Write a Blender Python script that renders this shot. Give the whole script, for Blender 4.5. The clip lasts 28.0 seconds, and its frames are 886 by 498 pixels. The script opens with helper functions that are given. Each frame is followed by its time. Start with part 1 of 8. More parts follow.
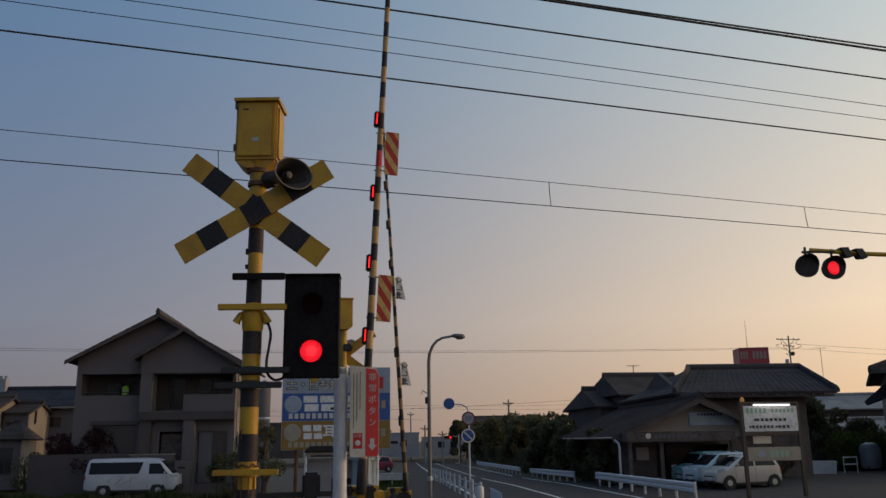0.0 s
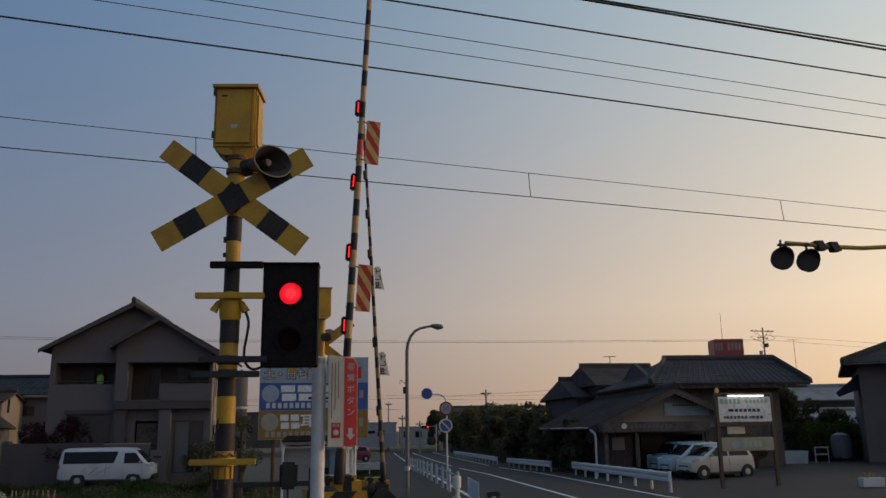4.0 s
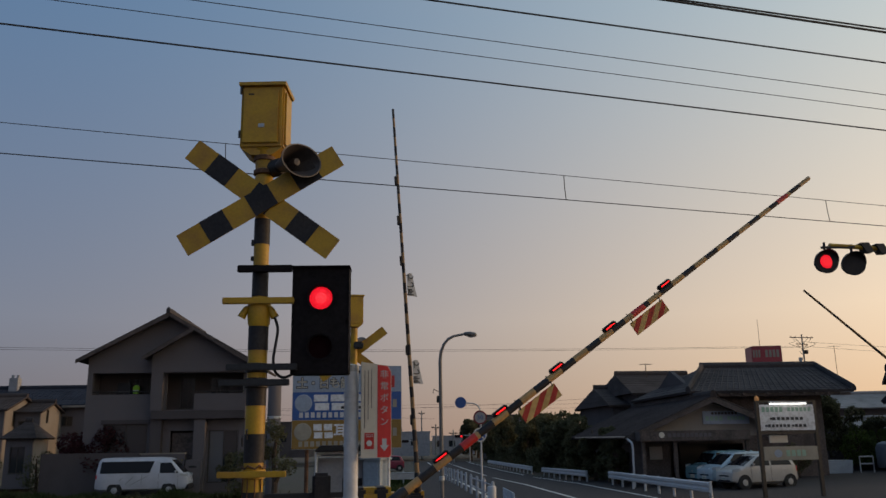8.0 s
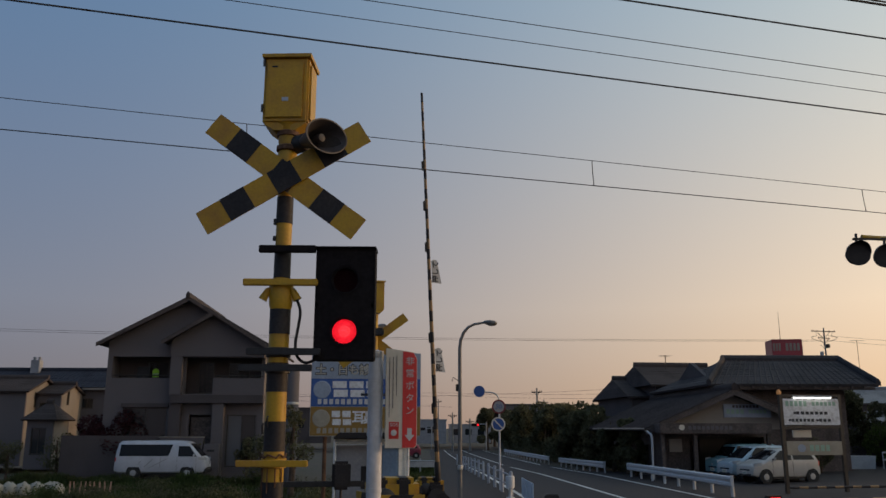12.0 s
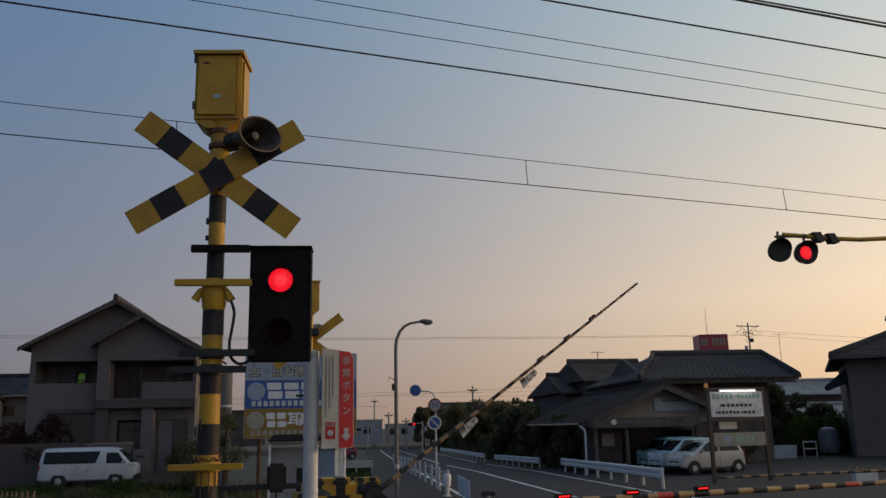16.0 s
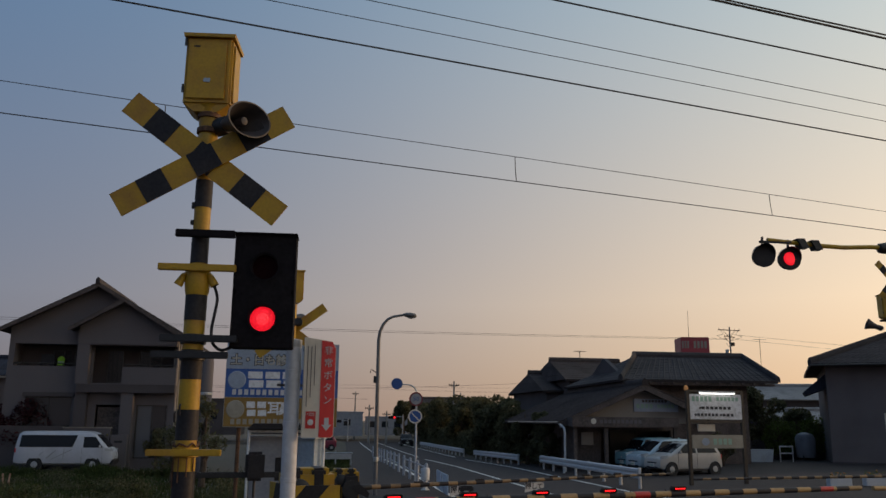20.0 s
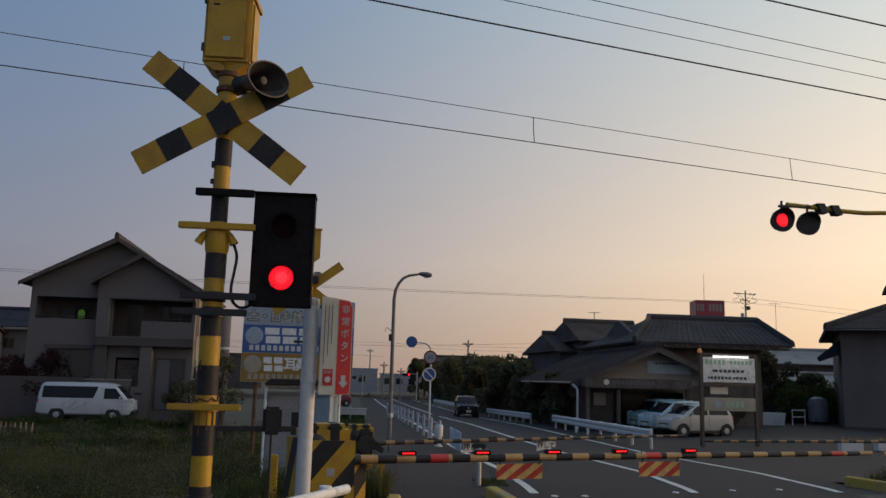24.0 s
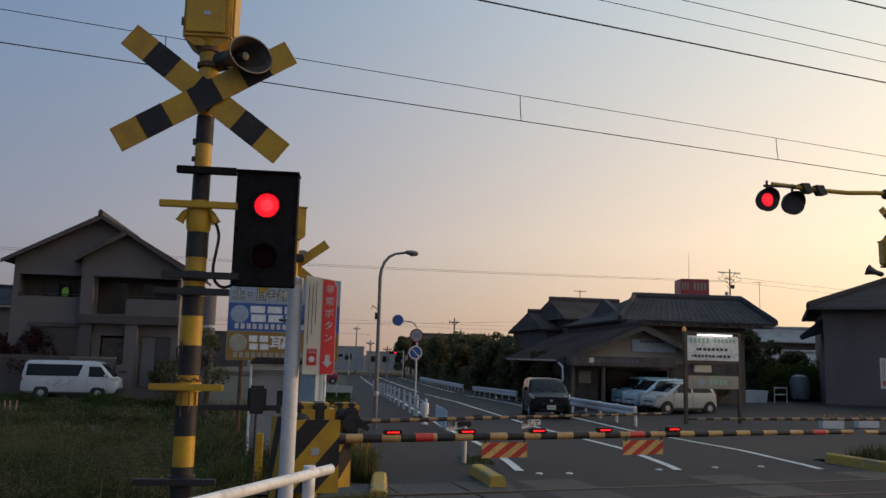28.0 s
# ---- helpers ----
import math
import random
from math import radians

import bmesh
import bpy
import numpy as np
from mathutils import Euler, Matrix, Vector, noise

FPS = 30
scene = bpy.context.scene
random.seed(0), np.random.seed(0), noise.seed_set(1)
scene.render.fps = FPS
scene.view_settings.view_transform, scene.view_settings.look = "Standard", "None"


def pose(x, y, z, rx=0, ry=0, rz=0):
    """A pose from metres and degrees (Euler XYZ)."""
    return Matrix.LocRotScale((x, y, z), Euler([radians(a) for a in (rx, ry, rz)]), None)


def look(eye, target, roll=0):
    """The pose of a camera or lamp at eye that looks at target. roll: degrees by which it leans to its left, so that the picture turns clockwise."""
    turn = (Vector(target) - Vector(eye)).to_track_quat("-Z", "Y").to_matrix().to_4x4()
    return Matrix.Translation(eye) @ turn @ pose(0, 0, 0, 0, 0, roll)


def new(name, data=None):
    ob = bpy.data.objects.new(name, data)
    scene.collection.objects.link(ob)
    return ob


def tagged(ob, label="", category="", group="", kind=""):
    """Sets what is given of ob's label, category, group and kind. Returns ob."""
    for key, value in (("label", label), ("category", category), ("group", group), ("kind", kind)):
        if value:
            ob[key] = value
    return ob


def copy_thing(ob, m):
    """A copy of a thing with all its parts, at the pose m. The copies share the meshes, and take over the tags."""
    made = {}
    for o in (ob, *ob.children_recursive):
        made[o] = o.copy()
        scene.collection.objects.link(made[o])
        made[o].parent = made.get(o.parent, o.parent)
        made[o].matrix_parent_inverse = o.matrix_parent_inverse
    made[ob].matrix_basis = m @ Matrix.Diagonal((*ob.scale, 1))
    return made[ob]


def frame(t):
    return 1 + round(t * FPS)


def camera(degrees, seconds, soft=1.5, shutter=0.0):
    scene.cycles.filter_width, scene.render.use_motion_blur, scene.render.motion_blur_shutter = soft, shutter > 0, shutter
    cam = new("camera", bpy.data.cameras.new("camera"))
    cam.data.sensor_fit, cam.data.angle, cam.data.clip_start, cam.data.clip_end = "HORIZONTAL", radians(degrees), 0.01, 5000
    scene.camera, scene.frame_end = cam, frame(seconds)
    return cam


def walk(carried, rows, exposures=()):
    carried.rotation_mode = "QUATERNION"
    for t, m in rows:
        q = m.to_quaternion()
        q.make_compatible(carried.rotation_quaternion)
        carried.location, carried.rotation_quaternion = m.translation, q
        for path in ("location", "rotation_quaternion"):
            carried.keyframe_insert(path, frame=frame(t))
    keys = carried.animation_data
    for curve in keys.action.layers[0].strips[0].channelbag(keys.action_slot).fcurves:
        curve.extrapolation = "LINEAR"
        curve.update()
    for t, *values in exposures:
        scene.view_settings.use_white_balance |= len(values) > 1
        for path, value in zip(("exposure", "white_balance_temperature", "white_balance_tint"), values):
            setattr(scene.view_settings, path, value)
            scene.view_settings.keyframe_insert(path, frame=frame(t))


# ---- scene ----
cam = camera(57.2, 28.0)
PATH = [
    (0, (-1.01, 2.853, 1.762), (-0.907, 4.797, 2.221), -0.9),
    (0.5, (-1.008, 2.853, 1.76), (-0.9, 4.796, 2.224), -1.2),
    (1, (-1.007, 2.859, 1.759), (-0.898, 4.804, 2.211), -1.3),
    (1.5, (-1.009, 2.865, 1.76), (-0.884, 4.81, 2.208), -1.2),
    (2, (-1.01, 2.866, 1.762), (-0.875, 4.81, 2.211), -1.3),
    (2.5, (-1.011, 2.864, 1.762), (-0.876, 4.808, 2.211), -1.4),
    (3, (-1.01, 2.861, 1.762), (-0.877, 4.808, 2.199), -1.3),
    (3.5, (-1.013, 2.865, 1.763), (-0.875, 4.811, 2.204), -1.1),
    (4, (-1.016, 2.87, 1.762), (-0.861, 4.816, 2.197), -0.8),
    (4.5, (-1.019, 2.873, 1.762), (-0.849, 4.815, 2.208), -0.9),
    (6.5, (-1.032, 2.893, 1.758), (-0.857, 4.838, 2.189), -1.1),
    (7, (-1.036, 2.933, 1.761), (-0.866, 4.88, 2.186), -1.3),
    (7.5, (-1.033, 3.018, 1.767), (-0.879, 4.967, 2.188), -1.1),
    (8, (-1.029, 3.128, 1.771), (-0.951, 5.074, 2.228), -0.9),
    (8.5, (-1.046, 3.231, 1.775), (-1.009, 5.179, 2.226), -0.6),
    (9, (-1.079, 3.312, 1.782), (-1.048, 5.26, 2.233), -0.0),
    (9.5, (-1.098, 3.361, 1.788), (-1.06, 5.306, 2.253), 0.3),
    (10, (-1.101, 3.383, 1.786), (-1.064, 5.328, 2.252), 0.7),
    (10.5, (-1.101, 3.392, 1.784), (-1.072, 5.339, 2.24), 0.4),
    (11, (-1.1, 3.391, 1.785), (-1.081, 5.34, 2.229), 0.0),
    (11.5, (-1.099, 3.388, 1.787), (-1.084, 5.34, 2.224), -0.0),
    (12, (-1.097, 3.388, 1.787), (-1.064, 5.341, 2.217), 0.1),
    (12.5, (-1.096, 3.384, 1.785), (-1.02, 5.337, 2.21), 0.2),
    (13, (-1.097, 3.379, 1.785), (-0.977, 5.33, 2.208), 0.2),
    (13.5, (-1.098, 3.377, 1.785), (-0.936, 5.325, 2.21), -0.2),
    (15.5, (-1.103, 3.381, 1.781), (-0.904, 5.326, 2.205), -1.1),
    (16, (-1.103, 3.379, 1.781), (-0.911, 5.324, 2.208), -1.2),
    (16.5, (-1.103, 3.381, 1.781), (-0.919, 5.326, 2.208), -1.2),
    (17, (-1.103, 3.386, 1.781), (-0.925, 5.332, 2.208), -0.6),
    (17.5, (-1.102, 3.385, 1.78), (-0.929, 5.332, 2.203), -0.4),
    (18, (-1.099, 3.381, 1.779), (-0.927, 5.327, 2.204), -0.6),
    (18.5, (-1.097, 3.379, 1.777), (-0.925, 5.325, 2.205), -0.5),
    (19, (-1.097, 3.379, 1.774), (-0.915, 5.324, 2.202), -0.2),
    (19.5, (-1.1, 3.383, 1.772), (-0.9, 5.327, 2.195), -0.0),
    (20, (-1.103, 3.392, 1.771), (-0.877, 5.335, 2.185), 0.5),
    (20.5, (-1.105, 3.397, 1.77), (-0.856, 5.34, 2.17), 0.9),
    (21, (-1.109, 3.388, 1.767), (-0.86, 5.336, 2.145), 1.0),
    (21.5, (-1.111, 3.373, 1.766), (-0.941, 5.333, 2.128), 2.0),
    (23.5, (-1.121, 3.373, 1.78), (-0.891, 5.334, 2.098), 2.0),
    (24, (-1.114, 3.363, 1.781), (-0.923, 5.329, 2.096), 1.5),
    (24.5, (-1.102, 3.353, 1.783), (-0.897, 5.317, 2.104), 1.3),
    (25, (-1.092, 3.356, 1.783), (-0.817, 5.311, 2.103), 1.0),
    (25.5, (-1.096, 3.369, 1.783), (-0.75, 5.314, 2.095), 0.9),
    (26, (-1.118, 3.385, 1.783), (-0.748, 5.327, 2.084), 0.9),
    (26.5, (-1.139, 3.396, 1.785), (-0.877, 5.358, 2.073), 0.8),
    (27, (-1.14, 3.397, 1.788), (-0.971, 5.371, 2.061), 0.6),
    (27.5, (-1.121, 3.396, 1.792), (-0.946, 5.372, 2.052), 0.8),
    (28, (-1.1, 3.401, 1.794), (-0.874, 5.371, 2.057), 1.5),
]
walk(cam, [(t, look(eye, target, roll)) for t, eye, target, roll in PATH], exposures=[(0, -0.1), (10, -0.08), (12.5, -0.04), (16, -0.1), (21, -0.1), (24, 0.08), (25, 0.1), (26, 0.04), (27, 0.23), (28, 0.27)])

# ---- world, sun, exposure ----
SUN_AZ, SUN_EL = 84.0, 6.0  # degrees to the right of +y, above the horizon
world = bpy.data.worlds.new("sky")
scene.world = world
world.use_nodes = True
wn, wl = world.node_tree.nodes, world.node_tree.links


def wnode(kind, **values):
    node = wn.new(kind)
    for key, value in values.items():
        node.inputs[int(key[1:])].default_value = value
    return node


def wcolor(low, high, by):
    mix = wn.new("ShaderNodeMix")
    mix.data_type = "RGBA"
    for slot, c in ((6, low), (7, high)):
        if isinstance(c, tuple):
            mix.inputs[slot].default_value = (*c, 1)
        else:
            wl.new(c, mix.inputs[slot])
    if isinstance(by, float):
        mix.inputs[0].default_value = by
    else:
        wl.new(by, mix.inputs[0])
    return mix.outputs[2]


sky = wn.new("ShaderNodeTexSky")
sky.sky_type, sky.sun_disc = "NISHITA", False
sky.sun_elevation, sky.sun_rotation = radians(SUN_EL), radians(SUN_AZ)
sky.altitude, sky.air_density, sky.dust_density, sky.ozone_density = 30, 1.0, 2.0, 1.5
# evening haze over the clear sky: warm towards the sun, blue-grey away from it, paler near the horizon
where = wn.new("ShaderNodeTexCoord")
split = wn.new("ShaderNodeSeparateXYZ")
wl.new(where.outputs["Generated"], split.inputs[0])
height = wnode("ShaderNodeMapRange", i1=0.03, i2=0.60, i3=0.0, i4=1.0)
lift = wn.new("ShaderNodeMath")
lift.operation = "POWER"
lift.inputs[1].default_value = 0.7
floor_ = wn.new("ShaderNodeMath")
floor_.operation = "MAXIMUM"
floor_.inputs[1].default_value = 0.0
wl.new(split.outputs[2], floor_.inputs[0])
wl.new(floor_.outputs[0], lift.inputs[0])
wl.new(lift.outputs[0], height.inputs[0])
toward = wn.new("ShaderNodeVectorMath")
toward.operation = "DOT_PRODUCT"
toward.inputs[1].default_value = (math.sin(radians(SUN_AZ)), math.cos(radians(SUN_AZ)), 0)
wl.new(where.outputs["Generated"], toward.inputs[0])
near = wnode("ShaderNodeMapRange", i1=-0.565, i2=0.70, i3=0.0, i4=1.0)
wl.new(toward.outputs["Value"], near.inputs[0])
bend_ = wn.new("ShaderNodeMath")
bend_.operation = "POWER"
bend_.inputs[1].default_value = 2.15
wl.new(near.outputs[0], bend_.inputs[0])
away_side = wcolor((0.268, 0.240, 0.263), (0.114, 0.213, 0.378), height.outputs[0])
sun_side = wcolor((1.52, 0.99, 0.52), (0.72, 0.80, 0.78), height.outputs[0])
haze = wcolor(away_side, sun_side, bend_.outputs[0])
scaled = wn.new("ShaderNodeVectorMath")
scaled.operation = "SCALE"
scaled.inputs[3].default_value = 0.12
wl.new(sky.outputs[0], scaled.inputs[0])
# thick air close to the horizon takes some of the light
low = wnode("ShaderNodeMapRange", i1=0.0, i2=0.14, i3=0.0, i4=1.0)
wl.new(floor_.outputs[0], low.inputs[0])
dimmed = wn.new("ShaderNodeVectorMath")
dimmed.operation = "MULTIPLY"
dimmed.inputs[1].default_value = (0.69, 0.67, 0.72)
wl.new(haze, dimmed.inputs[0])
thick = wcolor(dimmed.outputs[0], haze, low.outputs[0])
wl.new(wcolor(scaled.outputs[0], thick, 0.88), wn["Background"].inputs[0])
wn["Background"].inputs[1].default_value = 1.0
sun = new("sun", bpy.data.lights.new("sun", "SUN"))
sun.data.energy, sun.data.angle, sun.data.color = 1.1, radians(1.5), (1.0, 0.60, 0.30)
sun.matrix_world = look((0, 0, 0), (-math.sin(radians(SUN_AZ)), -math.cos(radians(SUN_AZ)), -math.tan(radians(SUN_EL))))
scene.view_settings.exposure = 0.0

# ---- materials ----
def material(name, color, rough=0.6, metal=0.0, grain=0.12, scale=30.0, stain=0.15, stain_scale=1.5, bump=0.2, color2=None, glow=None, power=0.0, vary=0.0):
    """A surface with fine grain and broad stains; color2 is the colour of the stains; vary: difference from piece to piece."""
    m = bpy.data.materials.new(name)
    m.use_nodes = True
    n, l = m.node_tree.nodes, m.node_tree.links
    b = n["Principled BSDF"]
    co = n.new("ShaderNodeTexCoord")
    fine, broad = n.new("ShaderNodeTexNoise"), n.new("ShaderNodeTexNoise")
    for tex, s in ((fine, scale), (broad, stain_scale)):
        tex.inputs["Scale"].default_value, tex.inputs["Detail"].default_value = s, 5
        l.new(co.outputs["Object"], tex.inputs["Vector"])
    dark = color2 or [c * 0.45 for c in color]
    ramp = n.new("ShaderNodeMapRange")
    ramp.inputs[1].default_value, ramp.inputs[2].default_value, ramp.inputs[3].default_value, ramp.inputs[4].default_value = 0.45, 0.75, 0.0, min(1.0, stain * 4)
    l.new(broad.outputs[0], ramp.inputs[0])
    mix = n.new("ShaderNodeMix")
    mix.data_type = "RGBA"
    mix.inputs[6].default_value, mix.inputs[7].default_value = (*color, 1), (*dark, 1)
    l.new(ramp.outputs[0], mix.inputs[0])
    value = n.new("ShaderNodeMapRange")
    value.inputs[1].default_value, value.inputs[2].default_value = 0.25, 0.75
    value.inputs[3].default_value, value.inputs[4].default_value = 1 - grain * 2, 1 + grain * 2
    l.new(fine.outputs[0], value.inputs[0])
    hsv = n.new("ShaderNodeHueSaturation")
    l.new(mix.outputs[2], hsv.inputs["Color"])
    l.new(value.outputs[0], hsv.inputs["Value"])
    out = hsv.outputs[0]
    if vary:
        info, amount = n.new("ShaderNodeObjectInfo"), n.new("ShaderNodeMapRange")
        amount.inputs[3].default_value, amount.inputs[4].default_value = 1 - vary, 1 + vary
        l.new(info.outputs["Random"], amount.inputs[0])
        two = n.new("ShaderNodeHueSaturation")
        l.new(out, two.inputs["Color"])
        l.new(amount.outputs[0], two.inputs["Value"])
        out = two.outputs[0]
    l.new(out, b.inputs["Base Color"])
    r = n.new("ShaderNodeMapRange")
    r.inputs[3].default_value, r.inputs[4].default_value = max(0.03, rough - 0.12), min(1.0, rough + 0.12)
    l.new(broad.outputs[0], r.inputs[0])
    l.new(r.outputs[0], b.inputs["Roughness"])
    b.inputs["Metallic"].default_value = metal
    if bump:
        bp = n.new("ShaderNodeBump")
        bp.inputs["Strength"].default_value, bp.inputs["Distance"].default_value = bump, 0.4 / scale
        l.new(fine.outputs[0], bp.inputs["Height"])
        l.new(bp.outputs[0], b.inputs["Normal"])
    if glow:
        b.inputs["Emission Color"].default_value, b.inputs["Emission Strength"].default_value = (*glow, 1), power
    return m


def glass(name, tint=(0.02, 0.025, 0.03), rough=0.05):
    m = bpy.data.materials.new(name)
    m.use_nodes = True
    b = m.node_tree.nodes["Principled BSDF"]
    b.inputs["Base Color"].default_value, b.inputs["Roughness"].default_value = (*tint, 1), rough
    b.inputs["Specular IOR Level"].default_value = 0.6
    return m


YELLOW = material("yellow_paint", (0.46, 0.27, 0.012), 0.5, 0, 0.06, 60, 0.20, 5, 0.08, color2=(0.27, 0.13, 0.03))
BLACK = material("black_paint", (0.022, 0.021, 0.025), 0.55, 0, 0.15, 50, 0.12, 5, 0.1, color2=(0.06, 0.05, 0.045))
DARKSTEEL = material("dark_steel", (0.03, 0.03, 0.033), 0.5, 0.3, 0.15, 50, 0.1, 6, 0.1)
RUST = material("rusted_steel", (0.13, 0.065, 0.035), 0.75, 0.2, 0.3, 40, 0.2, 4, 0.3)
POSTPAINT = material("pale_post_paint", (0.56, 0.58, 0.63), 0.5, 0.0, 0.05, 30, 0.12, 4, 0.05, color2=(0.36, 0.35, 0.34))
GALV = material("galvanised_steel", (0.42, 0.44, 0.46), 0.42, 0.5, 0.08, 25, 0.12, 3, 0.06, color2=(0.28, 0.28, 0.28))
BRIGHT = material("bright_white_paint", (0.74, 0.75, 0.77), 0.45, 0, 0.05, 30, 0.16, 9, 0.05, color2=(0.30, 0.28, 0.26))
WHITE = material("white_paint", (0.54, 0.55, 0.57), 0.45, 0, 0.05, 30, 0.08, 4, 0.05, color2=(0.45, 0.43, 0.40))
REDP = material("red_paint", (0.52, 0.028, 0.025), 0.45, 0, 0.06, 30, 0.06, 4, 0.04)
SIGNRED = material("red_sign_plastic", (0.66, 0.035, 0.035), 0.4, 0, 0.04, 20, 0.1, 2, 0.03, color2=(0.74, 0.13, 0.09))
CREAM = material("cream_sign_plastic", (0.66, 0.61, 0.52), 0.4, 0, 0.04, 20, 0.06, 2, 0.03, color2=(0.7, 0.6, 0.45))
INK = material("dark_ink", (0.03, 0.03, 0.035), 0.6, 0, 0.1, 40, 0.05, 4, 0)
GLOWRED = material("lit_red_lamp", (0.9, 0.02, 0.03), 0.4, 0, 0.05, 200, 0.1, 30, 0, glow=(1.0, 0.010, 0.026), power=1.1)
HOTRED = material("lit_red_lamp_core", (0.9, 0.05, 0.06), 0.4, 0, 0.05, 200, 0.1, 30, 0, glow=(1.0, 0.026, 0.038), power=1.45)
for lamp_red in (GLOWRED, HOTRED):
    # facets of the lens break the light up
    n, l = lamp_red.node_tree.nodes, lamp_red.node_tree.links
    cells, amount = n.new("ShaderNodeTexVoronoi"), n.new("ShaderNodeMapRange")
    cells.inputs["Scale"].default_value = 70
    l.new(n["Texture Coordinate"].outputs["Object"], cells.inputs["Vector"])
    power = n["Principled BSDF"].inputs["Emission Strength"].default_value
    amount.inputs[1].default_value, amount.inputs[2].default_value = 0.0, 0.7
    amount.inputs[3].default_value, amount.inputs[4].default_value = power * 1.25, power * 0.6
    l.new(cells.outputs["Distance"], amount.inputs[0])
    l.new(amount.outputs[0], n["Principled BSDF"].inputs["Emission Strength"])
LEDRED = material("lit_red_strip", (0.9, 0.02, 0.02), 0.4, 0, 0.05, 200, 0.1, 30, 0, glow=(1.0, 0.01, 0.015), power=1.5)
DIMRED = material("unlit_red_lens", (0.014, 0.003, 0.004), 0.75, 0, 0.1, 200, 0.1, 30, 0)
for dull, gloss in ((BLACK, 0.25), (DIMRED, 0.05)):
    dull.node_tree.nodes["Principled BSDF"].inputs["Specular IOR Level"].default_value = gloss
ASPHALT = material("asphalt", (0.030, 0.0250, 0.0270), 0.85, 0, 0.22, 35, 0.25, 0.45, 0.5, color2=(0.046, 0.039, 0.040))
ASPHALT2 = material("worn_asphalt", (0.032, 0.0262, 0.0272), 0.85, 0, 0.22, 35, 0.30, 0.6, 0.5, color2=(0.047, 0.040, 0.039))
for tar in (ASPHALT, ASPHALT2):
    tar.node_tree.nodes["Principled BSDF"].inputs["Specular IOR Level"].default_value = 0.3
ROADPAINT = material("road_marking_paint", (0.62, 0.62, 0.60), 0.6, 0, 0.12, 25, 0.16, 1.5, 0.2, color2=(0.3, 0.3, 0.3))
CONCRETE = material("concrete", (0.26, 0.25, 0.235), 0.85, 0, 0.12, 20, 0.2, 0.9, 0.3, color2=(0.13, 0.125, 0.115))
SOIL = material("soil", (0.07, 0.055, 0.04), 0.95, 0, 0.25, 8, 0.2, 0.3, 0.5, color2=(0.05, 0.06, 0.025))
BALLAST = material("ballast_stone", (0.13, 0.105, 0.09), 0.9, 0, 0.3, 12, 0.2, 1, 0.6, vary=0.3)
LEAF = material("leaves", (0.115, 0.112, 0.062), 0.7, 0, 0.3, 3, 0.25, 0.8, 0, color2=(0.080, 0.080, 0.045))
LEAF2 = material("yellow_green_leaves", (0.11, 0.14, 0.035), 0.7, 0, 0.3, 3, 0.25, 0.8, 0, color2=(0.05, 0.075, 0.02))
LEAFRED = material("maroon_leaves", (0.060, 0.022, 0.027), 0.7, 0, 0.3, 3, 0.25, 0.8, 0, color2=(0.04, 0.012, 0.014))
GRASS = material("grass_blades", (0.048, 0.068, 0.022), 0.75, 0, 0.35, 2.0, 0.25, 0.5, 0, color2=(0.085, 0.075, 0.035))
BARK = material("bark", (0.09, 0.06, 0.04), 0.9, 0, 0.3, 25, 0.2, 4, 0.6)
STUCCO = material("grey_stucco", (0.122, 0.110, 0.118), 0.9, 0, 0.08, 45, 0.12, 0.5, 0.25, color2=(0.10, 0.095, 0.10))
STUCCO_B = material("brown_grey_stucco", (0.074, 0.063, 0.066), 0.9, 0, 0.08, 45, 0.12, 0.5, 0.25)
STUCCO_W = material("pale_stucco", (0.27, 0.24, 0.21), 0.9, 0, 0.06, 45, 0.12, 0.6, 0.2)
SIDING = material("grey_brown_siding", (0.137, 0.120, 0.122), 0.8, 0, 0.08, 30, 0.12, 0.6, 0.2)
ROOFTILE = material("grey_roof_tile", (0.064, 0.057, 0.060), 0.9, 0, 0.2, 18, 0.15, 0.8, 0.3, vary=0.15)
ROOFBROWN = material("brown_roof_tile", (0.066, 0.053, 0.051), 0.9, 0, 0.2, 18, 0.15, 0.8, 0.3, vary=0.15)
ROOFBLUE = material("blue_grey_roof_tile", (0.034, 0.037, 0.052), 0.85, 0, 0.2, 18, 0.15, 0.8, 0.3, vary=0.15)
for rooftop in (ROOFTILE, ROOFBROWN, ROOFBLUE):
    rooftop.node_tree.nodes["Principled BSDF"].inputs["Specular IOR Level"].default_value = 0.2
TIMBER = material("dark_timber", (0.088, 0.068, 0.062), 0.7, 0, 0.25, 14, 0.2, 2, 0.3)
GLASS = glass("window_glass")
GLASSBLUE = glass("car_glass", (0.010, 0.011, 0.014), 0.06)
GLASSBLUE.node_tree.nodes["Principled BSDF"].inputs["Specular IOR Level"].default_value = 0.25
CURTAIN = material("pale_curtain", (0.40, 0.40, 0.40), 0.9, 0, 0.05, 10, 0.1, 2, 0)
ALU = material("bronze_aluminium", (0.06, 0.055, 0.05), 0.4, 0.5, 0.05, 40, 0.05, 4, 0)


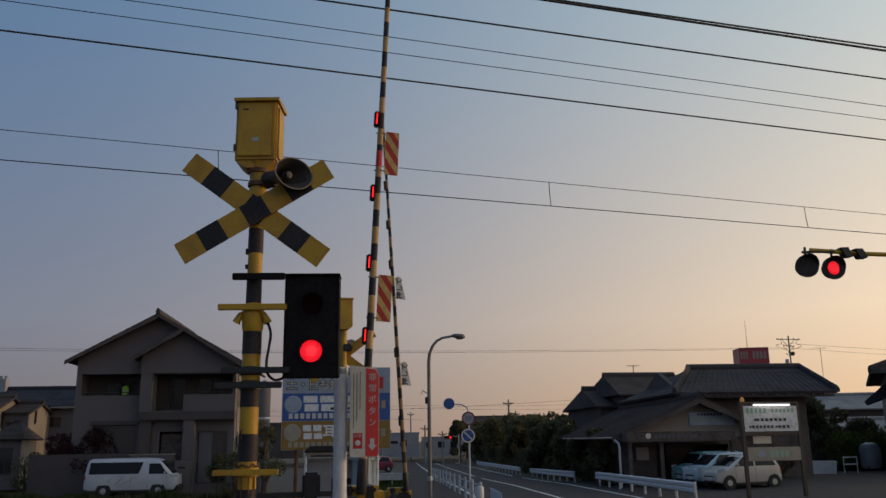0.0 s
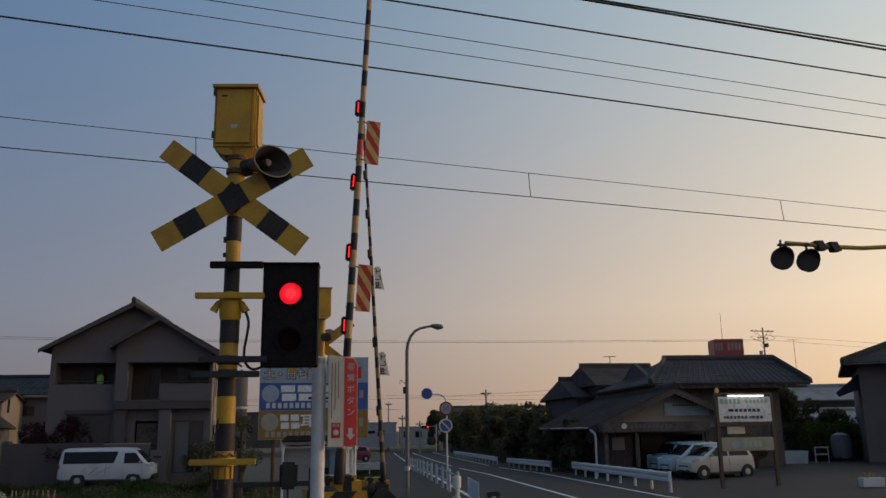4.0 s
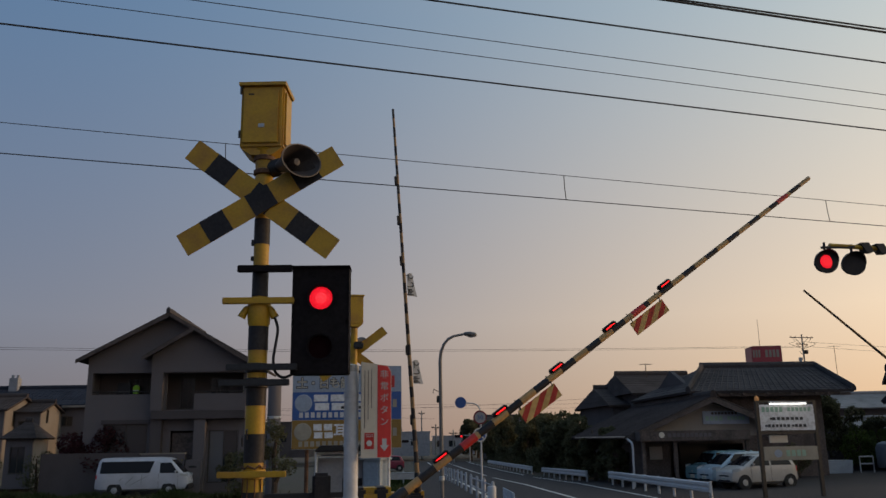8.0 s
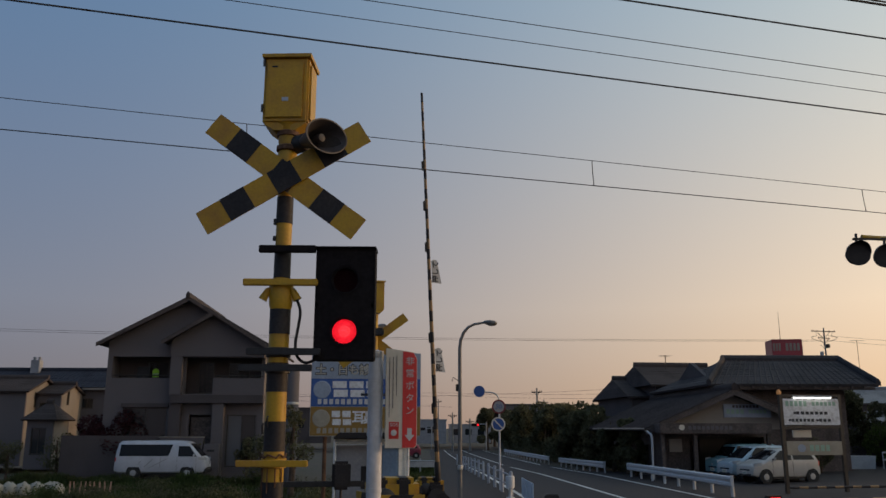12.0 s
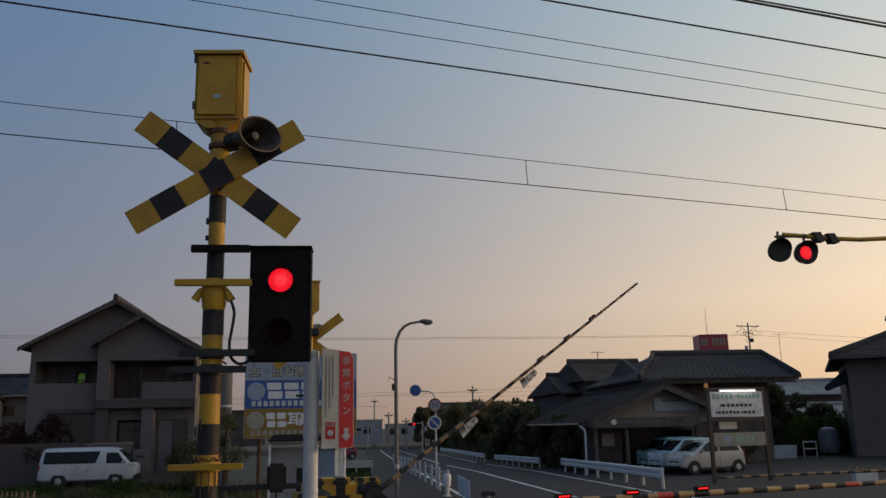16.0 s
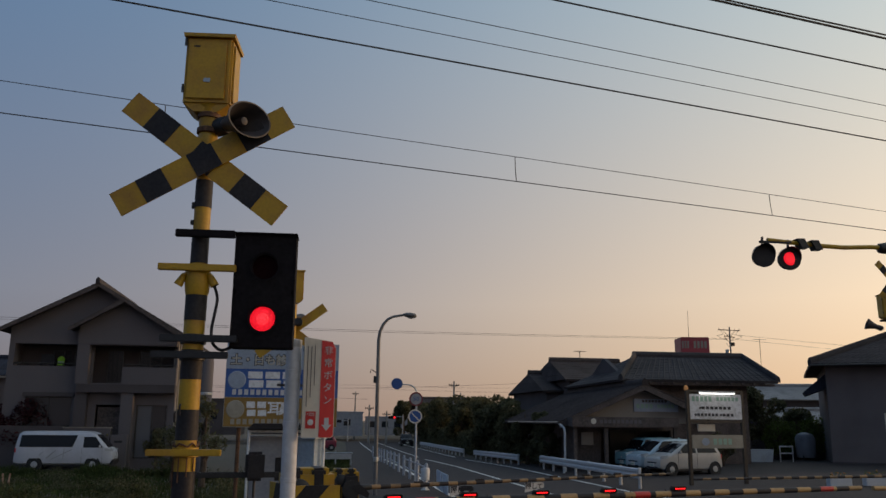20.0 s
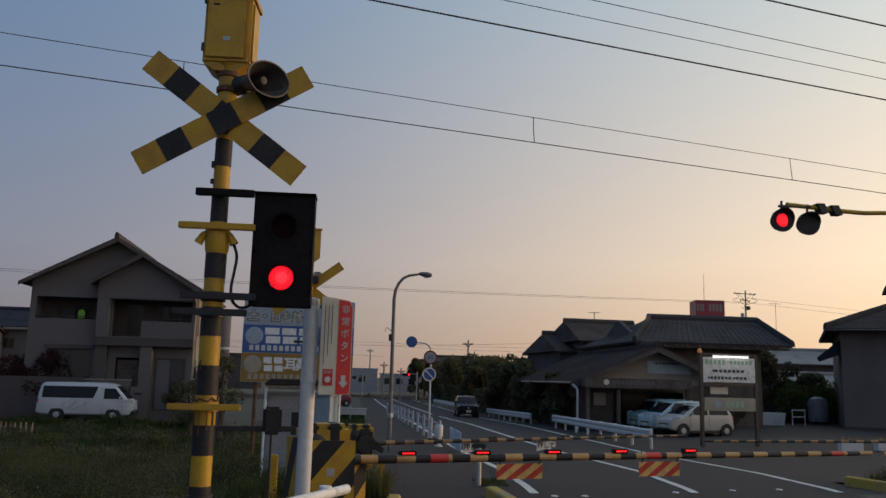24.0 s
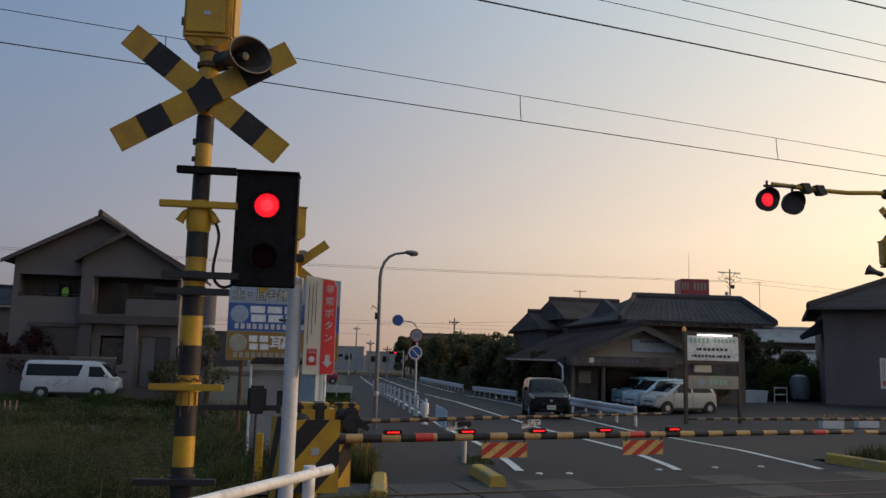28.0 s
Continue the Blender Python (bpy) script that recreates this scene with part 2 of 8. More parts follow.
def let_light_through(leafy, share=0.5):
    """Thin leaves and blades let some of the light through."""
    n, l = leafy.node_tree.nodes, leafy.node_tree.links
    b = n["Principled BSDF"]
    b.inputs["Specular IOR Level"].default_value = 0.15
    thin, both = n.new("ShaderNodeBsdfTranslucent"), n.new("ShaderNodeMixShader")
    both.inputs[0].default_value = share
    l.new(b.inputs["Base Color"].links[0].from_socket, thin.inputs["Color"])
    l.new(b.outputs[0], both.inputs[1]), l.new(thin.outputs[0], both.inputs[2])
    l.new(both.outputs[0], n["Material Output"].inputs["Surface"])


for leafy in (LEAF, LEAF2, LEAFRED, GRASS):
    let_light_through(leafy)
RUBBER = material("tyre_rubber", (0.018, 0.018, 0.019), 0.8, 0, 0.15, 40, 0.1, 4, 0.2)
WIRE = material("wire_black", (0.02, 0.02, 0.024), 0.6, 0, 0.05, 30, 0.05, 3, 0)


# ---- mesh building ----
def empty(name, m, label, category, group=""):
    ob = new(name)
    ob.matrix_world = m
    return tagged(ob, label, category, group)


def mesh_of(bm, mats, smooth=False):
    me = bpy.data.meshes.new("mesh")
    bm.normal_update()
    bm.to_mesh(me)
    bm.free()
    for m in mats if isinstance(mats, (list, tuple)) else [mats]:
        me.materials.append(m)
    if smooth:
        me.shade_smooth()
        me.set_sharp_from_angle(angle=radians(40))
    return me


def part(name, bm, mats, parent=None, label="", kind="", m=None, smooth=False):
    """One mesh object of a bmesh or a mesh, under a thing or a part."""
    me = mesh_of(bm, mats, smooth) if isinstance(bm, bmesh.types.BMesh) else bm
    ob = new(name, me)
    if parent is not None:
        ob.parent = parent
    if m is not None:
        ob.matrix_local = m
    return tagged(ob, label, kind=kind)


def thing(name, bm, mats, label, category, m=None, group="", kind="", smooth=False):
    ob = new(name, mesh_of(bm, mats, smooth))
    if m is not None:
        ob.matrix_world = m
    return tagged(ob, label, category, group, kind)


def box(bm, lo, hi, bevel=0.0, mat=0, m=None):
    c, s = [(a + b) / 2 for a, b in zip(lo, hi)], [b - a for a, b in zip(lo, hi)]
    mm = Matrix.Translation(c) @ Matrix.Diagonal((*s, 1))
    got = bmesh.ops.create_cube(bm, size=1, matrix=(m @ mm) if m is not None else mm)["verts"]
    faces = {f for v in got for f in v.link_faces}
    for f in faces:
        f.material_index = mat
    if bevel:
        edges = {e for v in got for e in v.link_edges}
        done = bmesh.ops.bevel(bm, geom=list(edges), offset=bevel, segments=2, affect="EDGES", clamp_overlap=True)
        for f in done["faces"]:
            f.material_index = mat
    return bm


def cyl(bm, a, b, r, r2=None, seg=16, mat=0, caps=True):
    """A cylinder or cone from a to b."""
    a, b = Vector(a), Vector(b)
    d = b - a
    m = Matrix.Translation((a + b) / 2) @ d.to_track_quat("Z", "Y").to_matrix().to_4x4()
    got = bmesh.ops.create_cone(bm, cap_ends=caps, segments=seg, radius1=r, radius2=r if r2 is None else r2, depth=d.length, matrix=m)["verts"]
    for f in {f for v in got for f in v.link_faces}:
        f.material_index = mat
    return bm


def tube(bm, pts, r, seg=10, mat=0, r2=None):
    """A bent pipe through the points."""
    pts = [Vector(p) for p in pts]
    rings = []
    n = len(pts)
    side = None
    for i, p in enumerate(pts):
        d = (pts[min(i + 1, n - 1)] - pts[max(i - 1, 0)]).normalized()
        if side is None:
            side = d.orthogonal().normalized()
        side = (side - d * side.dot(d)).normalized()
        up = d.cross(side)
        rr = r if r2 is None else r + (r2 - r) * i / (n - 1)
        rings.append([bm.verts.new(p + (side * math.cos(2 * math.pi * k / seg) + up * math.sin(2 * math.pi * k / seg)) * rr) for k in range(seg)])
    for p, q in zip(rings, rings[1:]):
        for k in range(seg):
            bm.faces.new((p[k], p[(k + 1) % seg], q[(k + 1) % seg], q[k])).material_index = mat
    for ring in (rings[0][::-1], rings[-1]):
        bm.faces.new(ring).material_index = mat
    return bm


def prism(bm, outline, lo, hi, axis="y", mat=0):
    """An outline of (a, b) pulled out along an axis: x gives (y, z), y gives (x, z), z gives (x, y)."""
    put = {"x": lambda a, b, c: (c, a, b), "y": lambda a, b, c: (a, c, b), "z": lambda a, b, c: (a, b, c)}[axis]
    one, two = [bm.verts.new(put(a, b, lo)) for a, b in outline], [bm.verts.new(put(a, b, hi)) for a, b in outline]
    made = [bm.faces.new(one), bm.faces.new(two[::-1])]
    k = len(outline)
    made += [bm.faces.new((one[i], two[i], two[(i + 1) % k], one[(i + 1) % k])) for i in range(k)]
    for f in made:
        f.material_index = mat
    bmesh.ops.recalc_face_normals(bm, faces=made)
    return bm


def lathe(bm, profile, seg=24, mat=0, m=None):
    """A profile of (radius, z) turned round z."""
    rings = []
    for r, z in profile:
        rings.append([bm.verts.new((m or Matrix()) @ Vector((r * math.cos(2 * math.pi * k / seg), r * math.sin(2 * math.pi * k / seg), z))) for k in range(seg)])
    made = []
    for p, q in zip(rings, rings[1:]):
        made += [bm.faces.new((p[k], p[(k + 1) % seg], q[(k + 1) % seg], q[k])) for k in range(seg)]
    made += [bm.faces.new(rings[0][::-1]), bm.faces.new(rings[-1])]
    for f in made:
        f.material_index = mat
    bmesh.ops.recalc_face_normals(bm, faces=made)
    return bm


def B():
    return bmesh.new()


def bent(pts, n=5):
    """A smooth line through the points."""
    pts = [Vector(p) for p in pts]
    out = []
    for i in range(len(pts) - 1):
        a, b, c, d = pts[max(0, i - 1)], pts[i], pts[i + 1], pts[min(len(pts) - 1, i + 2)]
        for k in range(n):
            t = k / n
            out.append(0.5 * (2 * b + (c - a) * t + (2 * a - 5 * b + 4 * c - d) * t * t + (3 * b - a - 3 * c + d) * t ** 3))
    return out + [pts[-1]]


def letters(name, text, size, mat, parent, m, label="", spread=1.0, depth=0.002, fat=0.0):
    """Writing as a mesh under a thing; it lies in its own xy plane, centred."""
    cu = bpy.data.curves.new("writing", "FONT")
    cu.body, cu.size, cu.align_x, cu.align_y, cu.extrude = text, size, "CENTER", "CENTER", depth
    cu.resolution_u, cu.offset = 3, fat
    tmp = bpy.data.objects.new("writing", cu)
    scene.collection.objects.link(tmp)
    me = bpy.data.meshes.new_from_object(tmp.evaluated_get(bpy.context.evaluated_depsgraph_get()))
    bpy.data.objects.remove(tmp)
    me.materials.clear()
    me.materials.append(mat)
    ob = new(name, me)
    ob.parent = parent
    ob.matrix_local = m @ Matrix.Diagonal((spread, 1, 1, 1))
    return tagged(ob, label)


def bar_parts(name, rows, y, mat, parent, gap=0.3):
    """Rows of writing that cannot be read, each bar a part of its own."""
    for x0, x1, z0, z1, count in rows:
        w = (x1 - x0) / count
        for k in range(count):
            part(name, box(B(), (x0 + k * w, y - 0.004, z0), (x0 + k * w + w * (1 - gap), y, z1)), mat, parent)


def scale_from_eye(ob, k):
    """Scales a thing about the camera's eye: further back and larger, unchanged in the view."""
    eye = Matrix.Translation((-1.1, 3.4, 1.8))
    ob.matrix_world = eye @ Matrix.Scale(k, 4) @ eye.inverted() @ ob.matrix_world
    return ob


def bars(bm, rows, y, mat=0, gap=0.3):
    """Rows of writing that cannot be read, as bars in the xz plane: (x0, x1, z0, z1, count)."""
    for x0, x1, z0, z1, count in rows:
        w = (x1 - x0) / count
        for k in range(count):
            a = x0 + k * w
            box(bm, (a, y - 0.004, z0), (a + w * (1 - gap), y, z1), mat=mat)
    return bm


def stripes(bm, poly_w, poly_h, n, slope, y0, y1, mats=(0, 1)):
    """A flat board in the xz plane, 0..w by 0..h, cut into n slanting stripes of two materials by turns."""
    step = (poly_w + abs(slope)) / n
    def clip(pts, a, b, c, keep):
        out = []
        for i, p in enumerate(pts):
            q = pts[(i + 1) % len(pts)]
            fp, fq = a * p[0] + b * p[1] - c, a * q[0] + b * q[1] - c
            if fp * keep >= 0:
                out.append(p)
            if fp * fq < 0:
                s = fp / (fp - fq)
                out.append((p[0] + s * (q[0] - p[0]), p[1] + s * (q[1] - p[1])))
        return out
    k = slope / poly_h
    start = min(0, -slope)
    for i in range(n):
        pts = [(0, 0), (poly_w, 0), (poly_w, poly_h), (0, poly_h)]
        pts = clip(pts, 1, -k, start + i * step, 1)
        if len(pts) > 2:
            pts = clip(pts, 1, -k, start + (i + 1) * step, -1)
        if len(pts) > 2:
            prism(bm, pts, y0, y1, "y", mats[i % 2])
    return bm

# ---- ground, track, road ----
def smooth(a, b, v):
    v = min(1.0, max(0.0, (v - a) / (b - a)))
    return v * v * (3 - 2 * v)


def gz(x, y):
    """Height of the land: the crossing lies a little above the street and the fields."""
    down = float(np.interp(y, (17.5, 28, 46, 62, 80, 108, 130), (0, 0.3, 0.52, 0.86, 1.05, 1.3, 1.4)))
    return -down * (1 - 0.45 * smooth(10.0, 18.0, x)) - 0.35 * smooth(-3.0, -6.0, x) * smooth(1.2, 3.0, abs(y - TRACK(x)))


def TRACK(x):
    return 13.8 + 0.22 * x


TRACK_YAW = math.degrees(math.atan(0.22))


def sheet(name, xs, ys, lift, mat, label, kind="structure"):
    """A strip of land between the xs (each a number or a function of y) and along the ys, lift above gz."""
    bm = B()
    rows = []
    for y in ys:
        rows.append([bm.verts.new((xx, y, gz(xx, y) + lift)) for xx in [x(y) if callable(x) else x for x in xs]])
    for p, q in zip(rows, rows[1:]):
        for i in range(len(xs) - 1):
            bm.faces.new((p[i], p[i + 1], q[i + 1], q[i]))
    return thing(name, bm, mat, label, "ground", kind=kind)


YS = [-60, -20, -5, 2, 6, 8, 10, 11, 12, 13, 14, 15, 16, 17, 17.5, 18, 19, 20, 21, 22, 23, 24, 25, 26, 28, 30, 33, 36, 40, 45, 50, 60, 70, 80, 100, 140, 200, 300, 500, 900, 1600, 3000]
sheet("ground", [-2500, -900, -300, -120, -60, -40, -30, -20, -15, -10, -8, -7, -6.5, -6, -5.5, -5, -4.5, -4, -3.5, -3, -2, 0, 2, 5, 9, 12, 18, 25, 35, 60, 120, 300, 900, 2500], YS, -0.06, SOIL, "soil of the fields round the crossing")
# road from behind the camera across the track and down the street
lean_in = lambda y: -0.065 * min(6.0, max(0.0, 21 - y))  # fitted to the camera's view: near the crossing the road bends towards the footway
edge_l, edge_r = (lambda y: 1.7 - 0.008 * max(0, y - 18) + lean_in(y)), (lambda y: 8.35 - 0.012 * max(0, y - 18) + lean_in(y))
ROAD_YS = [-30, -10, 0, 6, 10, 12, 13, 14, 15, 16, 17, 17.5, 18, 19, 20, 21, 22, 23, 24, 25, 26, 28, 30, 33, 36, 40, 45, 50, 60, 70, 80, 90, 105, 120, 132]
sheet("road", [edge_l, lambda y: 3.4, lambda y: 5.0, lambda y: 6.7, edge_r], ROAD_YS, 0.0, ASPHALT, "grey worn asphalt two-lane road down the street")
sheet("pavement", [lambda y: -0.55 - 0.004 * max(0, y - 18), lambda y: 0.5, lambda y: edge_l(y) + 0.02], [y for y in ROAD_YS if y >= 14.9], -0.008, ASPHALT2, "grey asphalt footway beside the road")
sheet("pavement_near", [-1.15, 0.0, lambda y: edge_l(y) + 0.02], [-30, -10, 0, 6, 10, 12, 13], -0.012, ASPHALT2, "grey asphalt footway before the crossing")
sheet("cross_street", [-90, -60, -40, -20, 0, 20, 40, 90], [126, 129, 132], 0.004, ASPHALT2, "asphalt cross street at the end of the road")
sheet("car_park", [lambda y: edge_r(y) - 0.1, 8.9, 12, 16, 20, 25, 31], [19.2, 20, 21, 22, 23, 24, 25, 26, 28, 30, 33, 36, 40, 44, 45, 47, 50, 52], -0.008, ASPHALT2, "worn asphalt car park before the restaurant")


def road_line(name, x0, slope, y0, y1, bend=1.0, w=0.15, label="white painted line on the road"):
    bm = B()
    n = max(2, int((y1 - y0) / 0.5))
    old = None
    for i in range(n + 1):
        y = y0 + (y1 - y0) * i / n
        x = x0 + slope * (y - 18) + bend * lean_in(y)
        row = [bm.verts.new((x + d, y, gz(x, y) + 0.009)) for d in (-w / 2, w / 2)]
        if old:
            bm.faces.new((old[0], old[1], row[1], row[0]))
        old = row
    return thing(name, bm, ROADPAINT, label, "road marking", kind="structure")


road_line("edge_line", 1.98, -0.008, 16.6, 124, 0.85)
road_line("centre_line", 5.03, -0.012, 16.9, 124, 1.9, label="white painted centre line on the road")
road_line("edge_line", 7.74, -0.010, 17.2, 124, 1.9)
for x, y in ((2.0, 16.3), (2.5, 16.35), (4.2, 16.9), (5.35, 17.25), (6.3, 17.45)):
    thing("road_stud", lathe(B(), [(0.06, 0), (0.055, 0.012), (0.03, 0.018)], 12), WHITE, "small white road stud set in the asphalt", "road stud", pose(x, y, 0.004), "road studs")

# track: rails on sleepers and ballast, crossing panels of concrete between and beside them
track_pose = pose(0, 13.8, 0, 0, 0, TRACK_YAW)
bm = B()
prism(bm, [(-1.7, -0.35), (-1.25, -0.06), (1.25, -0.06), (1.7, -0.35)], -160, -0.65, "x")
prism(bm, [(-1.7, -0.35), (-1.25, -0.06), (1.25, -0.06), (1.7, -0.35)], 9.4, 160, "x")
thing("ballast_bed", bm, BALLAST, "brown-grey ballast bed of the railway track", "ballast", track_pose, kind="structure")
for side in (-0.5335, 0.5335):
    bm = B()
    prism(bm, [(side - 0.032, 0.012), (side - 0.032, -0.03), (side - 0.01, -0.04), (side - 0.01, -0.11), (side - 0.06, -0.13), (side + 0.06, -0.13), (side + 0.01, -0.11), (side + 0.01, -0.04), (side + 0.032, -0.03), (side + 0.032, 0.012)], -160, 160, "x")
    thing("rail", bm, material("rail_steel", (0.09, 0.07, 0.06), 0.65, 0.4, 0.15, 30, 0.2, 2, 0.1), "steel rail with a worn shiny head", "rail", track_pose, "rails of the track")
sleepers = empty("sleeper_row", track_pose, "concrete sleepers under the rails", "sleepers")
sl = mesh_of(box(B(), (-0.1, -1.0, -0.15), (0.1, 1.0, -0.05), 0.015), CONCRETE)
for k in range(36):
    for x0 in (-1.0 - 0.6 * k, 10.0 + 0.6 * k):
        part("sleeper", sl, None, sleepers, m=pose(x0, 0, 0))
DECK = material("dark_worn_deck", (0.047, 0.040, 0.040), 0.85, 0, 0.2, 30, 0.25, 1.2, 0.4, color2=(0.085, 0.078, 0.07), vary=0.12)
panels = empty("crossing_deck", track_pose, "worn concrete panels of the level crossing between the rails", "crossing deck")
for y0, y1 in ((-1.45, -0.62), (-0.44, 0.44), (0.62, 1.45)):
    pm = mesh_of(box(B(), (0.008, y0, -0.2), (0.992, y1, 0.0), 0.012), DECK)
    for k in range(-1, 9):
        part("panel", pm, None, panels, m=pose(k * 1.0 - 0.2, 0, -0.004 + 0.003 * ((k * 7) % 3)))
# kerbs with yellow paint at both sides of the road, past the track
KERBYEL = material("worn_yellow_kerb_paint", (0.42, 0.28, 0.05), 0.8, 0, 0.15, 25, 0.3, 2.5, 0.3, color2=(0.22, 0.20, 0.17))


def kerb(x, y, length, yaw, w=0.2, h=0.18):
    bm = B()
    prism(bm, [(-w / 2, 0), (-w / 2 + 0.02, h - 0.02), (-w / 2 + 0.05, h), (w / 2 - 0.05, h), (w / 2 - 0.02, h - 0.02), (w / 2, 0)], 0, length, "y")
    return thing("kerb", bm, KERBYEL, "concrete kerb block with worn yellow paint", "kerb", pose(x, y, gz(x, y) - 0.02, 0, 0, yaw), "yellow kerbs", "structure")


kerb(1.1, 15.0, 1.25, 4.5, 0.24, 0.17)
kerb(8.5, 16.95, 1.45, 14)
kerb(9.6, 17.5, 2.6, -79, 0.2, 0.07)
kerb(-0.62, 14.1, 1.7, -2.7, 0.24, 0.1)

# ---- level crossing equipment ----
def banded(parent, x, y, r, top, bottom, first_black, start, step, name="band", thin=None, paint=None):
    """A post painted in yellow and black bands, each band a part."""
    z = start
    thin, paint = thin or (top, r), paint or YELLOW
    part("pole", cyl(B(), (x, y, bottom), (x, y, thin[0]), r, seg=20), paint, parent, smooth=True)
    if thin[0] < top:
        part("upper_pole", cyl(B(), (x, y, thin[0]), (x, y, top), thin[1], seg=20), paint, parent, smooth=True)
    black = first_black
    while z > bottom:
        lo = max(bottom, z - step)
        if black:
            part(name, cyl(B(), (x, y, lo), (x, y, z), (thin[1] if lo >= thin[0] else r) + 0.0025, seg=20, caps=False), BLACK, parent, "black painted band", smooth=True)
        z, black = lo, not black


def crossbuck(parent, m, length=1.15, width=0.155, slope=34.0, back=False):
    """Two crossed boards in yellow and black, each colour field a piece."""
    for s, y in ((1, 0.0), (-1, -0.012)):
        board = part("board", box(B(), (-length / 2, 0.004, -width / 2), (length / 2, 0.012, width / 2), 0.002), YELLOW, parent, "yellow and black crossing board", m=m @ pose(0, y, 0.0 if s > 0 else -0.012, 0, s * slope, 0))
        n = 7
        w = length / n
        for k in range(n):
            a = -length / 2 + k * w
            if k % 2 and not back:
                part("black_field", box(B(), (a, 0.001, -width / 2), (a + w, 0.005, width / 2)), BLACK, board)


def control_box(parent, m, w=0.31, d=0.30, h=0.50):
    b = part("control_box", box(B(), (-w / 2, -d / 2, 0), (w / 2, d / 2, h), 0.012), YELLOW, parent, "yellow steel control box", m=m)
    bm = B()
    prism(bm, [(-w / 2 - 0.012, 0), (-w / 2 - 0.016, 0.022), (w / 2 + 0.016, 0.022), (w / 2 + 0.012, 0)], -d / 2 - 0.02, d / 2 + 0.02, "y")
    part("lid", bm, YELLOW, b, m=pose(0, 0, h))
    part("door", box(B(), (-w / 2 + 0.015, -0.012, 0.03), (w / 2 - 0.03, 0, h - 0.03), 0.006), YELLOW, b, m=pose(0, -d / 2, 0))
    part("side_door", box(B(), (0, -d / 2 + 0.03, 0.03), (0.012, d / 2 - 0.05, h - 0.03), 0.006), YELLOW, b, m=pose(w / 2, 0, 0))
    part("badge", box(B(), (-0.02, -0.004, 0), (0.02, 0, 0.025)), GALV, b, m=pose(0, -d / 2 - 0.012, 0.14))
    part("hinge", cyl(B(), (0, 0, 0), (0, 0, 0.05), 0.008, seg=8), DARKSTEEL, b, m=pose(-w / 2, -d / 2 - 0.008, 0.38))
    part("hinge", cyl(B(), (0, 0, 0), (0, 0, 0.05), 0.008, seg=8), DARKSTEEL, b, m=pose(-w / 2, -d / 2 - 0.008, 0.07))
    part("slot", box(B(), (-0.02, -0.003, 0), (0.02, 0, 0.012), 0.003), BLACK, b, m=pose(-w / 2 + 0.07, -d / 2 - 0.011, h - 0.07))
    bm = B()
    prism(bm, [(-w / 2 + 0.01, 0), (-0.07, -0.045), (0.07, -0.045), (w / 2 - 0.01, 0)], -d / 2 + 0.01, d / 2 - 0.01, "y")
    part("underside", bm, YELLOW, b)
    return b


HORN = material("grey_horn_paint", (0.060, 0.056, 0.062), 0.55, 0, 0.1, 30, 0.1, 4, 0.05)


def loudspeaker(parent, m, size=1.0):
    """A horn speaker with an oval mouth that looks along -y."""
    bm = B()
    prof = [(0.035, 0.24), (0.04, 0.17), (0.055, 0.12), (0.085, 0.05), (0.118, 0.0), (0.122, -0.012), (0.114, -0.012), (0.080, 0.05), (0.045, 0.11), (0.03, 0.15), (0.004, 0.155)]
    lathe(bm, prof, 28, 0, pose(0, 0, 0, -90, 0, 0) @ Matrix.Diagonal((size * 1.22, size * 0.82, size * 1.1, 1)))
    horn = part("loudspeaker", bm, HORN, parent, "dark grey horn loudspeaker", m=m, smooth=True)
    part("plug", lathe(B(), [(0.002, -0.03), (0.024, -0.024), (0.028, 0.0), (0.02, 0.05)], 16, 0, pose(0, 0, 0, -90, 0, 0)), HORN, horn, m=pose(0, 0.06, 0), smooth=True)
    part("driver", lathe(B(), [(0.05, 0.19), (0.058, 0.2), (0.058, 0.3), (0.045, 0.315)], 20, 0, pose(0, 0, 0, -90, 0, 0)), DARKSTEEL, horn, smooth=True)
    return horn


# signal post beside the camera
post_signal = empty("crossing_signal", pose(-2.0, 8.3, -0.05), "yellow and black level crossing signal post with crossed boards", "crossing signal")
banded(post_signal, 0, 0, 0.0605, 3.68, 0, True, 3.24, 0.171, thin=(2.72, 0.049))
P8 = post_signal
part("base", box(B(), (-0.2, -0.2, -0.25), (0.2, 0.2, 0.1), 0.02), CONCRETE, P8, "concrete foot")
part("neck", lathe(B(), [(0.049, 3.44), (0.062, 3.45), (0.062, 3.52), (0.052, 3.545), (0.06, 3.60), (0.06, 3.70), (0.075, 3.72)], 20), YELLOW, P8, smooth=True)
for z in (3.56, 3.655):
    part("neck_collar", lathe(B(), [(0.054, z - 0.02), (0.07, z - 0.015), (0.07, z + 0.012), (0.058, z + 0.02)], 20), RUST, P8, "rusty neck collar", smooth=True)
control_box(P8, pose(-0.01, 0.06, 3.715, 0, 0, -3), 0.287, 0.25, 0.44)
crossbuck(P8, pose(0.004, -0.085, 3.36, 0, 2.3, 0))
part("clamp", lathe(B(), [(0.061, 3.34), (0.078, 3.345), (0.078, 3.42), (0.061, 3.425)], 20), DARKSTEEL, P8, smooth=True)
loudspeaker(P8, pose(0.265, -0.20, 3.575, 3, -4, 46), 1.08)
part("speaker_arm", tube(B(), [(0.0, 0, 3.56), (0.1, 0.02, 3.575), (0.22, 0.02, 3.57)], 0.022), DARKSTEEL, P8, smooth=True)
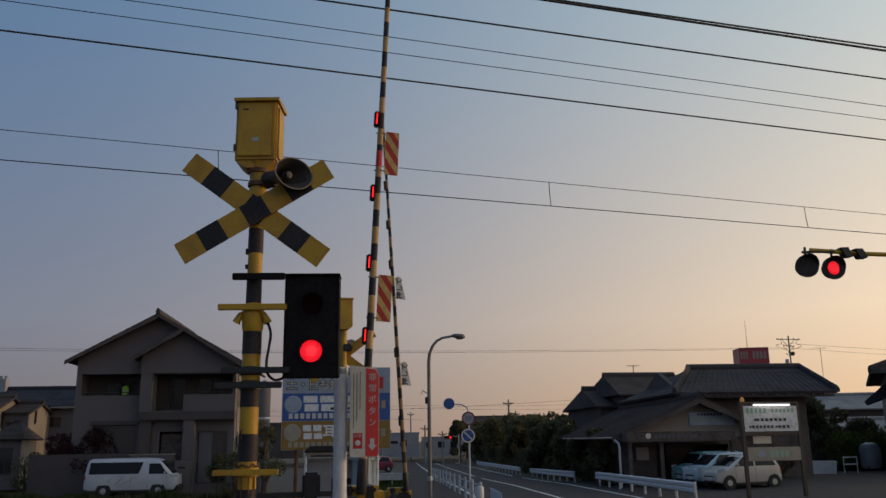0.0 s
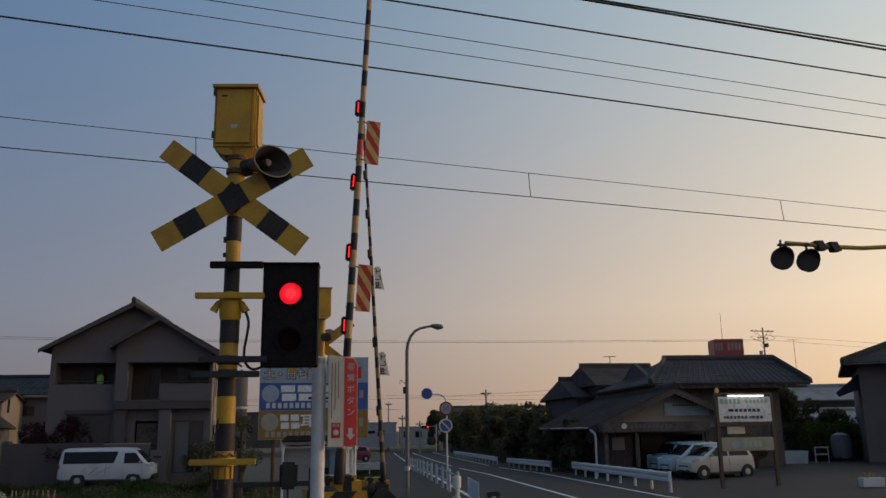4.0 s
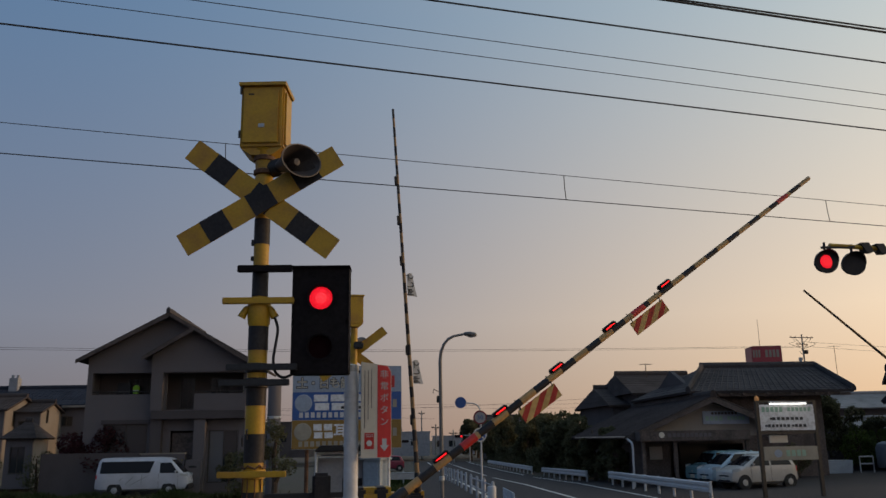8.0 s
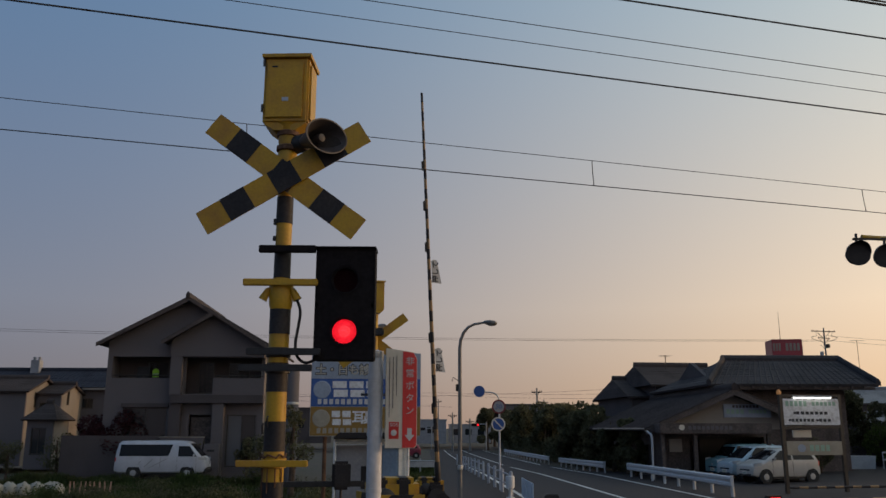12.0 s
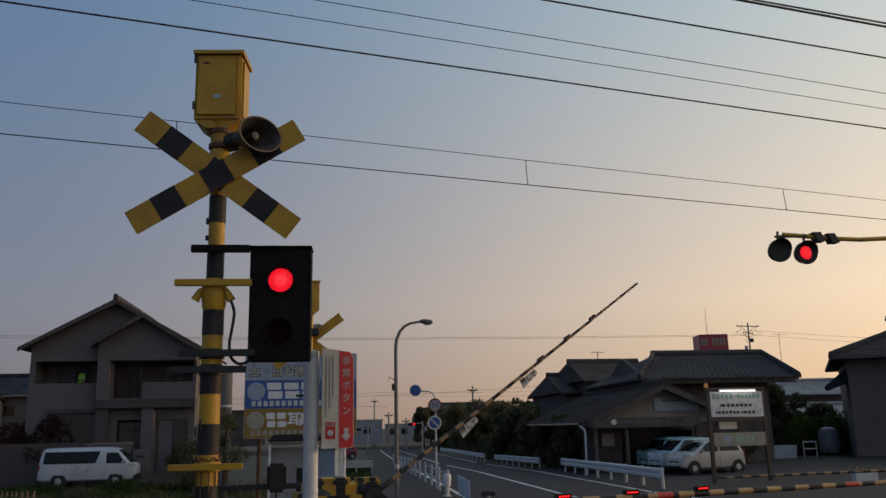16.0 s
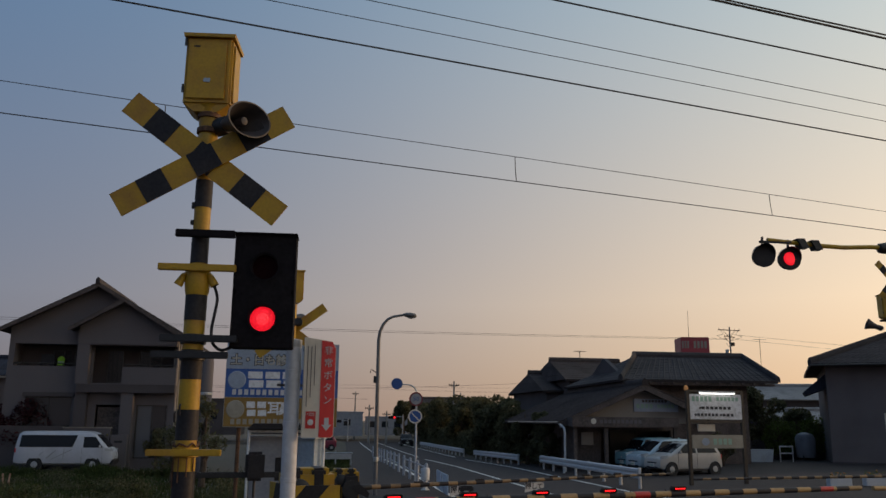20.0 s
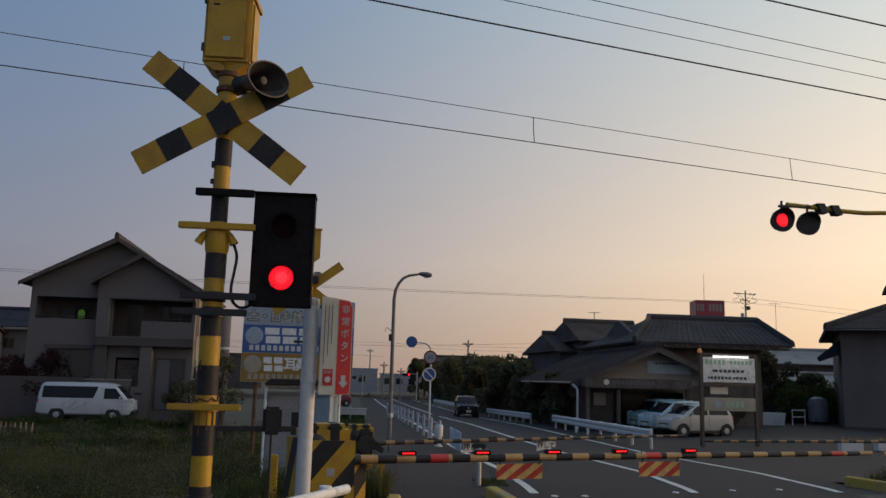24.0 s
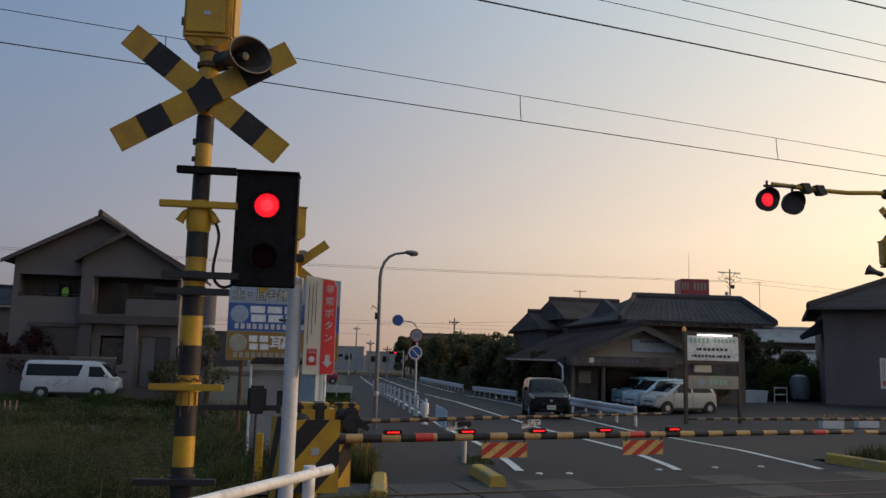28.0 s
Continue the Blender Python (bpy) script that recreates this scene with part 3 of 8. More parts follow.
# light box with two lamp holes: a front plate in four strips round them, a closed case behind
CX, Z_TOP, Z_BOT = 0.395, 2.71, 2.40
CASEBLACK = material("matt_black_case", (0.013, 0.011, 0.013), 0.88, 0, 0.15, 40, 0.15, 4, 0.1, color2=(0.022, 0.019, 0.019))
CASEBLACK.node_tree.nodes["Principled BSDF"].inputs["Specular IOR Level"].default_value = 0.12
case = part("light_case", box(B(), (0.215, -0.02, 2.23), (0.575, 0.09, 2.905), 0.006), CASEBLACK, P8, "black light case with two red lamps")
bm = B()
seg = 32
for zc in (Z_TOP, Z_BOT):
    lo, hi = (2.555, 2.905) if zc == Z_TOP else (2.23, 2.555)
    ring = [bm.verts.new((CX + 0.074 * math.cos(2 * math.pi * k / seg), -0.062, zc + 0.074 * math.sin(2 * math.pi * k / seg))) for k in range(seg)]
    out = []
    for k in range(seg):
        c, s = math.cos(2 * math.pi * k / seg), math.sin(2 * math.pi * k / seg)
        t = min((0.18 / abs(c)) if abs(c) > 1e-6 else 9, ((hi - zc) / s) if s > 1e-6 else ((lo - zc) / s) if s < -1e-6 else 9)
        out.append(bm.verts.new((CX + t * c, -0.062, zc + t * s)))
    deep = [bm.verts.new((v.co.x, -0.03, v.co.z)) for v in ring]
    for k in range(seg):
        bm.faces.new((ring[k], ring[(k + 1) % seg], out[(k + 1) % seg], out[k]))
        bm.faces.new((ring[k], deep[k], deep[(k + 1) % seg], ring[(k + 1) % seg]))
part("front_plate", bm, CASEBLACK, case)
for x0, x1, z0, z1 in ((0.215, 0.223, 2.23, 2.905), (0.567, 0.575, 2.23, 2.905), (0.215, 0.575, 2.23, 2.238), (0.215, 0.575, 2.897, 2.905)):
    part("case_wall", box(B(), (x0, -0.065, z0), (x1, -0.018, z1)), CASEBLACK, case)
part("visor", box(B(), (0.21, -0.085, 2.905), (0.58, 0.09, 2.914), 0.002), CASEBLACK, case)
for zc in (Z_TOP, Z_BOT):
    part("hood", cyl(B(), (CX, -0.066, zc), (CX, -0.078, zc), 0.082, 0.083, seg=28, caps=False), CASEBLACK, case, smooth=True)
    part("lens", lathe(B(), [(0.002, -0.002), (0.05, 0.001), (0.0765, 0.006), (0.0765, 0.01), (0.002, 0.008)], 28, 0, pose(CX, -0.024, zc, 90, 0, 0)), DIMRED, case, "unlit dark red lens", smooth=True)
shuttle = part("lit_lamp", lathe(B(), [(0.002, 0.012), (0.04, 0.010), (0.068, 0.006), (0.0735, 0.0), (0.002, 0.0)], 32, 0, pose(0, 0, 0, 90, 0, 0)), GLOWRED, case, "glowing red signal lamp", smooth=True)
part("core", lathe(B(), [(0.002, 0.015), (0.03, 0.0135), (0.038, 0.009), (0.002, 0.009)], 24, 0, pose(0, 0, 0, 90, 0, 0)), HOTRED, shuttle, smooth=True)
for z, x0, x1, h, mat in ((2.895, -0.13, 0.215, 0.022, CASEBLACK), (2.69, -0.215, 0.23, 0.02, YELLOW), (2.275, -0.175, 0.26, 0.02, DARKSTEEL), (2.18, -0.215, 0.215, 0.02, DARKSTEEL), (1.635, -0.20, 0.21, 0.018, YELLOW), (1.11, -0.25, 0.2, 0.018, DARKSTEEL)):
    part("cross_bar", box(B(), (x0, -0.1, z - h), (x1, -0.065, z + h), 0.004), mat, P8)
    if z < 2.72:
        part("clamp", lathe(B(), [(0.061, z - 0.03), (0.074, z - 0.026), (0.074, z + 0.026), (0.061, z + 0.03)], 20), mat, P8, smooth=True)
bm = B()
lathe(bm, [(0.0615, 2.53), (0.070, 2.56), (0.074, 2.62), (0.071, 2.68), (0.0615, 2.71)], 20)
part("cable_head", bm, YELLOW, P8, smooth=True)
for s in (-1, 1):
    horn_pts = bent([(s * 0.055, -0.02, 2.655), (s * 0.075, -0.03, 2.648), (s * 0.090, -0.03, 2.622), (s * 0.106, -0.03, 2.592)])
    part("cable_trumpet", tube(B(), horn_pts, 0.014, 14, r2=0.027), YELLOW, P8, "flared yellow cable outlet", smooth=True)
part("cable", tube(B(), bent([(0.100, -0.03, 2.60), (0.126, -0.035, 2.52), (0.118, -0.045, 2.42), (0.107, -0.05, 2.33), (0.118, -0.05, 2.255), (0.16, -0.045, 2.215), (0.21, -0.03, 2.225), (0.26, 0.0, 2.27)]), 0.009, 8), BLACK, P8, "black cable", smooth=True)
for dx, z in ((-0.035, 1.9), (-0.06, 1.86)):
    part("hook", tube(B(), [(dx, -0.062, z), (dx, -0.08, z - 0.01), (dx, -0.066, z - 0.06)], 0.006, 6), DARKSTEEL, P8)
bm = B()
for k, a in enumerate((-60, -20, 20, 55)):
    tube(bm, [(0.066 * math.sin(radians(a)), -0.066 * math.cos(radians(a)), 1.67 - 0.01 * (k % 2)), (0.066 * math.sin(radians(a)), -0.066 * math.cos(radians(a)), 1.44 + 0.03 * k)], 0.004, 6)
tube(bm, [(0.07 * math.sin(radians(a)), -0.07 * math.cos(radians(a)), 1.675 + 0.012 * math.sin(a * 0.2)) for a in range(-180, 181, 20)], 0.006, 6)
part("binding_wire", bm, RUST, P8, "rusty binding wire")
part("step_bolt", box(B(), (-0.062, -0.03, 3.06), (-0.042, -0.01, 3.1), 0.003), DARKSTEEL, P8)
part("step_bolt", box(B(), (-0.062, -0.03, 2.96), (-0.042, -0.01, 2.99), 0.003), DARKSTEEL, P8)


# emergency button: grey post with a sign board
def emergency_button(m, label, writing=True, r=0.05, shift=0.185, tall=2.33, wide=1.0):
    e = empty("emergency_button", m, label, "emergency button")
    part("post", cyl(B(), (0, 0, -0.2), (0, 0, tall), r, seg=20), POSTPAINT, e, "pale grey painted post", smooth=True)
    part("cap", lathe(B(), [(r - 0.001, tall - 0.03), (r + 0.002, tall - 0.02), (r + 0.002, tall + 0.02), (0.002, tall + 0.03)], 20), GALV, e, smooth=True)
    for z in (1.02, 1.42, 1.78, 2.12) if r > 0.04 else ():
        part("band", lathe(B(), [(0.047, z), (0.053, z + 0.002), (0.053, z + 0.028), (0.047, z + 0.03)], 20), POSTPAINT, e, smooth=True)
    bm = B()
    prism(bm, [(-0.11, 0), (0.085, 0), (0.1, 0.015), (0.1, 0.59), (0.075, 0.635), (-0.11, 0.66)], 0, 0.05, "y")
    board = part("sign_board", bm, CREAM, e, "cream and red emergency sign board", m=pose(shift, -0.06, tall - 0.625, 0, 0, 8 if wide == 1 else -22) @ Matrix.Diagonal((wide, 1, 1, 1)))
    bm = B()
    prism(bm, [(0.002, 0.004), (0.082, 0.004), (0.096, 0.018), (0.096, 0.588), (0.073, 0.63), (0.002, 0.64)], -0.004, 0.0, "y")
    red = part("red_panel", bm, SIGNRED, board)
    if writing:
        for k, ch in enumerate("非常ボタン"):
            letters("writing", ch, 0.062, WHITE, red, pose(0.05, -0.006, 0.57 - 0.082 * k, 90, 0, 0), "white writing")
    bm = B()
    prism(bm, [(0.035, 0.13), (0.065, 0.13), (0.065, 0.085), (0.082, 0.085), (0.05, 0.045), (0.018, 0.085), (0.035, 0.085)], -0.008, -0.004, "y")
    part("arrow", bm, WHITE, red)
    bm = B()
    bars(bm, [(-0.090, -0.0855, 0.20, 0.60, 1), (-0.066, -0.0615, 0.26, 0.60, 1), (-0.042, -0.038, 0.34, 0.61, 1)], 0.0, gap=0)
    part("small_print", bm, STUCCO, board)
    patch = part("red_square", box(B(), (-0.088, -0.004, 0.06), (-0.022, 0, 0.17)), REDP, board)
    if writing:
        letters("writing", "SOS", 0.03, WHITE, patch, pose(-0.055, -0.006, 0.15, 90, 0, 0), "white letters")
    part("button_mark", lathe(B(), [(0.017, 0), (0.02, 0.004), (0.002, 0.006)], 16, 0, pose(-0.055, -0.004, 0.1, 90, 0, 0)), WHITE, patch)
    part("back_case", box(B(), (-0.07, 0.05, 0.05), (0.05, 0.12, 0.6), 0.01), DARKSTEEL, board)
    return e


emergency_button(pose(-1.46, 9.0, -0.05), "grey post with a cream and red emergency button sign")

emergency_button(pose(10.69, 19.9, -0.1), "thin post with a cream and red emergency button sign", True, 0.03, -0.14, 2.08, 1.7)

# white pipe railing
rl = empty("pipe_railing", pose(0, 0, 0), "white painted steel pipe railing beside the footway", "railing")
part("top_rail", tube(B(), [(-1.165, 8.52, 1.10), (-1.2, 8.45, 1.10), (-1.72, 7.42, 1.10), (-2.6, 5.6, 1.10)], 0.03, 14), BRIGHT, rl, smooth=True)
part("mid_rail", tube(B(), [(-1.25, 8.35, 0.65), (-1.72, 7.42, 0.65), (-2.6, 5.6, 0.65)], 0.024, 12), BRIGHT, rl, smooth=True)
for x, y in ((-1.285, 8.31), (-1.95, 6.95), (-2.6, 5.6)):
    part("rail_post", cyl(B(), (x, y, -0.15), (x, y, 1.145), 0.036, seg=16), BRIGHT, rl, smooth=True)


# gate machines and arms
def gate_machine(m, label, flip=1, striped=True):
    g = empty("gate_machine", m, label, "gate machine", "gate machines")
    part("foot", box(B(), (-0.22, -0.18, -0.3), (0.22, 0.18, 0.12), 0.02), CONCRETE, g, "concrete foot")
    part("pedestal", cyl(B(), (0, 0, 0.1), (0, 0, 0.6), 0.11, seg=20), YELLOW, g, smooth=True)
    for z in (0.2, 0.42):
        part("band", cyl(B(), (0, 0, z), (0, 0, z + 0.11), 0.1125, seg=20, caps=False), BLACK, g, smooth=True)
    case = part("case", box(B(), (-0.23, -0.17, 0.58), (0.23, 0.17, 1.34), 0.05), YELLOW, g, "yellow motor case", smooth=True)
    for x in (-0.17, 0.03):
        part("stripe", box(B(), (x, -0.174, 0.62), (x + 0.12, 0.174, 1.344), 0.02), BLACK, case)
    part("case_lid", box(B(), (-0.245, -0.185, 1.10), (0.245, 0.185, 1.13), 0.01), DARKSTEEL, case)
    for x in (-0.2, 0.2):
        part("bolt", cyl(B(), (x, -0.2, 1.115), (x, -0.17, 1.115), 0.018, seg=8), DARKSTEEL, case)
    hub = part("hub", lathe(B(), [(0.08, -0.25), (0.10, -0.24), (0.10, 0.22), (0.06, 0.24)], 20, 0, pose(-0.08 * flip, 0, 1.16, 90, 0, 0)), DARKSTEEL, g, smooth=True)
    if not striped:
        gear = part("gear_case", box(B(), (-0.06, -0.27, 0.72), (0.2, -0.176, 1.27), 0.04), BLACK, g, "greasy black gear case", smooth=True)
        part("gear_wheel", lathe(B(), [(0.03, 0.04), (0.15, 0.035), (0.15, 0), (0.1, 0)], 20, 0, pose(0.08, -0.27, 1.02, 90, 0, 0)), DARKSTEEL, gear, smooth=True)
        part("crank", prism(B(), [(-0.05, 0.0), (0.09, 0.03), (0.26, -0.12), (0.24, -0.2), (0.06, -0.12)], -0.32, -0.285, "y"), BLACK, gear, m=pose(0.12, 0, 1.08))
        part("weight_arm", box(B(), (-0.42, -0.23, -0.05), (0.0, -0.19, 0.05), 0.01), DARKSTEEL, hub, m=pose(-0.1 * flip, 0, 1.14, 0, 0, 0 if flip > 0 else 180))
    if striped:
        board = part("striped_board", stripes(B(), 0.48, 0.60, 5, 0.5, -0.3, -0.285), [YELLOW, BLACK], g, "yellow and black striped guard board", m=pose(-0.24, -0.12, 0.62))
        part("notice", box(B(), (0.24, -0.306, 0.31), (0.31, -0.30, 0.37), 0.002), GALV, board)
        part("side_board", stripes(B(), 0.2, 0.42, 3, 0.3, -0.008, 0.008), [YELLOW, BLACK], g, "small striped board behind the larger one", m=pose(0.2, -0.18, 0.62, 0, 0, 24))
        part("side_board", stripes(B(), 0.34, 0.72, 4, 0.3, -0.008, 0.008), [YELLOW, BLACK], g, "striped side board", m=pose(-0.3, 0.1, 0.5, 0, 0, -75))
    return g


def striped_flag(parent, x, w=0.46, h=0.14):
    part("flag", stripes(B(), w, h, 7, 0.2, -0.004, 0.004), [FLAGYEL, FLAGRED], parent, "red and yellow striped hanging flag", m=pose(x, 0, -h - 0.055))
    for k in (0.03, w - 0.03):
        part("ring", tube(B(), [(x + k, 0, -0.065), (x + k, -0.03, -0.02), (x + k, 0, 0.045)], 0.006, 6), DARKSTEEL, parent)


def text_flag(parent, x, text, w=0.42, h=0.17):
    part("flag", prism(B(), [(0, 0), (w, 0.07), (w * 1.02, h * 0.8), (w * 0.95, h), (0.02, h)], -0.004, 0.004, "y"), TEXTFLAG, parent, "white hanging flag with dark writing", m=pose(x, 0, -h - 0.05))
    letters("writing", text, 0.13, INK, parent, pose(x + w / 2, -0.006, -h / 2 - 0.035, 90, 4, 0), "dark writing", fat=0.003)
    for k in (0.03, w - 0.03):
        part("ring", tube(B(), [(x + k, 0, -0.06), (x + k, -0.02, -0.01), (x + k, 0, 0.03)], 0.006, 6), DARKSTEEL, parent)


def gate_arm(machine, label, length, r0=0.040, r1=0.024, lights=(), flags=(), texts=(), n=22, red=(), clips=(), paint=None):
    """A tapered arm along +x from its hinge, in yellow and black bands; it turns on its machine."""
    a = part("gate_arm", lathe(B(), [(0.04, -0.3), (0.05, -0.28), (0.05, -0.02), (0.042, 0.02)], 16, 0, pose(0, 0, 0, 0, 90, 0)), DARKSTEEL, machine, label, smooth=True)
    w = length / n
    for k in range(n):
        ra, rb = r0 + (r1 - r0) * k / n, r0 + (r1 - r0) * (k + 1) / n
        mat = (paint or YELLOWARM) if k % 2 == 0 else BLACK
        part("band", cyl(B(), (k * w, 0, 0), ((k + 1) * w, 0, 0), ra, rb, 14), mat, a, smooth=True)
    for x in red:
        rr_ = r0 + (r1 - r0) * x / length + 0.0015
        part("red_sleeve", cyl(B(), (x, 0, 0), (x + 0.17, 0, 0), rr_, rr_ - 0.0005, 14, caps=False), REDP, a, "red reflecting sleeve", smooth=True)
    for x in clips:
        part("clip", box(B(), (x - 0.09, -0.02, 0.02), (x + 0.09, 0.02, 0.06), 0.01), BLACK, a, "unlit light holder")
    strips = []
    for x in lights:
        holder = part("arm_light", box(B(), (x - 0.085, -0.03, 0.022), (x + 0.085, 0.03, 0.074), 0.012), BLACK, a, "black light holder")
        strips.append((part("light_strip", box(B(), (-0.058, -0.0035, -0.006), (0.058, 0.0035, 0.006), 0.002), LEDRED, holder, "glowing red strip", m=pose(x, -0.0325, 0.050)), x))
        part("strip_lens", box(B(), (x - 0.07, -0.0315, 0.036), (x + 0.07, -0.0295, 0.064)), DIMRED, holder, "dark red lens")
    for x in flags:
        striped_flag(a, x)
    for x, tx in texts:
        text_flag(a, x, tx)
    return a, strips


TEXTFLAG = material("pale_flag_plastic", (0.50, 0.50, 0.50), 0.7, 0, 0.06, 20, 0.1, 3, 0)
FLAGYEL = material("flag_yellow", (0.55, 0.36, 0.13), 0.8, 0, 0.1, 20, 0.1, 3, 0)
FLAGRED = material("flag_red", (0.42, 0.04, 0.03), 0.8, 0, 0.1, 20, 0.1, 3, 0)
YELLOWARM = material("faded_yellow_paint", (0.44, 0.265, 0.10), 0.55, 0, 0.1, 40, 0.2, 4, 0.08, color2=(0.28, 0.17, 0.08))
# browner and darker than the paint of the near arms
DULLARM = material("dull_brown_arm_paint", (0.27, 0.165, 0.075), 0.6, 0, 0.15, 40, 0.3, 3, 0.08, color2=(0.12, 0.08, 0.05))
gm_near = gate_machine(pose(-1.42, 10.86, 0.02, 0, 0, 8), "yellow and black striped gate machine beside the footway")
gm_far = gate_machine(pose(-1.08, 17.7, -0.37, 0, 0, 8), "yellow and black gate machine past the track", 1, False)
gm_right = gate_machine(pose(11.15, 19.35, -0.38, 0, 0, 8), "yellow and black gate machine at the far roadside", -1)
gm_near_right = gate_machine(pose(10.1, 13.0, -0.12, 0, 0, 12), "yellow and black gate machine at the near roadside", -1)
arm_near, strips_near = gate_arm(gm_near, "yellow and black gate arm with red lights and striped flags", 5.71, lights=(0.45, 1.16, 1.88, 2.6, 3.39), flags=(1.31, 2.81), n=33, red=(0.66, 2.88, 5.15))
arm_far, _ = gate_arm(gm_far, "thin yellow and black gate arm with white writing flags", 6.6, 0.040, 0.022, texts=((1.5, "押して"), (3.05, "押して")), n=36, clips=(0.9, 2.1, 3.7, 4.45, 5.2), paint=DULLARM)
arm_right, _ = gate_arm(gm_right, "yellow and black gate arm at the far roadside", 5.95, 0.036, 0.020, n=34, paint=DULLARM)
arm_near_right, _ = gate_arm(gm_near_right, "yellow and black gate arm facing the long arm", 5.42, 0.040, 0.024, n=31)


# signal post behind the gate past the track, seen from its back
post2 = empty("crossing_signal", pose(-2.02, 17.1, 0), "yellow crossing signal post past the track with a control box", "crossing signal")
banded(post2, 0, 0, 0.06, 3.66, -0.2, True, 3.0, 0.171)
control_box(post2, pose(0, 0, 3.72, 0, 0, 180 + 11), 0.28, 0.28, 0.48)
crossbuck(post2, pose(-0.02, 0.09, 3.24), 1.36, 0.155, 37.0, back=True)
loudspeaker(post2, pose(0.1, 0.25, 3.46, 0, 0, 150), 0.8)
part("horn_clamp", box(B(), (0.0, -0.12, 3.3), (0.16, 0.05, 3.42), 0.02), DARKSTEEL, post2)
part("cross_bar", box(B(), (-0.2, -0.1, 2.3), (0.25, -0.065, 2.34), 0.004), DARKSTEEL, post2)

# far roadside post with a long bracket that carries two lamps over the road
far_post = empty("crossing_signal", pose(11.30, 20.3, -0.08, 0, -0.9, 0), "yellow and black crossing signal post with an overhead lamp bracket", "crossing signal")
banded(far_post, 0, 0, 0.075, 5.9, 0, True, 5.9, 0.26, paint=YELLOWARM)
FP = far_post
part("bracket", tube(B(), [(0, 0, 5.78), (-0.15, 0, 5.82), (-0.5, -0.02, 5.83), (-1.2, -0.05, 5.80), (-1.7, -0.08, 5.82), (-2.1, -0.1, 5.85), (-3.05, -0.12, 5.925)], 0.05, 12), YELLOW, FP, "yellow pipe bracket over the road", smooth=True)
part("joint", lathe(B(), [(0.05, -0.16), (0.11, -0.13), (0.13, 0.0), (0.11, 0.13), (0.05, 0.16)], 16, 0, pose(-0.16, 0, 5.81, 0, 90, 0)), DARKSTEEL, FP, "bolted pipe joint", smooth=True)
part("post_cap", lathe(B(), [(0.1, 5.84), (0.11, 5.86), (0.11, 5.95), (0.05, 6.0)], 16), DARKSTEEL, FP, smooth=True)
part("lamp_beam", box(B(), (-3.25, -0.16, 5.855), (-2.5, -0.10, 5.905), 0.006), DARKSTEEL, FP)
for x in (-1.90, -2.23):
    part("bracket_clamp", prism(B(), [(-0.15, 0.12), (0.03, 0.12), (0.12, -0.09), (-0.05, -0.09)], -0.2, 0.02, "y"), DARKSTEEL, FP, m=pose(x, 0, 5.84 - 0.1 * (x + 2.23)))
crossbuck(FP, pose(-0.12, -0.1, 5.06), 1.05, 0.16, 50, back=False)
control_box(FP, pose(-0.24, 0.0, 4.22, 0, 0, -14), 0.36, 0.30, 0.50)
loudspeaker(FP, pose(-0.72, 0.1, 4.08, -22, 0, -114), 1.25)
part("speaker_arm", tube(B(), [(0, 0, 4.12), (-0.2, 0.0, 4.14), (-0.45, 0.04, 4.15)], 0.025), DARKSTEEL, FP)
part("direction_sign", box(B(), (-0.24, -0.2, 3.55), (0.16, -0.09, 3.85), 0.02), YELLOW, FP)
part("lower_box", box(B(), (-0.2, -0.2, 3.15), (0.14, -0.09, 3.5), 0.02), YELLOW, FP, "yellow equipment box")
part("side_hood", cyl(B(), (-0.2, -0.15, 3.4), (-0.5, -0.3, 3.5), 0.06, 0.1, 16), DARKSTEEL, FP, smooth=True)
heads = []
for k, x in enumerate((-3.31, -2.71)):
    bm = B()
    lathe(bm, [(0.10, 0.22), (0.19, 0.16), (0.215, 0.06), (0.22, 0.0), (0.235, -0.01), (0.235, 0.015)], 28, 0, pose(0, 0, 0, -90, 0, 0))
    h = part("lamp_head", bm, BLACK, FP, "round black signal lamp head", m=pose(x + 0.1, -0.2, 5.545 - 0.06 * k, 0, 4, -6) @ Matrix.Scale(1.08, 4), smooth=True)
    part("rim", lathe(B(), [(0.14, -0.004), (0.225, -0.004), (0.23, 0.004), (0.23, 0.02), (0.14, 0.02)], 28, 0, pose(0, 0, 0, 90, 0, 0)), BLACK, h, smooth=True)
    bm = B()
    n = 20
    for j in range(n):
        a0, a1 = math.pi * j / n, math.pi * (j + 1) / n
        v = [bm.verts.new((0.235 * math.cos(a), y, 0.235 * math.sin(a))) for a, y in ((a0, -0.01), (a1, -0.01))]
        w = [bm.verts.new((0.24 * math.cos(a), -0.01 - 0.17 * math.sin(a), 0.24 * math.sin(a) - 0.01)) for a in (a0, a1)]
        bm.faces.new((v[0], v[1], w[1], w[0]))
    bmesh.ops.remove_doubles(bm, verts=bm.verts[:], dist=1e-5)
    bmesh.ops.solidify(bm, geom=bm.faces[:], thickness=0.006)
    part("hood", bm, BLACK, h)
    part("hanger", box(B(), (-0.02, 0.05, 0.2), (0.02, 0.09, 0.42), 0.004), DARKSTEEL, h)
    part("lens", lathe(B(), [(0.002, -0.01), (0.10, -0.006), (0.145, 0.0), (0.145, 0.006), (0.002, 0.006)], 28, 0, pose(0, 0.01, 0, 90, 0, 0)), DIMRED, h, "unlit dark red lens", smooth=True)
    heads.append(h)
far_lamp = part("lit_lamp", lathe(B(), [(0.002, 0.012), (0.09, 0.010), (0.142, 0.004), (0.148, 0.0), (0.002, 0.0)], 32, 0, pose(0, 0, 0, 90, 0, 0)), GLOWRED, FP, "glowing red signal lamp", smooth=True)

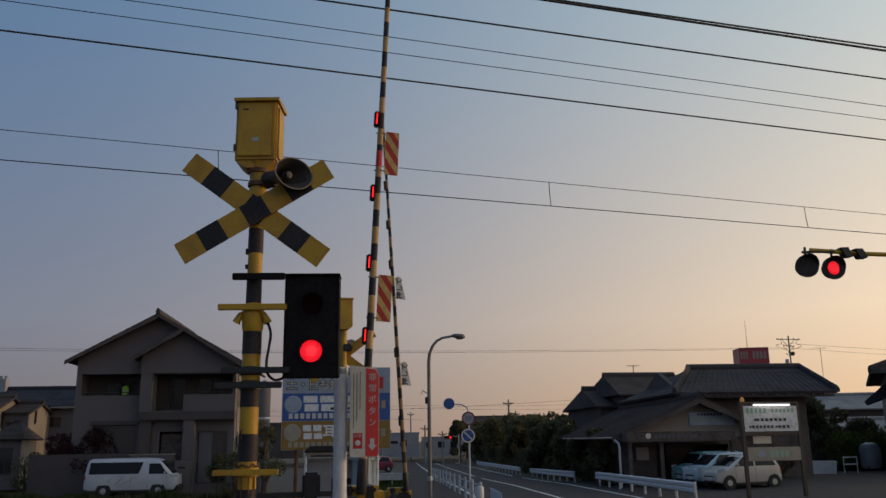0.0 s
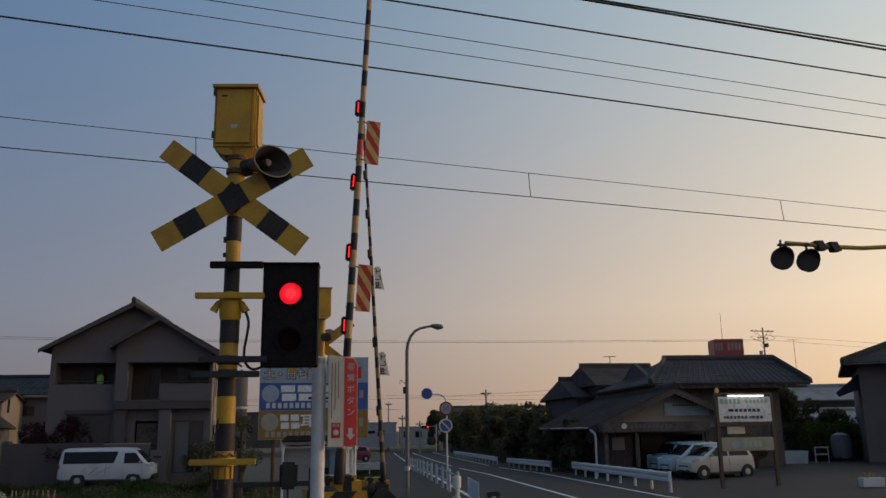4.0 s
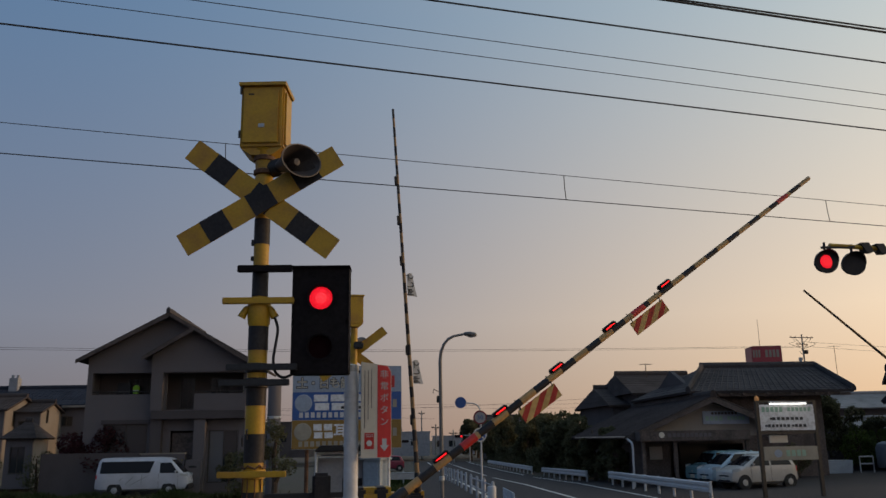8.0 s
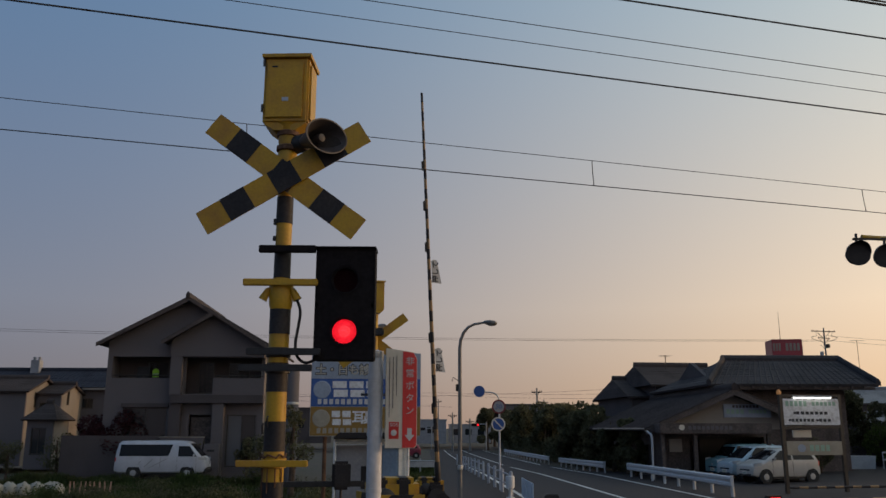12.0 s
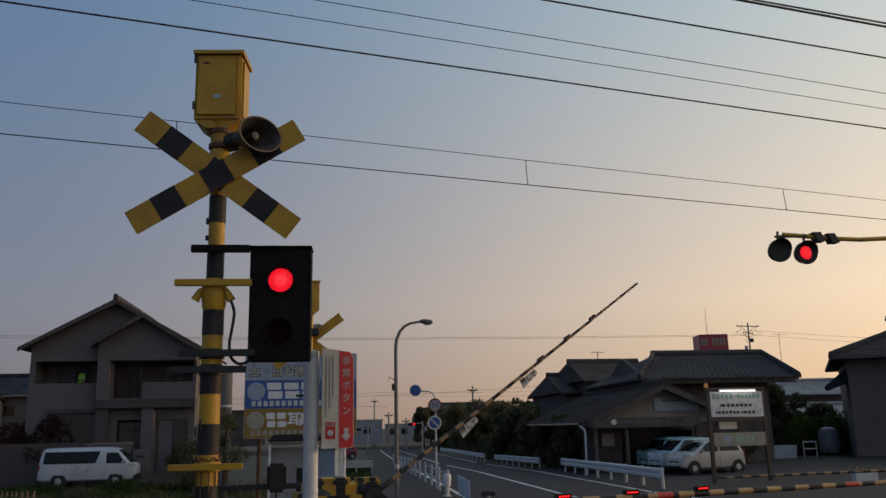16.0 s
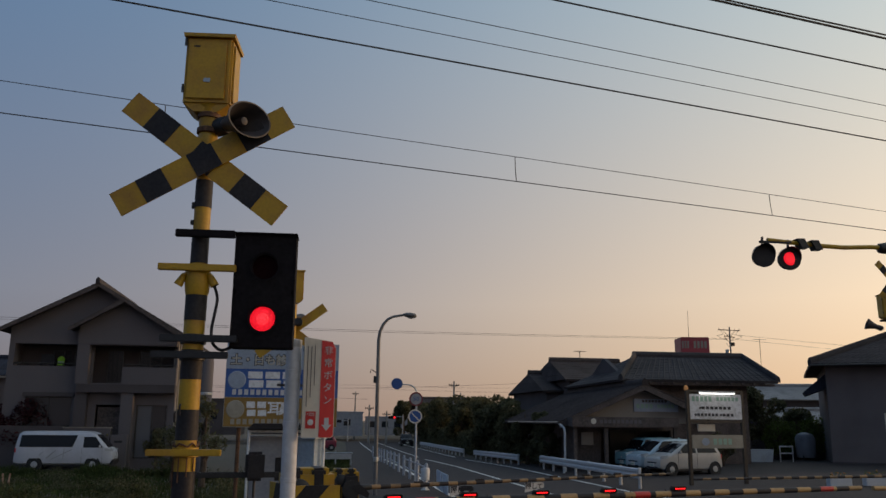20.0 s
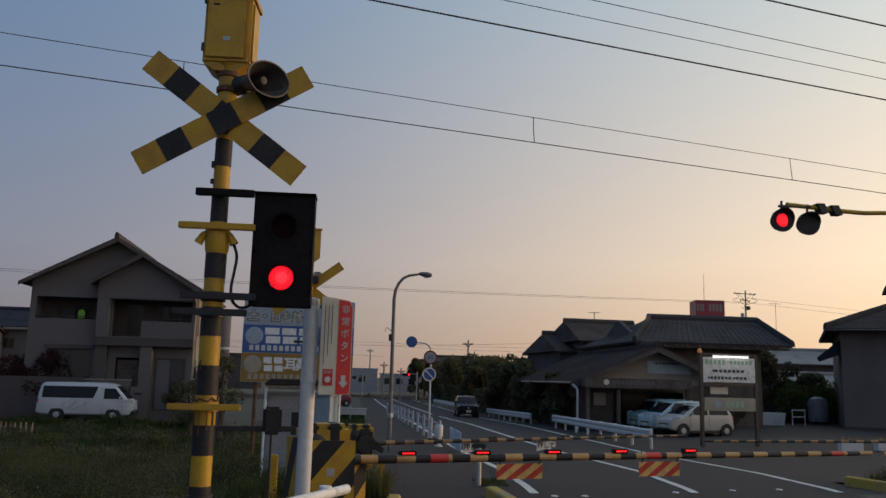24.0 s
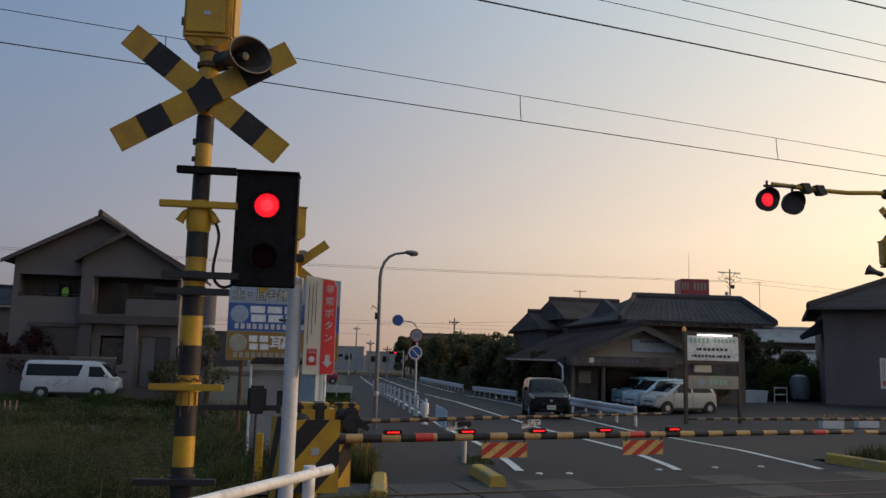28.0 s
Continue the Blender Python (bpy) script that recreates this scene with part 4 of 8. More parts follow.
# ---- wires over the track ----
def wire(z, y0, slope, r, x0=-60, x1=70, sag=0.0, label="black overhead wire along the track"):
    pts = []
    for k in range(25):
        x = x0 + (x1 - x0) * k / 24
        pts.append((x, y0 + slope * x, z - sag * math.sin(math.pi * k / 24)))
    return thing("overhead_wire", tube(B(), pts, r, 6), WIRE, label, "overhead wire", group="wires over the track")


wire(5.10, 13.92, 0.284, 0.0065, label="thin contact wire over the track")
wire(5.46, 13.90, 0.290, 0.0046, label="thin carrier wire above the contact wire")
wire(8.50, 17.55, 0.271, 0.016)
wire(9.25, 17.98, 0.274, 0.008)
wire(8.25, 15.43, 0.271, 0.007)
wire(6.25, 11.01, 0.25, 0.010)
wire(6.25, 10.37, 0.245, 0.014)
wire(6.30, 10.42, 0.2363, 0.011)
# masts added out of view so that the wires end on something
for x, y0, y1 in ((-60.0, -4.8, 2.2), (70.0, 26.2, 37.8)):
    mast = empty("wire_mast", pose(x, 0, 0), "steel mast that carries the wires over the track", "mast", "wire masts")
    part("pole", cyl(B(), (0, (y0 + y1) / 2 - 0.2, -0.4), (0, (y0 + y1) / 2 - 0.2, 9.6), 0.16, 0.12, 14), GALV, mast, smooth=True)
    for z in (5.03, 5.40, 6.27, 8.22, 8.44, 9.2):
        part("beam", box(B(), (-0.05, y0, z), (0.05, y1, z + 0.07), 0.01), GALV, mast)
for x in (-12.4, -7.9, -3.35, 1.2, 5.72, 10.2, 14.8, 19.4):
    d = thing("wire_dropper", tube(B(), [(x, 13.92 + 0.284 * x, 5.10), (x - 0.015, 13.91 + 0.287 * x, 5.28), (x - 0.02, 13.90 + 0.290 * x, 5.46)], 0.006, 6), WIRE, "thin dropper that hangs the contact wire", "wire dropper", group="wire droppers")


# ---- billboard, relay cabinets ----
PALECREAM = material("pale_cream_paint", (0.48, 0.45, 0.38), 0.6, 0, 0.05, 20, 0.1, 2, 0.02)
DULLCREAM = material("dull_cream_paint", (0.34, 0.31, 0.25), 0.6, 0, 0.05, 20, 0.1, 2, 0.02)
bill = empty("billboard", pose(-2.68, 24.2, 0.08, 0, 0, 4), "roadside billboard with white, blue and ochre panels", "billboard")
BLUE = material("blue_sign_paint", (0.035, 0.10, 0.33), 0.45, 0, 0.05, 20, 0.08, 2, 0.02)
OCHRE = material("ochre_sign_paint", (0.27, 0.16, 0.035), 0.45, 0, 0.05, 20, 0.08, 2, 0.02)
PALEBLUE = material("pale_blue_sign_paint", (0.30, 0.36, 0.46), 0.45, 0, 0.05, 20, 0.08, 2, 0.02)
part("back_panel", box(B(), (-1.38, 0, 1.50), (1.38, 0.08, 3.57), 0.01), GALV, bill)
for z0, z1, mat in ((2.92, 3.56, PALEBLUE), (2.22, 2.92, BLUE), (1.51, 2.22, OCHRE)):
    p = part("sign_panel", box(B(), (-1.37, -0.014, z0 + 0.005), (1.37, 0, z1 - 0.005), 0.004), mat, bill)
    if mat is PALEBLUE:
        for k, ch in enumerate("土・日も診"):
            letters("outline", ch, 0.285, INK, p, pose(-1.14 + 0.275 * k, -0.017, z0 + 0.20, 90, 0, 0), "dark outline of the writing", 1.0, 0.001, 0.022)
            letters("writing", ch, 0.285, PALECREAM, p, pose(-1.14 + 0.275 * k, -0.022, z0 + 0.20, 90, 0, 0), "bold outlined writing", fat=0.005)
        bar_parts("small_writing", [(-1.1, 0.6, z0 + 0.46, z0 + 0.545, 15)], -0.016, INK, p, 0.45)
        part("red_mark", box(B(), (1.0, -0.02, z0 + 0.1), (1.2, -0.014, z0 + 0.4)), REDP, p)
    else:
        mark = part("round_mark", lathe(B(), [(0.02, 0.012), (0.2, 0.01), (0.22, 0)], 24, 0, pose(-1.1, -0.014, z0 + 0.42, 90, 0, 0)), PALEBLUE if mat is BLUE else DULLCREAM, p)
        if mat is BLUE:
            bar_parts("large_writing", [(-0.84, 0.42, z0 + 0.46, z0 + 0.63, 3), (-0.81, 0.45, z0 + 0.24, z0 + 0.42, 3)], -0.016, BRIGHT, p, 0.16)
        else:
            bar_parts("large_writing", [(-0.84, -0.32, z0 + 0.45, z0 + 0.61, 2), (-0.82, -0.30, z0 + 0.26, z0 + 0.41, 2)], -0.016, BRIGHT, p, 0.2)
            for k, ch in enumerate("耳鼻"):
                letters("writing", ch, 0.34, BRIGHT, p, pose(-0.17 + 0.275 * k, -0.018, z0 + 0.43, 90, 0, 0), "bold white writing", depth=0.006, fat=0.009)
        bar_parts("number_bar", [(-1.2, 0.55, z0 + 0.06, z0 + 0.19, 12)], -0.016, WHITE if mat is BLUE else DULLCREAM, p, 0.35)
        bar_parts("side_writing", [(0.85, 1.3, z0 + 0.3, z0 + 0.5, 3)], -0.016, DULLCREAM, p)
for x in (-1.0, 1.0):
    part("leg", cyl(B(), (x, 0.14, -0.6), (x, 0.14, 3.4), 0.05, seg=12), RUST, bill, smooth=True)


def cabinet(m, w, d, h, mat, label, hole=False):
    c = empty("relay_cabinet", m, label, "relay cabinet", "relay cabinets")
    part("body", box(B(), (-w / 2, -d / 2, 0.12), (w / 2, d / 2, h), 0.012), mat, c)
    part("roof", box(B(), (-w / 2 - 0.05, -d / 2 - 0.06, h), (w / 2 + 0.05, d / 2 + 0.05, h + 0.05), 0.012), mat, c)
    part("plinth", box(B(), (-w / 2 - 0.03, -d / 2 - 0.03, -0.5), (w / 2 + 0.03, d / 2 + 0.03, 0.12), 0.01), CONCRETE, c)
    part("door", box(B(), (-w / 2 + 0.04, -d / 2 - 0.012, 0.18), (w / 2 - 0.04, -d / 2, h - 0.06), 0.004), mat, c)
    part("handle", box(B(), (w / 4, -d / 2 - 0.04, h * 0.5), (w / 4 + 0.035, -d / 2 - 0.012, h * 0.5 + 0.12), 0.006), DARKSTEEL, c)
    if hole:
        part("vent", box(B(), (-0.02, -d / 2 - 0.022, h * 0.47), (w / 2 - 0.13, -d / 2 - 0.012, h * 0.78)), BLACK, c, "dark mesh opening")
        for z in (0.47, 0.78):
            part("vent_frame", box(B(), (-0.04, -d / 2 - 0.03, h * z - 0.015), (w / 2 - 0.11, -d / 2 - 0.012, h * z + 0.015), 0.004), mat, c)
        for k in range(6):
            part("louvre", box(B(), (-w / 2 + 0.08, -d / 2 - 0.03, h * 0.4 + 0.09 * k), (-0.09, -d / 2 - 0.012, h * 0.4 + 0.09 * k + 0.05), 0.006), mat, c)
    return c


PALECAB = material("pale_grey_cabinet_paint", (0.29, 0.30, 0.33), 0.5, 0.0, 0.06, 20, 0.12, 2, 0.05)
BLUECAB = material("pale_blue_cabinet_paint", (0.30, 0.38, 0.47), 0.5, 0.0, 0.06, 20, 0.12, 2, 0.05)
cabinet(pose(-2.35, 19.2, 0, 0, 0, 6), 0.95, 0.5, 1.42, PALECAB, "pale grey relay cabinet beside the track", True)
cabinet(pose(-1.72, 18.9, 0, 0, 0, -28), 0.36, 0.34, 1.42, BLUECAB, "narrow pale blue relay cabinet beside the track")
frame_ = empty("cabinet_shelter", pose(-2.2, 18.85, 0, 0, 0, 6), "dark steel pipe shelter over the relay cabinets", "shelter")
for x in (-0.62, 0.72):
    part("upright", cyl(B(), (x, -0.1, -0.3), (x, -0.1, 1.56), 0.026, seg=10), BRIGHT, frame_, smooth=True)
part("top_bar", cyl(B(), (-0.64, -0.1, 1.56), (0.74, -0.1, 1.56), 0.026, seg=10), BRIGHT, frame_, smooth=True)
part("roof", prism(B(), [(-0.66, 1.60), (-0.55, 1.70), (0.62, 1.70), (0.74, 1.60)], -0.30, 0.5, "y"), BLACK, frame_, "black bent sheet roof")
part("roof_edge", box(B(), (-0.64, -0.13, 1.585), (0.72, 0.4, 1.60), 0.003), DARKSTEEL, frame_)
tw = empty("detector_box", pose(-2.05, 12.6, 0, 0, 0, 8), "black detector box on a bracket beside the track", "detector")
part("case", box(B(), (-0.10, -0.1, 1.13), (0.10, 0.12, 1.43), 0.03), BLACK, tw, smooth=True)
part("post", cyl(B(), (0, 0, -0.3), (0, 0, 1.14), 0.014, seg=10), DARKSTEEL, tw, smooth=True)
part("bracket", box(B(), (-0.75, -0.03, 1.16), (0.42, 0.01, 1.22), 0.008), DARKSTEEL, tw)
stub = thing("marker_post", box(B(), (-0.05, -0.05, -0.4), (0.05, 0.05, 0.62), 0.012), YELLOW, "short yellow marker post in the grass", "marker post", pose(-2.25, 15.2, 0.05), "marker posts")
thing("warning_board", box(B(), (-0.17, -0.02, -1.5), (0.17, 0.02, 0.0), 0.012), YELLOW, "plain yellow warning board standing beside the railing", "board", pose(-2.99, 7.5, 1.34, 0, 2, 0))
copy_thing(stub, pose(-0.72, 16.4, -0.1))

low_rail = empty("low_railing", pose(-1.6, 50, gz(-1.6, 50), 0, 0, 3), "low grey steel railing in the grass beside the footway", "railing")
part("rail_panel", box(B(), (-0.92, -0.02, 0.26), (0.92, 0.02, 0.56), 0.012), GALV, low_rail)
part("top_pipe", cyl(B(), (-0.98, 0, 0.60), (0.98, 0, 0.60), 0.035, seg=12), GALV, low_rail, smooth=True)
for x in (-0.9, 0.05, 0.9):
    part("post", cyl(B(), (x, 0.03, -0.2), (x, 0.03, 0.72 if x == 0.05 else 0.64), 0.04, seg=12), GALV, low_rail, smooth=True)

# ---- street lamp, signs ----
lampo = empty("street_lamp", pose(-0.2, 27.2, gz(-0.2, 27.2)), "tall grey street lamp with a curved arm", "street lamp")
bend = [(0, 0, -0.1), (0, 0, 1.5), (0, 0, 3.0), (0, 0, 4.33)] + [(0.5 - 0.5 * math.cos(radians(a)), 0, 4.33 + 0.72 * math.sin(radians(a))) for a in (20, 40, 60, 80)] + [(0.75, 0, 5.10)]
LAMPGREY = material("dark_lamp_grey", (0.17, 0.165, 0.165), 0.55, 0.1, 0.1, 25, 0.15, 2, 0.05)
part("pole", tube(B(), bend, 0.062, 12, r2=0.035), LAMPGREY, lampo, smooth=True)
head = part("lamp_head", lathe(B(), [(0.03, 0), (0.075, 0.05), (0.11, 0.2), (0.10, 0.34), (0.04, 0.4)], 16, 0, pose(0.7, 0, 5.11, 0, 96, 0) @ Matrix.Diagonal((0.75, 1, 1, 1))), LAMPGREY, lampo, smooth=True)
part("glass", lathe(B(), [(0.02, -0.05), (0.06, -0.035), (0.075, 0.0)], 14, 0, pose(0.93, 0, 5.04) @ Matrix.Diagonal((1.5, 1, 1, 1))), glass("lamp_glass", (0.35, 0.35, 0.33), 0.3), head)
part("fitting", box(B(), (-0.12, -0.05, 3.1), (-0.05, 0.05, 3.3), 0.01), DARKSTEEL, lampo)
part("collar", lathe(B(), [(0.06, 0.9), (0.075, 0.92), (0.075, 1.02), (0.06, 1.04)], 14), GALV, lampo)
part("fitting", tube(B(), [(-0.05, 0, 3.4), (-0.2, 0, 3.5), (-0.22, 0, 3.38)], 0.012, 6), DARKSTEEL, lampo)

sg = empty("road_sign", pose(1.47, 33.5, gz(1.4, 33.5)) @ Matrix.Scale(1.07, 4), "white post with three round road signs", "road sign")
SIGNBLUE = material("blue_road_sign", (0.03, 0.09, 0.30), 0.4, 0, 0.04, 20, 0.06, 3, 0)
part("post", cyl(B(), (0, 0, -0.3), (0, 0, 2.9), 0.032, seg=12), WHITE, sg, smooth=True)
part("arm", tube(B(), [(0, 0, 2.85)] + [(-0.28 + 0.28 * math.cos(radians(a)), 0, 2.9 + 0.3 * math.sin(radians(a))) for a in (15, 35, 55, 75, 90)] + [(-0.6, 0, 3.22)], 0.022, 10), GALV, sg, smooth=True)


def disc(parent, x, z, rings, y=-0.05):
    top = part("sign_disc", lathe(B(), [(rings[0][0], 0.0), (rings[0][0], 0.006), (0.01, 0.006)], 32, 0, pose(x, y, z, 90, 0, 0)), rings[0][1], parent)
    for k, (r, mat) in enumerate(rings[1:]):
        part("ring_field", lathe(B(), [(r, 0.004), (r, 0.009 + 0.003 * k), (0.01, 0.009 + 0.003 * k)], 32, 0, pose(x, y, z, 90, 0, 0)), mat, top)
    return top


disc(sg, -0.68, 3.23, [(0.195, GALV), (0.185, SIGNBLUE)])
# ring and face are darkened: the shade of a backlit sign is in the colours
BACKLITRING = material("backlit_dark_red_paint", (0.20, 0.03, 0.035), 0.6, 0, 0.08, 30, 0.15, 4, 0)
BACKLITFACE = material("backlit_grey_sign_face", (0.34, 0.33, 0.33), 0.6, 0, 0.08, 30, 0.15, 4, 0)
s50 = disc(sg, -0.02, 2.72, [(0.235, BACKLITRING), (0.185, BACKLITFACE)])
letters("writing", "50", 0.21, SIGNBLUE, s50, pose(-0.02, -0.066, 2.72, 90, 0, 0), "blue numerals")
npk = disc(sg, -0.04, 2.14, [(0.235, CREAM), (0.19, SIGNBLUE)])
part("slash", box(B(), (-0.18, -0.068, -0.02), (0.18, -0.062, 0.02)), CREAM, npk, m=pose(-0.04, 0, 2.14, 0, 45, 0))


# ---- guard rails ----
def guard_rail(x0, y0, x1, y1, posts, label, mat=None):
    d = Vector((x1 - x0, y1 - y0, 0))
    yaw = math.degrees(math.atan2(d.y, d.x))
    z = (gz(x0, y0) + gz(x1, y1)) / 2
    g = empty("guard_rail", pose(x0, y0, z, 0, -math.degrees(math.atan2(gz(x1, y1) - gz(x0, y0), d.length)), yaw), label, "guard rail", "guard rails")
    L = d.length
    prof = [(0.0, 0.40), (0.05, 0.43), (0.05, 0.50), (0.0, 0.535), (0.0, 0.585), (0.05, 0.62), (0.05, 0.69), (0.0, 0.72), (0.012, 0.73), (0.064, 0.695), (0.064, 0.615), (0.012, 0.58), (0.012, 0.54), (0.064, 0.505), (0.064, 0.425), (0.012, 0.39)]
    part("beam", prism(B(), prof, 0, L, "x"), WHITE, g, "white corrugated beam")
    part("end_cap", box(B(), (-0.05, -0.03, 0.39), (0.012, 0.08, 0.73), 0.02), WHITE, g)
    part("end_cap", box(B(), (L - 0.012, -0.03, 0.39), (L + 0.05, 0.08, 0.73), 0.02), WHITE, g)
    for k in range(posts):
        x = 0.25 + (L - 0.5) * k / (posts - 1)
        part("post", cyl(B(), (x, -0.07, -0.3), (x, -0.07, 0.74), 0.055, seg=12), WHITE, g, smooth=True)
    return g


guard_rail(8.45, 29.7, 8.6, 44.0, 8, "white steel guard rail between road and car park")
guard_rail(8.5, 49.0, 8.4, 64.0, 8, "white steel guard rail at the roadside")
guard_rail(8.3, 69, 8.05, 104, 16, "long far white steel guard rail at the roadside")
BLUEPALE = material("pale_blue_fence_paint", (0.40, 0.50, 0.62), 0.5, 0.1, 0.06, 20, 0.1, 3, 0.05)
FENCEGREY = material("dull_blue_white_paint", (0.36, 0.38, 0.43), 0.55, 0, 0.06, 20, 0.15, 3, 0.05)
fn = empty("pipe_fence", pose(0, 0, 0), "white pipe fence between footway and road", "fence")
ypos = [29.6 + 2.8 * k for k in range(14)]
for k, y in enumerate(ypos):
    x = 1.5 - 0.012 * (y - 28)
    part("fence_post", lathe(B(), [(0.055, -0.3), (0.055, 0.74), (0.04, 0.78), (0.01, 0.79)], 12), FENCEGREY, fn, m=pose(x, y, gz(x, y)), smooth=True)
    if k and k % 4:
        for z in (0.35, 0.66):
            xa, ya = 1.5 - 0.012 * (ypos[k - 1] - 28), ypos[k - 1]
            part("fence_pipe", cyl(B(), (xa, ya, gz(xa, ya) + z), (x, y, gz(x, y) + z), 0.025, seg=8), FENCEGREY, fn, smooth=True)
for k in range(5):
    part("blue_panel", box(B(), (-0.02, 0, 0.1), (0.02, 0.36, 0.62), 0.01), BLUEPALE, fn, "pale blue fence panel", m=pose(1.66, 25.6 + 0.55 * k, gz(1.6, 26.5)))
thing("white_bollard", lathe(B(), [(0.13, 0), (0.13, 0.03), (0.05, 0.04), (0.05, 0.28), (0.13, 0.3), (0.14, 0.62), (0.12, 0.66), (0.02, 0.67)], 20), WHITE, "white plastic bollard beside the fence", "bollard", pose(1.42, 29.3, gz(1.36, 29.3)), smooth=True)
delin = empty("road_delineator", pose(0.98, 17.6, 0), "grey delineator post beside the yellow kerb", "delineator")
part("post", cyl(B(), (0, 0, -0.1), (0, 0, 0.62), 0.05, seg=12), GALV, delin, smooth=True)
part("head", box(B(), (-0.12, -0.05, 0.60), (0.12, 0.05, 0.70), 0.02), DARKSTEEL, delin)
for x, y in ((14.86, 29.0), (16.24, 29.2)):
    fl = empty("planter", pose(x, y, gz(x, y)), "white flower box with orange flowers at the car park edge", "planter", "flower boxes")
    part("box", box(B(), (-0.38, -0.13, 0), (0.38, 0.13, 0.29), 0.02), WHITE, fl)
    bm = B()
    rr = random.Random(int(x * 10))
    for k in range(60):
        p = Vector((rr.uniform(-0.3, 0.3), rr.uniform(-0.1, 0.1), 0.27 + rr.uniform(0, 0.2)))
        q = [p + Vector((rr.uniform(-0.05, 0.05), rr.uniform(-0.05, 0.05), rr.uniform(-0.04, 0.04))) for _ in range(3)]
        bm.faces.new([bm.verts.new(v) for v in q]).material_index = 1 if k % 3 == 0 else 0
    part("flowers", bm, [LEAF2, material("orange_petals", (0.5, 0.2, 0.03), 0.7)], fl)

# ---- shop sign board in the car park ----
sb = empty("shop_sign", pose(10.0, 29.3, gz(10, 29.3) + 0.05, 0, 0, 8) @ Matrix.Diagonal((1.13, 1, 1.015, 1)), "white shop sign on two dark posts with a lit tube lamp", "shop sign")
for x in (0.0, 1.78):
    part("post", box(B(), (x - 0.05, -0.05, -0.3), (x + 0.05, 0.05, 3.05), 0.006), ALU, sb)
# panel takes the brighter white, the tube's light put into its colour
board = part("sign_panel", box(B(), (0.04, -0.05, 2.13), (1.76, 0.05, 2.93), 0.01), BRIGHT, sb, "white panel with green and black writing")
GREENINK = material("green_ink", (0.27, 0.42, 0.33), 0.5, 0, 0.05, 20, 0.05, 3, 0)
bar_parts("green_writing", [(0.12, 0.80, 2.70, 2.86, 5), (0.92, 1.68, 2.72, 2.84, 6)], -0.052, GREENINK, board)
bar_parts("black_writing", [(0.42, 1.42, 2.45, 2.54, 7), (0.27, 0.98, 2.23, 2.32, 6), (1.1, 1.5, 2.23, 2.32, 3)], -0.052, INK, board)
for x, z in ((0.38, 2.495), (0.22, 2.275), (1.05, 2.275)):
    part("dot", lathe(B(), [(0.04, 0), (0.04, 0.006), (0.01, 0.006)], 12, 0, pose(x, -0.05, z, 90, 0, 0)), INK, board)
lower = part("lower_panel", box(B(), (0.06, -0.05, 1.22), (1.74, 0.05, 1.64), 0.01), DULLCREAM, sb, "pale lower panel")
bar_parts("green_writing", [(0.75, 1.4, 1.34, 1.53, 4)], -0.052, GREENINK, lower)
part("leaf_mark", lathe(B(), [(0.12, 0), (0.12, 0.006), (0.01, 0.006)], 16, 0, pose(0.5, -0.05, 1.43, 90, 0, 0)), PALEBLUE, lower)
part("top_beam", box(B(), (-0.05, -0.04, 3.0), (1.83, 0.04, 3.06), 0.006), ALU, sb)
part("mid_beam", box(B(), (-0.05, -0.04, 2.03), (1.83, 0.04, 2.1), 0.006), ALU, sb)
TUBE = material("lit_tube_lamp", (0.9, 0.9, 0.9), 0.4, 0, 0.02, 20, 0.02, 3, 0, glow=(1.0, 0.98, 0.9), power=2.2)
scale_from_eye(sb, 1.08)
lt = part("lamp_bar", box(B(), (0.28, -0.24, 2.97), (1.46, -0.16, 3.02), 0.01), WHITE, sb)
part("tube", cyl(B(), (0.30, -0.2, 2.95), (1.44, -0.2, 2.95), 0.022, seg=12), TUBE, lt, "glowing white tube lamp", smooth=True)
part("small_sign", box(B(), (0.42, 0.2, 1.75), (0.98, 0.26, 1.98), 0.01), CREAM, sb)


